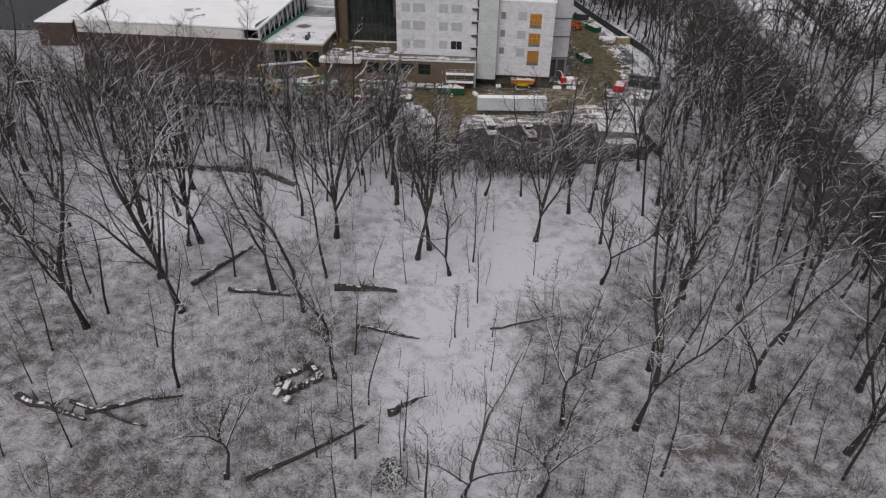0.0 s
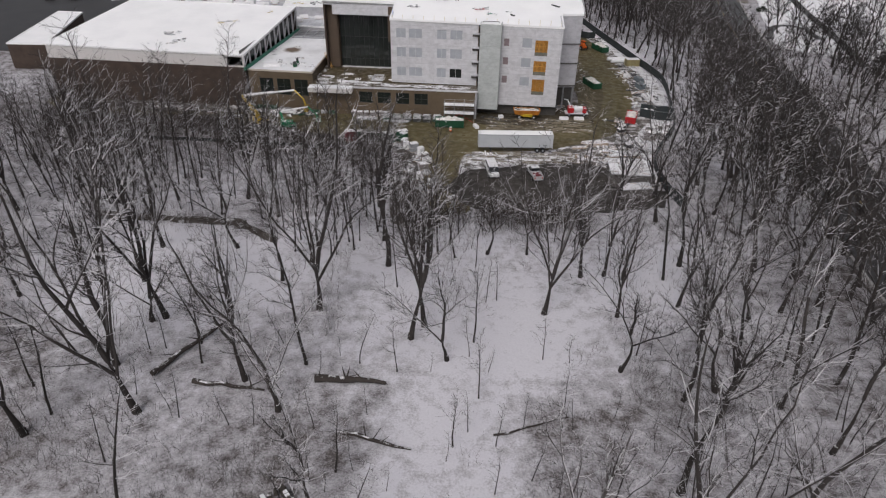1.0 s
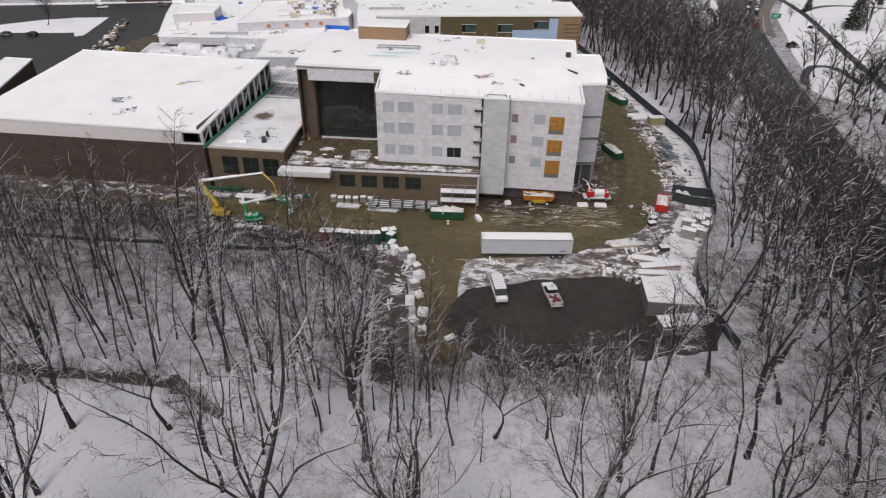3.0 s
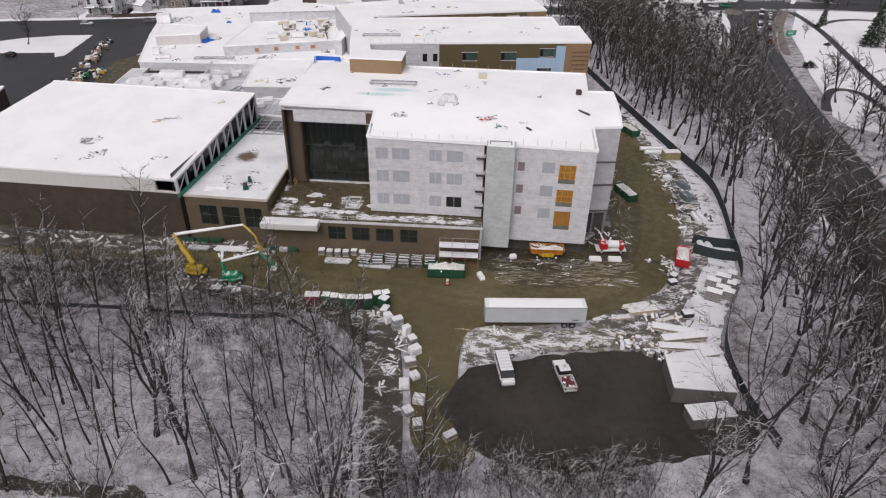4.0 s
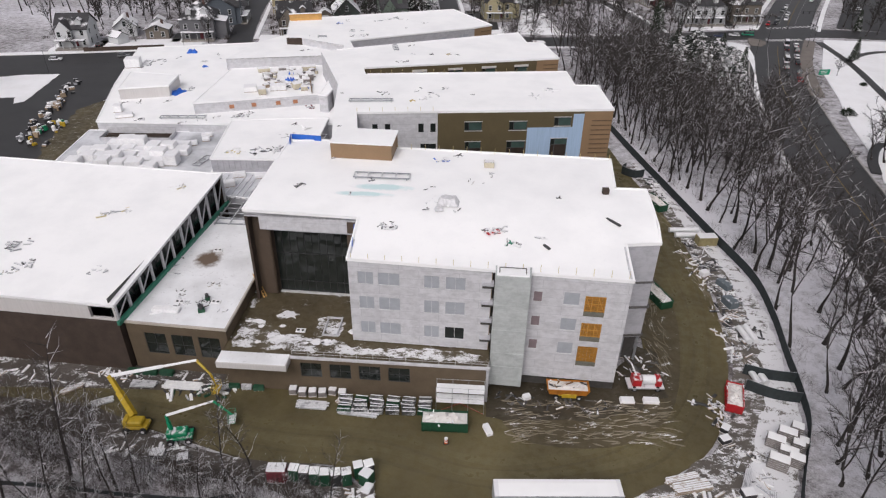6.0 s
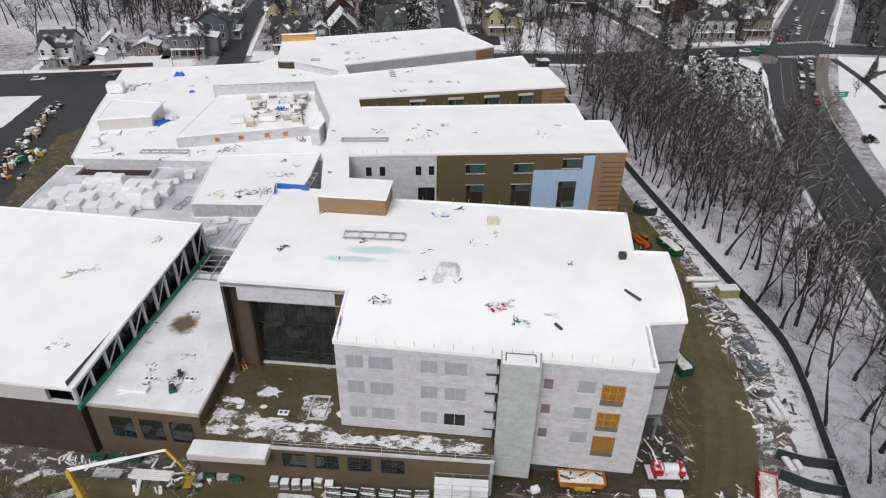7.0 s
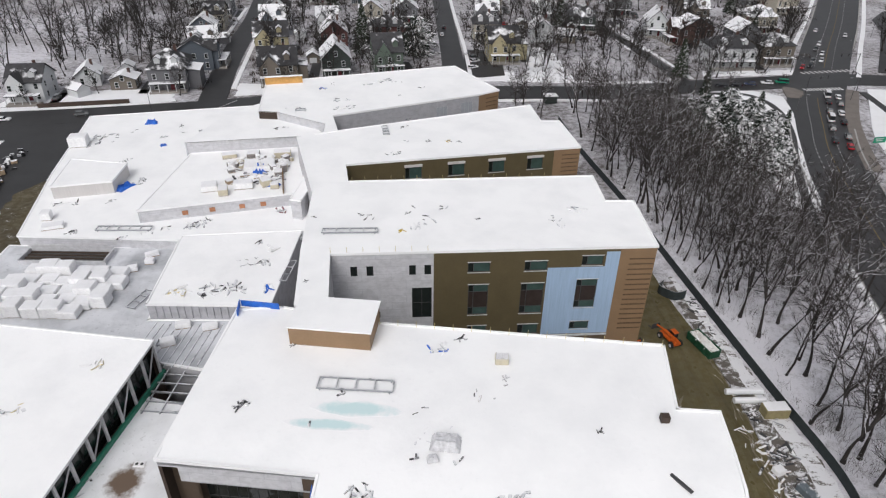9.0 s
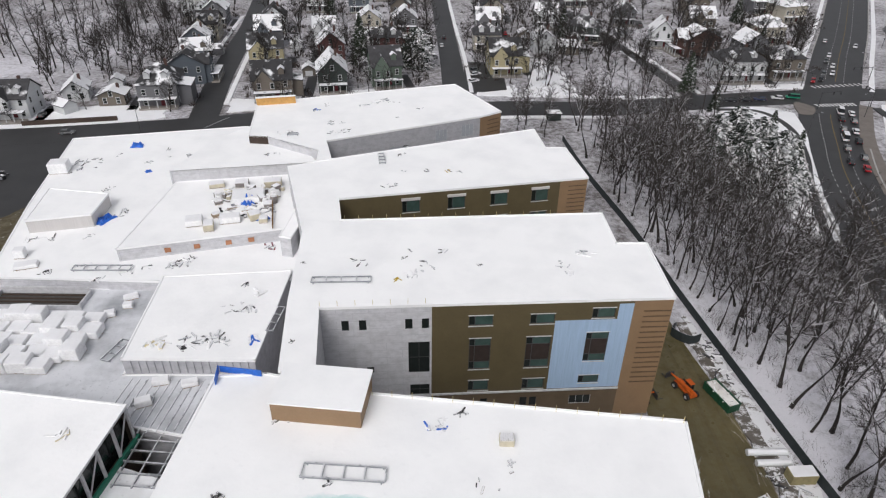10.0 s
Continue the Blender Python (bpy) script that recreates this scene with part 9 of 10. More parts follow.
pile(49.4, 178.0, 0, (-2.0, 3.0, -5, 5), 34, (0.3, 1.0), [M_SHEET, M_STUD, M_LUMBER, M_BLACK], "strewn offcuts and boards in trodden snow", 65, True)
pile(42.0, 153.5, 0, (-2.6, 2.6, -3.5, 3.5), 36, (0.25, 0.8), [M_SHEET, M_STUD, M_LUMBER, M_BLACK], "strewn offcuts and boards in trodden snow", 66, True)
pile(30.5, 172.6, 0, (-3.0, 6.0, -2.5, 2.5), 40, (0.25, 0.8), [M_STUD, M_LUMBER, M_BLACK, M_DARKSTEEL, M_LEDGE], "scrap and formwork beside the building", 67, True)
pile(36.6, 200.0, 0, (-1.6, 4.0, -7, 6), 36, (0.25, 0.8), [M_STUD, M_LUMBER, M_BLOCK], "scrap and formwork beside the building", 68, True)
pile(15.5, 164.4, 0, (-4.0, 9.0, -1.2, 1.0), 22, (0.2, 0.7), [M_DARKSTEEL, M_LEDGE, M_BLACK, M_LUMBER], "scrap beside the wall", 69, True)
pile(-10.8, 147.0, 30, (-3.0, 3.0, -1.6, 1.6), 22, (0.3, 1.0), [M_STUD, M_LUMBER, M_SHEET], "snowy boards at the road's edge", 70, True)
pile(-6.4, 136.5, 80, (-7.0, 7.0, -1.2, 1.2), 34, (0.3, 1.0), [M_STUD, M_LUMBER, M_SHEET, M_BLOCK], "snowy boards at the road's edge", 71, True)
pile(-46.0, 168.6, -4, (-9.0, 12.0, -1.2, 1.2), 40, (0.25, 0.9), [M_STUD, M_LUMBER, M_SHEET, M_BLOCK], "snowy materials along the brick wall", 72, True)
pile(-64.0, 168.6, -5, (-10.0, 8.0, -1.4, 1.4), 24, (0.3, 0.9), [M_BLOCK, M_LUMBER, M_SHEET], "snowy materials along the brick wall", 73, True)
pile(-42.0, 154.0, 10, (-8.0, 8.0, -1.2, 1.2), 24, (0.3, 0.9), [M_BLOCK, M_LUMBER, M_SHEET], "snowy materials at the wood's edge", 74, True)
pile(9.0, 143.8, 0, (-2.2, 3.6, -1.2, 0.8), 9, (0.3, 1.0), [M_SHEET, M_BLOCK], "snowy scraps beside the trailer", 75, True)
pile(-119.6, 281.0, 13, (-2.4, 2.4, -26, 32), 80, (0.4, 1.7), [M_SHEET, M_STUD, M_BLACK, M_LUMBER, M_BLACK], "site materials and boxes along the yard", 76)
pile(-112.0, 266.0, 13, (-3.0, 3.0, -10, 10), 26, (0.4, 1.5), [M_SHEET, M_YELLOW, M_TEAL, M_MAROON, M_BLACK, M_LUMBER], "site materials and boxes along the yard", 77)
pile(40.5, 163.0, 20, (-1.5, 3.0, -2.5, 3.5), 30, (0.3, 1.0), [M_BLACK, M_STUD, M_LUMBER, M_DARKSTEEL], "dark scrap and gear beside the mud road", 78, True)
pile(52.5, 185.0, 10, (-2.4, 2.4, -5, 5), 40, (0.3, 1.1), [M_BLACK, M_STUD, M_DARKSTEEL, M_LUMBER], "dark scrap and gear along the fence", 79, True)
pile(53.5, 205.0, 0, (-1.8, 2.2, -7, 7), 44, (0.3, 1.1), [M_BLACK, M_STUD, M_DARKSTEEL, M_SHEET], "dark scrap and gear along the fence", 80, True)
pile(38.0, 146.4, 0, (-5, 5, -2.4, 3), 40, (0.3, 1.2), [M_LUMBER, M_STUD, M_BLACK, M_SHEET], "jumbled boards and offcuts in slush", 81, True)
pile(52.0, 236.0, 0, (-1.4, 1.4, -9, 9), 40, (0.3, 1.0), [M_BLACK, M_STUD, M_DARKSTEEL, M_SHEET], "dark scrap and gear along the fence", 82, True)
pile(-35.0, 165.4, -4, (-6, 5, -1.4, 1.4), 44, (0.3, 1.1), [M_STUD, M_DARKSTEEL, M_SHEET, M_GREEN], "jumbled steel parts before the entrance", 83, True)
pile(18.0, 164.0, -4, (-9, 8, -1.0, 1.4), 24, (0.25, 0.8), [M_DARKSTEEL, M_BLACK, M_LEDGE], "dark scrap along the foot of the wall", 84, True)
pile(38.8, 138.6, 5, (-4.5, 4.5, -8, 5), 44, (0.4, 1.3), [M_LUMBER, M_STUD, M_SHEET, M_BLACK], "loose boards thrown over the stacks", 85, True)
wrapped_pallet(40.6, 157.4, 0, 1.6, 1.2, 0.9, 20, M_BLACK, "dark machine box beside the mud", "dark boxes")
wrapped_pallet(41.4, 159.4, 0, 1.4, 1.2, 0.9, 50, M_BLACK, "dark machine box beside the mud", "dark boxes")
wrapped_pallet(40.4, 148.4, 0, 1.8, 1.4, 1.0, 10, M_BLACK, "dark machine box beside the mud", "dark boxes")
wrapped_pallet(28.6, 164.9, 0, 2.2, 1.1, 0.6, 0, M_SHEET, "low white tub of building waste", "white tubs")
wrapped_pallet(32.2, 164.9, 0, 2.4, 1.1, 0.6, -2, M_SHEET, "low white tub of building waste", "white tubs")
wrapped_pallet(54.0, 195.4, 0, 1.5, 3.0, 1.4, 24, M_SLATE, "slate-grey steel site box beside the fence", "site containers", cap=False)
wrapped_pallet(53.0, 189.6, 0, 1.9, 2.8, 1.6, 16, M_SLATE, "slate-grey steel site box beside the fence", "site containers", cap=False)
wrapped_pallet(51.6, 199.4, 0, 1.6, 1.4, 1.0, 20, M_SHEET, "white site box in the trodden snow", "site containers")
wrapped_pallet(55.8, 211.2, 0, 4.2, 2.2, 2.1, 4, M_KHAKI, "khaki site box with a snow-covered lid", "site containers")


def tank(x, y, rz, L, r):
    t = thing("pipe_section", Matrix.Translation((x, y, 0)) @ Matrix.Rotation(radians(rz), 4, "Z"), "large white pipe section lying on bearers", "pipe", "large pipes")
    s = Shape()
    s.rod((-L / 2, 0, r + 0.12), (L / 2, 0, r + 0.12), r, n=16)
    part("shell", s, M_WHITE, t)
    for dx in (-L * 0.3, L * 0.3):
        s = Shape()
        s.box((dx, 0, 0.08), (0.2, r * 2.2, 0.16))
        part("bearer", s, M_LUMBER, t)


for a in ((52.6, 216.0, 2, 6.4, 0.55), (52.8, 213.9, 2, 5.4, 0.55), (49.8, 170.6, 95, 4.2, 0.5), (51.0, 170.9, 95, 4.2, 0.5), (52.2, 180.6, 95, 4.0, 0.5), (53.4, 180.9, 95, 4.2, 0.5)):
    tank(*a)


def barrel(x, y):
    t = thing("traffic_barrel", (x, y, 0.02), "orange and white traffic barrel on the mud", "traffic barrel")
    for k, m in enumerate((M_ORANGE, M_WHITE, M_ORANGE, M_WHITE)):
        s = Shape()
        s.rod((0, 0, 0.08 + k * 0.23), (0, 0, 0.31 + k * 0.23), 0.3 - 0.015 * k, 0.285 - 0.015 * k, 12)
        part("band", s, m, t)
    s = Shape()
    s.rod((0, 0, 0), (0, 0, 0.08), 0.45, n=10)
    part("base", s, M_RUBBER, t)


barrel(1.4, 156.4)
wrapped_pallet(7.3, 158.6, 0, 0.9, 2.0, 0.7, 20, M_SHEET, "narrow white tub on the mud", "white tubs")
wrapped_pallet(13.5, 165.2, 0, 1.2, 0.9, 0.7, 20, M_SHEET, "small white bundle on the mud", "white tubs")

# ---------------------------------------------------------------- things on the roofs


def truss(x, y, z, rz, L, W, bays):
    t = thing("lattice_girder", Matrix.Translation((x, y, z)) @ Matrix.Rotation(radians(rz), 4, "Z"), "grey steel ladder girder lying on the snowy roof", "girder", "steel roof girders")
    for dy in (-W / 2, W / 2):
        s = Shape()
        s.box((0, dy, 0.35), (L, 0.16, 0.22))
        part("rail", s, M_STEEL, t)
    for k in range(bays + 1):
        s = Shape()
        s.box((-L / 2 + k * L / bays, 0, 0.35), (0.16, W - 0.16, 0.2))
        part("rung", s, M_STEEL, t)
    for dx in (-L * 0.46, L * 0.46):
        for dy in (-W / 2, W / 2):
            s = Shape()
            s.box((dx, dy, 0.12), (0.14, 0.14, 0.26))
            part("foot", s, M_STEEL, t)


for a in ((-9.8, 191.4, 24.02, -3, 9.2, 1.9, 4), (-15.3, 227.4, 24.43, 3, 9.2, 1.4, 4), (-13.8, 278.4, 22.13, 100, 5.2, 1.3, 3), (-64.4, 246.8, 12.62, 2, 11.0, 1.7, 5), (-27.6, 231.0, 13.62, 85, 6.5, 1.2, 3), (-53.2, 226.0, 10.42, 75, 5.4, 1.6, 3), (-44.2, 214.6, 10.42, 10, 3.0, 1.4, 2), (-37.4, 295.6, 20.53, 6, 2.6, 1.2, 1)):
    truss(*a)


def roof_clutter(x, y, z, rz, rx, ry, n, size, mats, label, seed, flat=False, group="clutter on the roofs"):
    t = thing("roof_clutter", Matrix.Translation((x, y, z)) @ Matrix.Rotation(radians(rz), 4, "Z"), label, "debris", group)
    rubble(t, "piece", n, (-rx, rx, -ry, ry), size, 0.0, mats, seed, flat)


C1 = [M_BLACK, M_STUD, M_SHEET]
for k, (x, y, z, rx, ry, n, sz, mats, label) in enumerate((
        (-7.7, 177.2, 23.3, 1.0, 1.2, 16, (0.25, 0.7), C1, "snowy heap of roofing gear"), (0.2, 198.4, 24.02, 1.3, 1.1, 18, (0.2, 0.6), [M_STUD, M_SHEET, M_TARP], "snowy heap of roofing gear with a blue sheet"), (3.0, 200.6, 24.02, 0.7, 0.5, 7, (0.2, 0.5), [M_BLACK], "small dark roofing cart"),
        (8.2, 176.4, 23.1, 1.6, 0.8, 16, (0.3, 0.8), [M_STUD, M_SHEET, M_BLACK, M_RED], "roofing tools and boards in the snow"), (10.4, 173.6, 22.6, 0.9, 0.6, 9, (0.3, 0.8), [M_GREENTAPE, M_SHEET, M_BLACK], "roofing tools and boards in the snow"), (15.0, 174.6, 22.8, 0.4, 1.2, 6, (0.2, 0.8), [M_STUD, M_SHEET], "boards lying in the snow"),
        (-1.9, 187.6, 24.02, 0.9, 0.15, 3, (0.2, 0.35), [M_BLACK], "row of small dark vent stubs"), (19.0, 185.3, 24.02, 0.9, 0.4, 4, (0.2, 0.35), [M_BLACK], "row of small dark vent stubs"), (-22.7, 188.0, 24.02, 0.7, 0.5, 8, (0.25, 0.6), [M_BLACK, M_SHEET], "small dark roofing cart"), (-18.0, 199.0, 24.02, 1.4, 0.4, 8, (0.2, 0.6), [M_BLACK, M_STUD], "scraps beside the roof house"), (-11.4, 190.2, 24.02, 0.3, 0.3, 2, (0.4, 0.6), [M_BLACK], "small dark bundle on the snow"),
        (-3.9, 229.8, 24.43, 1.6, 1.0, 14, (0.2, 0.6), C1, "snowy heap of roofing gear"), (-6.5, 228.2, 24.43, 0.4, 0.4, 4, (0.25, 0.5), [M_YELLOW, M_BLACK], "small yellow roofing machine"), (0.5, 236.6, 24.43, 0.8, 0.6, 6, (0.2, 0.6), C1, "scraps on the snowy roof"), (6.5, 232.6, 24.43, 0.6, 0.2, 3, (0.2, 0.4), [M_BLACK], "row of small dark vent stubs"), (20.4, 232.0, 24.43, 1.2, 2.4, 12, (0.2, 0.6), [M_STUD, M_BLACK, M_SHEET], "scraps on the snowy roof"), (24.1, 236.8, 24.43, 1.6, 1.0, 10, (0.3, 0.9), [M_SHEET, M_STUD], "snow-covered bundles on the roof"), (-12.8, 232.7, 24.43, 1.0, 1.4, 6, (0.2, 0.5), [M_BLACK], "row of small dark vent stubs"), (-21.9, 232.4, 24.43, 0.5, 0.3, 3, (0.2, 0.4), [M_BLACK], "row of small dark vent stubs"), (-20.0, 212.8, 24.43, 0.5, 0.2, 3, (0.2, 0.4), [M_BLACK], "row of small dark vent stubs"),
        (-3.6, 272.8, 22.13, 0.8, 0.5, 5, (0.25, 0.6), [M_BLACK], "small dark roofing cart"), (0.9, 273.0, 22.13, 0.5, 0.5, 5, (0.25, 0.6), [M_YELLOW, M_BLACK], "small yellow roofing machine"), (-10.9, 265.4, 22.13, 1.6, 0.8, 8, (0.2, 0.6), C1, "scraps on the snowy roof"), (-9.0, 285.8, 22.13, 0.4, 0.4, 3, (0.4, 0.6), [M_BLACK], "small dark bundle on the snow"),
        (-34.8, 313.5, 20.53, 1.0, 0.8, 8, (0.3, 0.6), [M_TARP, M_BLACK], "crumpled blue sheet and scraps"), (-26.3, 298.4, 20.53, 3.0, 1.2, 16, (0.2, 0.7), C1, "scraps on the snowy roof"), (-20.0, 320.0, 20.53, 4.5, 0.8, 12, (0.5, 1.2), [M_SHEET, M_STUD], "row of snow-covered bundles on the roof"), (-6.6, 315.8, 20.53, 0.8, 0.4, 3, (0.3, 0.6), C1, "scraps on the snowy roof"), (-28.0, 304.0, 20.53, 2.0, 2.0, 10, (0.2, 0.6), C1, "scraps on the snowy roof"), (-40.0, 297.0, 20.53, 2.4, 1.0, 10, (0.2, 0.6), C1, "scraps on the snowy roof"),
        (-69.6, 184.6, 13.85, 2.2, 1.6, 12, (0.3, 0.8), [M_BLACK, M_STUD], "dark roofing carts on the snow"), (-66.0, 179.4, 13.4, 1.2, 1.2, 8, (0.3, 0.8), [M_BLACK, M_STUD], "dark roofing carts on the snow"), (-54.0, 178.4, 13.3, 1.6, 1.4, 8, (0.2, 0.8), [M_STUD], "frame parts on the snow"), (-58.0, 194.8, 14.6, 2.8, 0.8, 12, (0.3, 0.9), [M_SHEET, M_PURLIN, M_STUD], "snow-covered boards on the roof"), (-49.8, 203.6, 15.3, 1.4, 0.6, 6, (0.3, 0.9), [M_PURLIN, M_SHEET], "pale boards on the roof"),
        (-40.3, 175.6, 9.12, 1.2, 0.4, 6, (0.2, 0.6), C1, "roof drains and scraps in thin snow"), (-36.8, 175.4, 9.12, 1.0, 1.6, 10, (0.25, 0.7), [M_BLACK, M_STUD], "dark roofing gear in thin snow"), (-42.4, 173.6, 9.12, 1.6, 0.4, 4, (0.3, 0.8), [M_STUD, M_SHEET], "boards in thin snow"), (-45.0, 186.0, 9.12, 0.8, 3.0, 10, (0.2, 0.6), C1, "scraps along the green strip"),
        (-72.6, 303.4, 12.62, 0.5, 0.5, 4, (0.3, 0.6), [M_BLACK], "small dark bundle on the snow"), (-65.8, 299.2, 12.62, 1.0, 0.8, 4, (0.5, 1.1), [M_STUD], "grey roof hatch frame"), (-70.4, 268.4, 12.62, 1.6, 2.4, 14, (0.3, 0.9), [M_STUD, M_SHEET, M_BLACK], "scraps beside the roof house"), (-75.2, 295.0, 12.62, 1.4, 0.6, 5, (0.3, 0.8), [M_STUD], "grey frame parts on the snow"), (-90.5, 292.0, 12.62, 3.4, 5.0, 20, (0.3, 0.9), C1, "scraps on the snowy roof"), (-82.0, 257.0, 12.62, 3.0, 1.0, 14, (0.2, 0.7), C1, "scraps below the roof house"), (-74.4, 245.4, 12.62, 1.2, 0.6, 8, (0.2, 0.6), [M_BLACK], "dark roofing gear on the snow"), (-60.0, 245.2, 12.62, 5.0, 0.8, 14, (0.2, 0.7), C1, "boards along the roof edge"), (-50.6, 249.6, 12.62, 2.6, 1.4, 22, (0.3, 0.9), [M_BLACK, M_STUD, M_SHEET], "heap of hoses and sheets on the snow"), (-34.6, 256.0, 12.62, 1.4, 1.2, 10, (0.3, 0.8), [M_BLACK, M_MAROON, M_STUD], "dark crates on the snow"),
        (-37.9, 225.2, 13.62, 3.6, 1.6, 40, (0.3, 0.9), [M_BLACK, M_STUD, M_SHEET], "heap of hoses and sheets on the snow"), (-30.2, 226.2, 13.62, 0.8, 1.2, 10, (0.3, 0.8), [M_TARP, M_TARP, M_SHEET], "crumpled blue tarpaulin on the snow"), (-32.9, 233.6, 13.62, 1.2, 1.0, 10, (0.3, 0.8), C1, "snowy heap of roofing gear"), (-35.9, 241.0, 13.62, 1.6, 0.2, 4, (0.2, 0.8), [M_BLACK], "dark boards on the snow"), (-45.4, 224.6, 13.62, 1.6, 1.0, 10, (0.5, 1.2), [M_SHEET, M_PURLIN], "snow-covered bundles on the roof"), (-32.2, 238.8, 13.62, 0.5, 0.9, 3, (0.8, 1.3), [M_SHEET], "white wrapped unit on the roof"))):
    if -30 < x < 33 and 166 < y < 206:
        z = main_top(x, y) + 0.02
    roof_clutter(x, y, z, r9.uniform(0, 40), rx, ry, n, sz, mats, label, 200 + k, True)
STORE = "crowded store of boards, sheets and boxes on the roof"
roof_clutter(-42.6, 269.6, 15.52, 12, 6.2, 6.6, 90, (0.4, 1.3), [M_SHEET, M_SHEET, M_BLOCK, M_STUD, M_FADED, M_LUMBER, M_BLACK], STORE, 301, True)
roof_clutter(-39.8, 272.0, 15.52, 8, 3.8, 3.4, 26, (0.7, 1.9), [M_SHEET, M_SHEET, M_BLOCK, M_FADED], STORE, 303)
roof_clutter(-46.6, 272.6, 15.52, 8, 3.2, 2.0, 16, (0.5, 1.3), [M_SHEET, M_FADED, M_BLOCK], STORE, 304)


def tarpaulin(x, y, z, sx, sy, h, rz, seed, label):
    """A crumpled sheet thrown down in folds."""
    t = thing("tarpaulin", Matrix.Translation((x, y, z)) @ Matrix.Rotation(radians(rz), 4, "Z"), label, "tarpaulin", "blue tarpaulins")
    s = Shape()
    n = 15
    for i in range(n + 1):
        for j in range(n + 1):
            u, v = 2 * i / n - 1, 2 * j / n - 1
            ragged_edge = 1 + 0.35 * noise.noise(Vector((u * 1.6, v * 1.6, seed)))
            fold = abs(noise.noise(Vector((u * 2.6, v * 2.6, seed + 9)))) + 0.5 * abs(noise.noise(Vector((u * 6, v * 6, seed + 4))))
            s.v.append((u * sx / 2 * ragged_edge, v * sy / 2 * ragged_edge, 0.02 + h * max(0.0, 1 - max(abs(u), abs(v)) ** 3) * (0.25 + 1.5 * fold)))
    s.f = [(i * (n + 1) + j, (i + 1) * (n + 1) + j, (i + 1) * (n + 1) + j + 1, i * (n + 1) + j + 1) for i in range(n) for j in range(n)]
    part("sheet", s, M_TARP, t)


for k, a in enumerate(((-81.7, 305.1, 12.62, 3.2, 2.2, 1.0, 10, "crumpled blue tarpaulin on the snow"), (-72.4, 265.6, 12.62, 2.4, 4.0, 0.9, -25, "crumpled blue tarpaulin on the snow"), (-72.7, 289.7, 12.62, 1.6, 1.2, 0.5, 30, "small blue sheet on the snow"),
                       (-42.0, 268.9, 15.52, 3.0, 2.4, 1.5, 15, "crumpled blue tarpaulin among the stored boards"), (-37.6, 262.0, 15.52, 3.2, 1.3, 0.7, 8, "crumpled blue tarpaulin among the stored boards"))):
    tarpaulin(*a[:7], 20 + k, a[7])
for x, y, sx, sy, sz, rz, m_ in ((-42.4, 270.6, 7.0, 5.0, 1.5, 12, None), (-38.6, 277.4, 4.0, 2.4, 1.6, 12, M_FADED), (-45.6, 277.2, 3.0, 2.4, 1.2, 12, M_BLOCK), (-51.2, 276.6, 3.4, 2.0, 1.0, 20, M_FADED), (-50.6, 259.6, 3.4, 3.0, 1.3, 16, None), (-47.0, 257.6, 2.0, 2.6, 1.5, 16, M_FADED), (-43.6, 260.8, 4.2, 2.2, 1.4, 14, None), (-39.0, 262.2, 2.2, 2.4, 1.5, 30, M_FADED), (-36.8, 261.0, 1.8, 1.6, 1.0, 10, M_FADED), (-37.4, 267.6, 1.8, 2.0, 1.0, 14, M_BLOCK), (-48.4, 268.4, 1.6, 1.2, 0.8, 30, M_BLOCK), (-47.2, 262.8, 1.6, 1.4, 0.8, 40, M_LUMBER)):
    wrapped_pallet(x, y, 15.52, sx, sy, sz, rz, m_, "boxed building supplies under snow on the roof", "supplies stored on the roof")
# Added dark rail that draws the shaded gap beside the roof store.
t = thing("guard_fence", (0, 0, 0), "dark rail standing in for the shaded gap along the roof store", "fence")
for k in range(9):
    f = k / 8
    s = Shape()
    s.box((-39.2 + 5.0 * f, 279.6 - 21.6 * f, 16.1), (0.14, 0.14, 1.2))
    part("post", s, M_PLYDARK, t)
for z in (15.9, 16.5):
    s = Shape()
    s.rod((-39.2, 279.6, z), (-34.2, 258.0, z), 0.12, n=4)
    part("rail", s, M_PLYDARK, t)
based(t, -36.7, 268.8, 15.52)
for k in range(30):
    x0, x1, y0, y1, z = ((-82, -66, 247, 302, 12.62), (-88, -70, 268, 302, 12.62), (-14, 27, 227, 243, 24.43), (-24, 25, 184, 199, 24.02), (-16, 18, 268, 284, 22.13), (-34, 4, 302, 322, 20.53), (-58, -36, 286, 300, 18.42), (-47, -31, 223, 242, 13.62), (-82, -52, 214, 219, 10.42), (-43.5, -33, 172, 184, 9.13), (-43.5, -33, 172, 184, 9.13), (-80, -50, 176, 178, 13.2))[k % 12]
    roof_clutter(r9.uniform(x0, x1), r9.uniform(y0, y1), z, r9.uniform(0, 180), r9.uniform(0.4, 2.2), r9.uniform(0.2, 0.9), r9.randint(3, 7), (0.15, 0.55), r9.choice([C1, [M_BLACK], [M_STUD, M_BLOCK], [M_LUMBER, M_BLACK]]), "small scraps and offcuts on the snowy roof", 400 + k, True)
for x, y, sx, sy, sz, rz in ((-94.0, 289.0, 4.4, 3.6, 2.6, 12), (-82.0, 250.5, 2.0, 1.8, 1.8, 10), (-79, 247, 4.2, 2.0, 0.8, 20)):
    wrapped_pallet(x, y, 12.62, sx, sy, sz, rz, None, "white wrapped bundle on the snowy roof", "wrapped bundles on the low roofs")
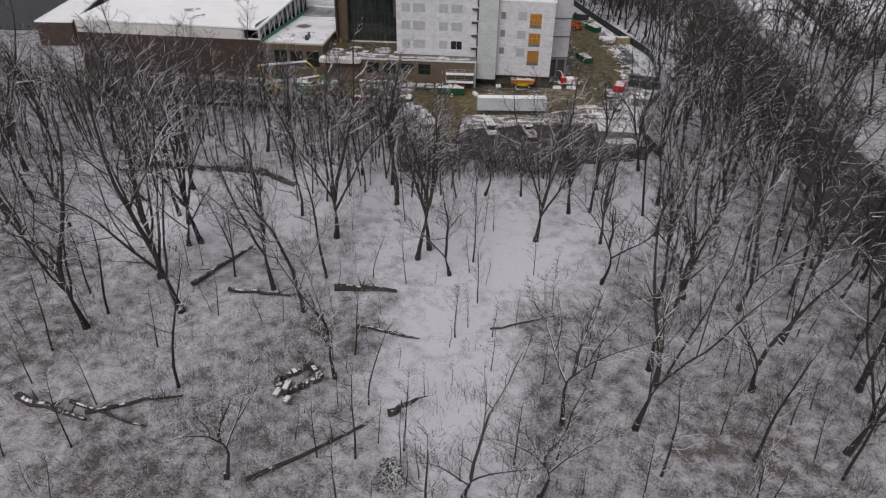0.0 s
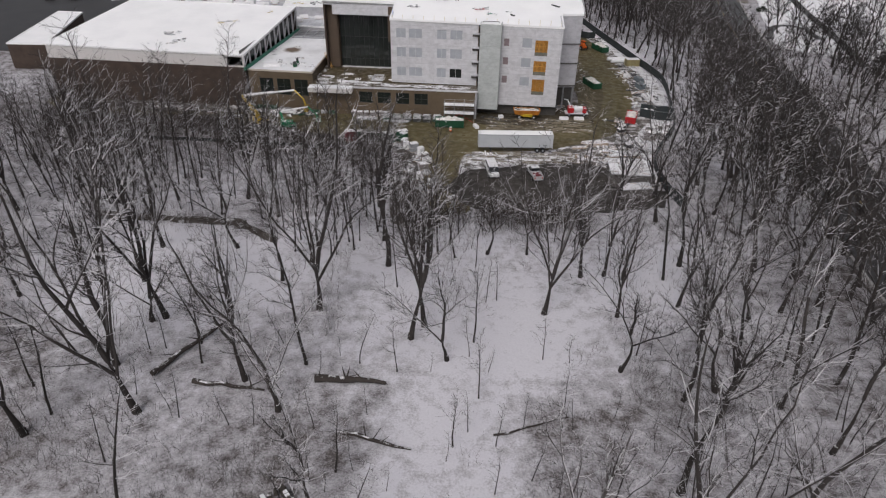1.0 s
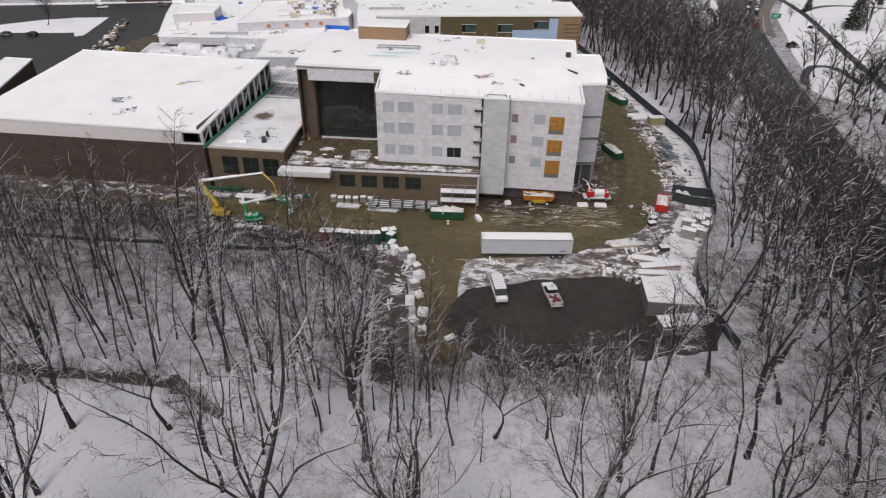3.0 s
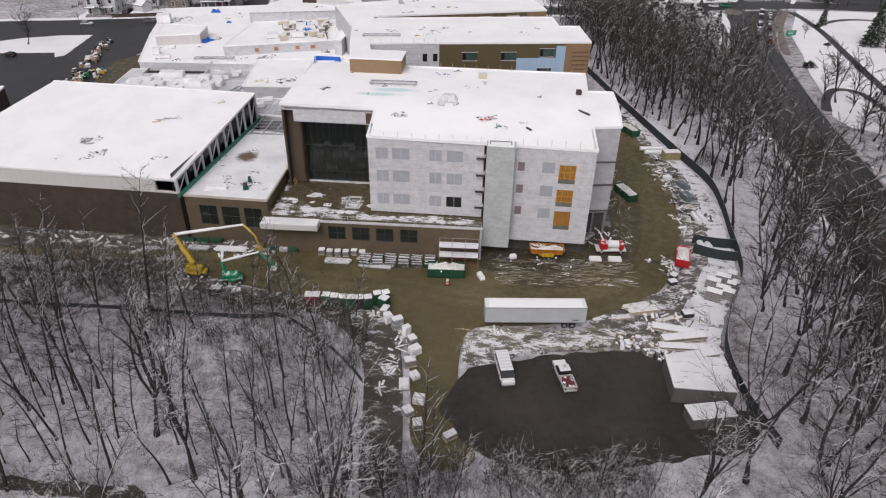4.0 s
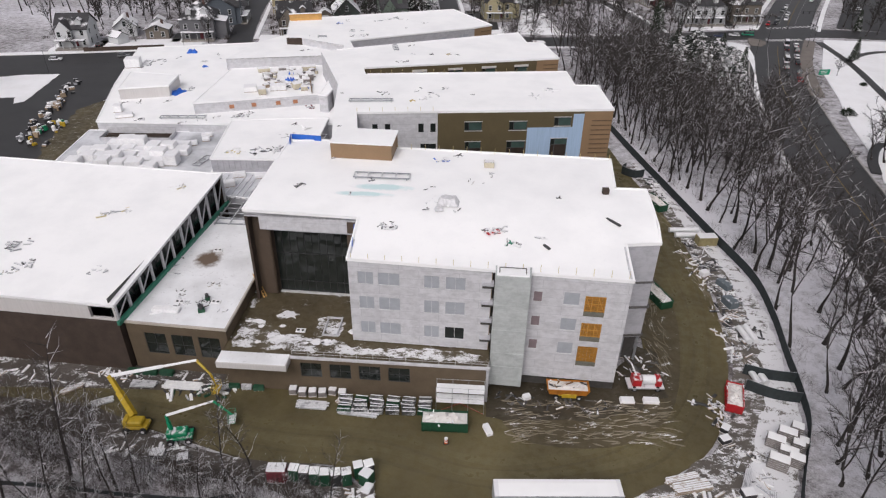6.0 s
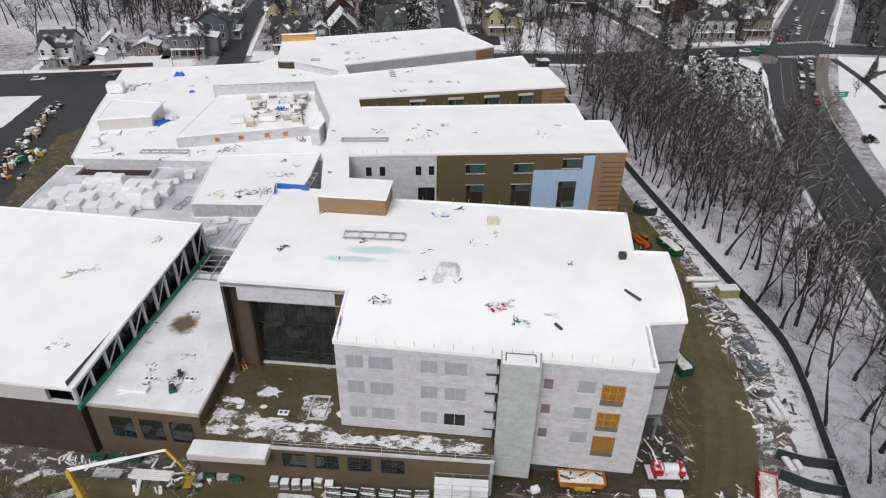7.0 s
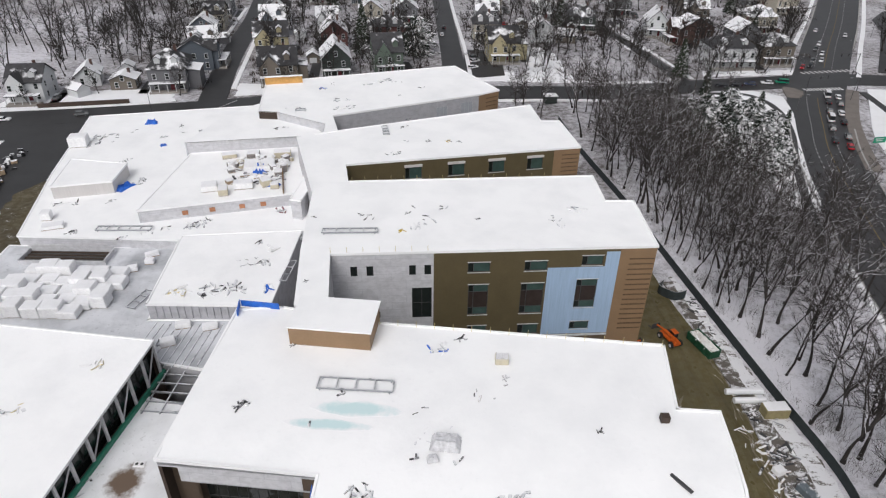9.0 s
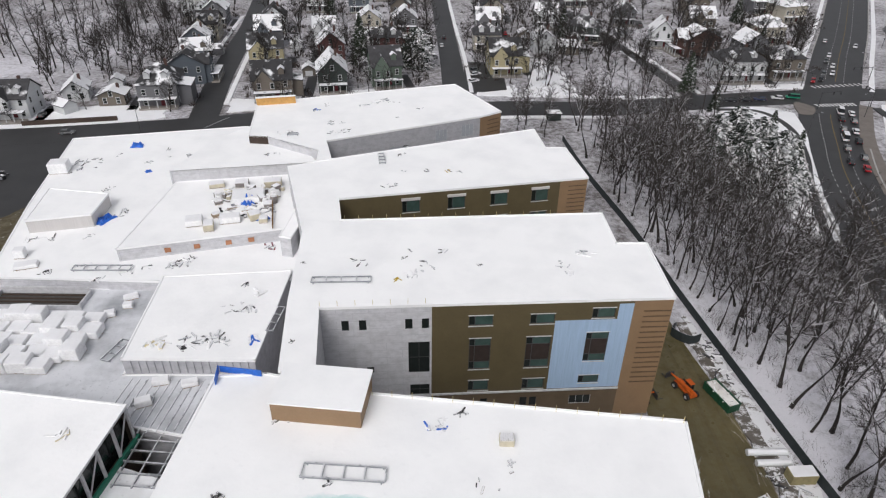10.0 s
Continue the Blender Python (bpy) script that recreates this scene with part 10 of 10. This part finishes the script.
for i in range(7):
    for j in range(5):
        if (i, j) in ((6, 0), (0, 4)):
            continue
        x, y = -79.0 + i * 3.1 + r9.uniform(-0.4, 0.4) + (1.2 if j % 2 else 0), 221.4 + j * 3.0 + r9.uniform(-0.4, 0.4)
        wrapped_pallet(x, y, 10.42, r9.uniform(2.9, 3.6), r9.uniform(2.6, 3.1), r9.choice([1.2, 1.4, 2.2, 2.3, 2.5]), r9.uniform(-4, 4) + 3, None, "bulky white wrapped insulation bundle under snow", "wrapped insulation bundles")
for x, y in ((-56.8, 240.6), (-56.2, 238.0), (-58.4, 235.4), (-43.9, 214.3), (-43.0, 218.8), (-38.4, 218.6)):
    wrapped_pallet(x, y, 10.42, r9.uniform(1.6, 2.6), r9.uniform(1.0, 1.6), r9.uniform(0.5, 1.1), r9.uniform(0, 30), None, "low white bundle in thin snow", "wrapped insulation bundles")

# tarpaulin-covered pile, condenser cover, boxes
t = thing("covered_pile", (0.8, 182.6, main_top(0, 182.6) + 0.02), "roofing pile under a loose grey-white sheet", "covered pile")
for (bx, by, L, W, H, rz), nm in (((0.4, 0.3, 3.4, 2.3, 1.15, -6), "sheet"), ((-1.0, -1.9, 1.3, 0.9, 0.7, 12), "sheet")):
    s = Shape()
    nx, ny = 12, 9
    for i in range(nx + 1):
        for j in range(ny + 1):
            u, v = i / nx * 2 - 1, j / ny * 2 - 1
            e = max(abs(u), abs(v))
            k = 1.0 if e < 0.7 else 1 - ((e - 0.7) / 0.3) ** 0.7
            g = 1 + (0.22 if e > 0.95 else 0.0) * noise.noise(Vector((i, j, 3)))
            s.v.append((u * L / 2 * g, v * W / 2 * g, H * k * (0.93 + 0.12 * noise.noise(Vector((i * 0.5, j * 0.5, 2)))) + 0.02))
    s.f = [(i * (ny + 1) + j, (i + 1) * (ny + 1) + j, (i + 1) * (ny + 1) + j + 1, i * (ny + 1) + j + 1) for i in range(nx) for j in range(ny)]
    o = part(nm, s, M_SHEETGREY, t)
    o.location, o.rotation_euler = (bx, by, 0), (0, 0, radians(rz))
rubble(t, "weight", 22, (-3.0, 3.0, -2.6, 2.6), (0.2, 0.6), 0.0, C1, 310, True)
t = thing("roof_unit", (8.2, 196.2, 24.02), "pale louvred roof unit under snow", "roof unit")
s = Shape()
s.box((0, 0, 0.5), (1.7, 1.3, 1.0), 0, 0, 0.08)
part("casing", s, M_FADED, t)
for k in range(6):
    s = Shape()
    s.box((-0.65 + k * 0.26, 0.0, 1.04), (0.08, 1.2, 0.08))
    part("louvre", s, M_BLOCK, t)
t = thing("roof_hatch", (26.3, 186.7, 24.02), "small brown roof box", "roof box")
s = Shape()
s.box((0, 0, 0.45), (1.0, 0.9, 0.9), 0, 0, 0.05)
part("casing", s, M_BRICK, t)
for x, y, L, rz in ((26.0, 178.6, 2.8, -55), (15.4, 173.0, 1.4, -60)):
    t = thing("black_beam", Matrix.Translation((x, y, main_top(x, y) + 0.03)) @ Matrix.Rotation(radians(rz), 4, "Z"), "dark steel beam lying on the snowy roof", "beam", "dark beams")
    s = Shape()
    s.box((0, 0, 0.14), (L, 0.4, 0.24), 0, 0, 0.03)
    part("beam", s, M_DARKSTEEL, t)
t = thing("blue_sheet_corner", (-25.6, 205.3, 24.02), "blue tarpaulin fixed round the roof corner", "tarpaulin")
for c, sz, rz in (((-2.4, 0.6, 0.5), (0.12, 2.6, 1.0), 8), ((0.4, 1.4, 0.5), (5.6, 0.12, 1.0), -7)):
    s = Shape()
    s.box(c, sz, rz, 0, 0.02)
    part("sheet", s, M_TARP, t)


def roof_drain(x, y, z, rz):
    t = thing("roof_drain", Matrix.Translation((x, y, z)) @ Matrix.Rotation(radians(rz), 4, "Z"), "white double roof drain plate with dark holes", "roof drain", "roof drains")
    s = Shape()
    s.box((0, 0, 0.12), (1.5, 0.9, 0.2), 0, 0, 0.03)
    part("plate", s, M_SHEET, t)
    for dx in (-0.35, 0.35):
        s = Shape()
        s.rod((dx, 0, 0.2), (dx, 0, 0.25), 0.22, n=10)
        part("hole", s, M_DARKSTEEL, t)


for a in ((-39.5, 191.3, 9.12, 0), (-40.9, 175.9, 9.12, -4), (-21.3, 172.2, 6.72, -4), (-35.2, 176.0, 9.12, -8)):
    roof_drain(*a)
for x, y, w in ((-36.7, 176.6, 0.7), (-36.7, 173.6, 1.0)):
    t = thing("roof_vent", (x, y, 9.12), "small dark green roof vent with a cowl", "roof vent", "roof vents")
    s = Shape()
    s.box((0, 0, 0.3), (w, w * 0.8, 0.6), 20, 0, 0.05)
    part("base", s, M_GREEN, t)
    s = Shape()
    s.rod((0, 0, 0.6), (0, 0, 1.2), w * 0.35, w * 0.42, 9)
    part("cowl", s, M_DARKSTEEL, t)
t = thing("insulation_pack", Matrix.Translation((-42.2, 173.7, 9.12)) @ Matrix.Rotation(radians(-4), 4, "Z"), "long white insulation pack on the thin snow", "pack")
s = Shape()
s.box((0, 0, 0.3), (4.2, 1.2, 0.55), 0, 0, 0.06)
part("wrapper", s, M_SHEET, t)
t = thing("ladder", (-30.2, 182.0, 6.72), "orange-brown ladder from the deck to the annex roof", "ladder")
for o in (-0.25, 0.25):
    s = Shape()
    s.rod((1.4 + o * 0.6, -1.2 + o * 0.8, 0), (-0.7 + o * 0.6, 1.0 + o * 0.8, 3.4), 0.06, n=5)
    part("stile", s, M_PLY, t)
for k in range(9):
    f = (k + 0.5) / 9
    c = Vector((1.4 - 2.1 * f, -1.2 + 2.2 * f, 3.4 * f))
    s = Shape()
    s.rod(c + Vector((-0.15, -0.2, 0)), c + Vector((0.15, 0.2, 0)), 0.04, n=5)
    part("rung", s, M_PLY, t)
# thin melted streaks on the main roof
for k, (x, y, L, W) in enumerate(((-9.3, 187.7, 11.0, 2.4), (-12.2, 185.2, 10.4, 1.7))):
    s = Shape()
    n = 22
    s.v.append((0, 0, 0))
    pts = [(L / 2 * math.cos(2 * math.pi * i / n) * (1 + 0.12 * noise.noise(Vector((i * 0.8, k, 0)))), W / 2 * math.sin(2 * math.pi * i / n) * (1 + 0.4 * noise.noise(Vector((i * 0.9, k, 4))))) for i in range(n)]
    s = Shape()
    s.prism(pts, -0.01, 0.012)
    ob = tagged(new("melt_patch", s.mesh("melt_patch", M_MELT)), "pale green meltwater patch on the snowy roof", "melt patch", kind="structure")
    ob.matrix_world = Matrix.Translation((x, y, 24.03)) @ Matrix.Rotation(radians(-4), 4, "Z")
# safety posts along the roof edges
t = thing("edge_posts", (0, 0, 0), "row of thin safety posts along the roof edge", "safety posts")
for (x0, y0), (x1, y1), z in (((-8, 203.4), (29.6, 199.8), 24.1), ((-17.5, 220.7), (-2, 221.9), 24.5), ((-17.4, 246.4), (20, 249.8), 24.5), ((-12.4, 170.3), (26, 166.8), 21.5)):
    n = int(math.hypot(x1 - x0, y1 - y0) / 2.4)
    for i in range(n + 1):
        s = Shape()
        x, y = x0 + (x1 - x0) * i / n, y0 + (y1 - y0) * i / n
        s.rod((x, y, z - 0.3), (x, y, z + 0.95), 0.035, n=5)
        part("post", s, M_PURLIN, t)
based(t, 5, 205, 24)
# gatehouse by the street and boulders
t = thing("small_shed", Matrix.Translation((38.2, 364.5, 0)) @ Matrix.Rotation(radians(10), 4, "Z"), "small white shed with a snowy roof", "shed")
s = Shape()
s.box((0, 0, 1.3), (4.4, 3.0, 2.6))
part("wall", s, PAINTS["dark"], t)
s = Shape()
s.box((0, 0, 2.75), (5.0, 3.6, 0.3), 0, 3, 0.05)
part("roof", s, M_ROOF, t)
for x, y, rr in ((128, 292, 2.5), (149, 322, 1.3)):
    t = thing("shrub_mound", (x, y, 0), "dark rounded shrub mound in the snow", "shrub", "shrub mounds")
    s = Shape()
    r = random.Random(int(x))
    for k in range(260):
        a, b = r.uniform(0, 6.28), math.acos(r.uniform(0.0, 1.0))
        d = Vector((math.sin(b) * math.cos(a), math.sin(b) * math.sin(a), math.cos(b) * 0.8))
        p = d * rr * r.uniform(0.45, 0.85)
        s.rod(p, p + (d + Vector((r.gauss(0, .4), r.gauss(0, .4), r.gauss(0, .3)))) * rr * 0.35, 0.16, 0, 3, cap=False)
    part("foliage", s, M_CONIFER, t)
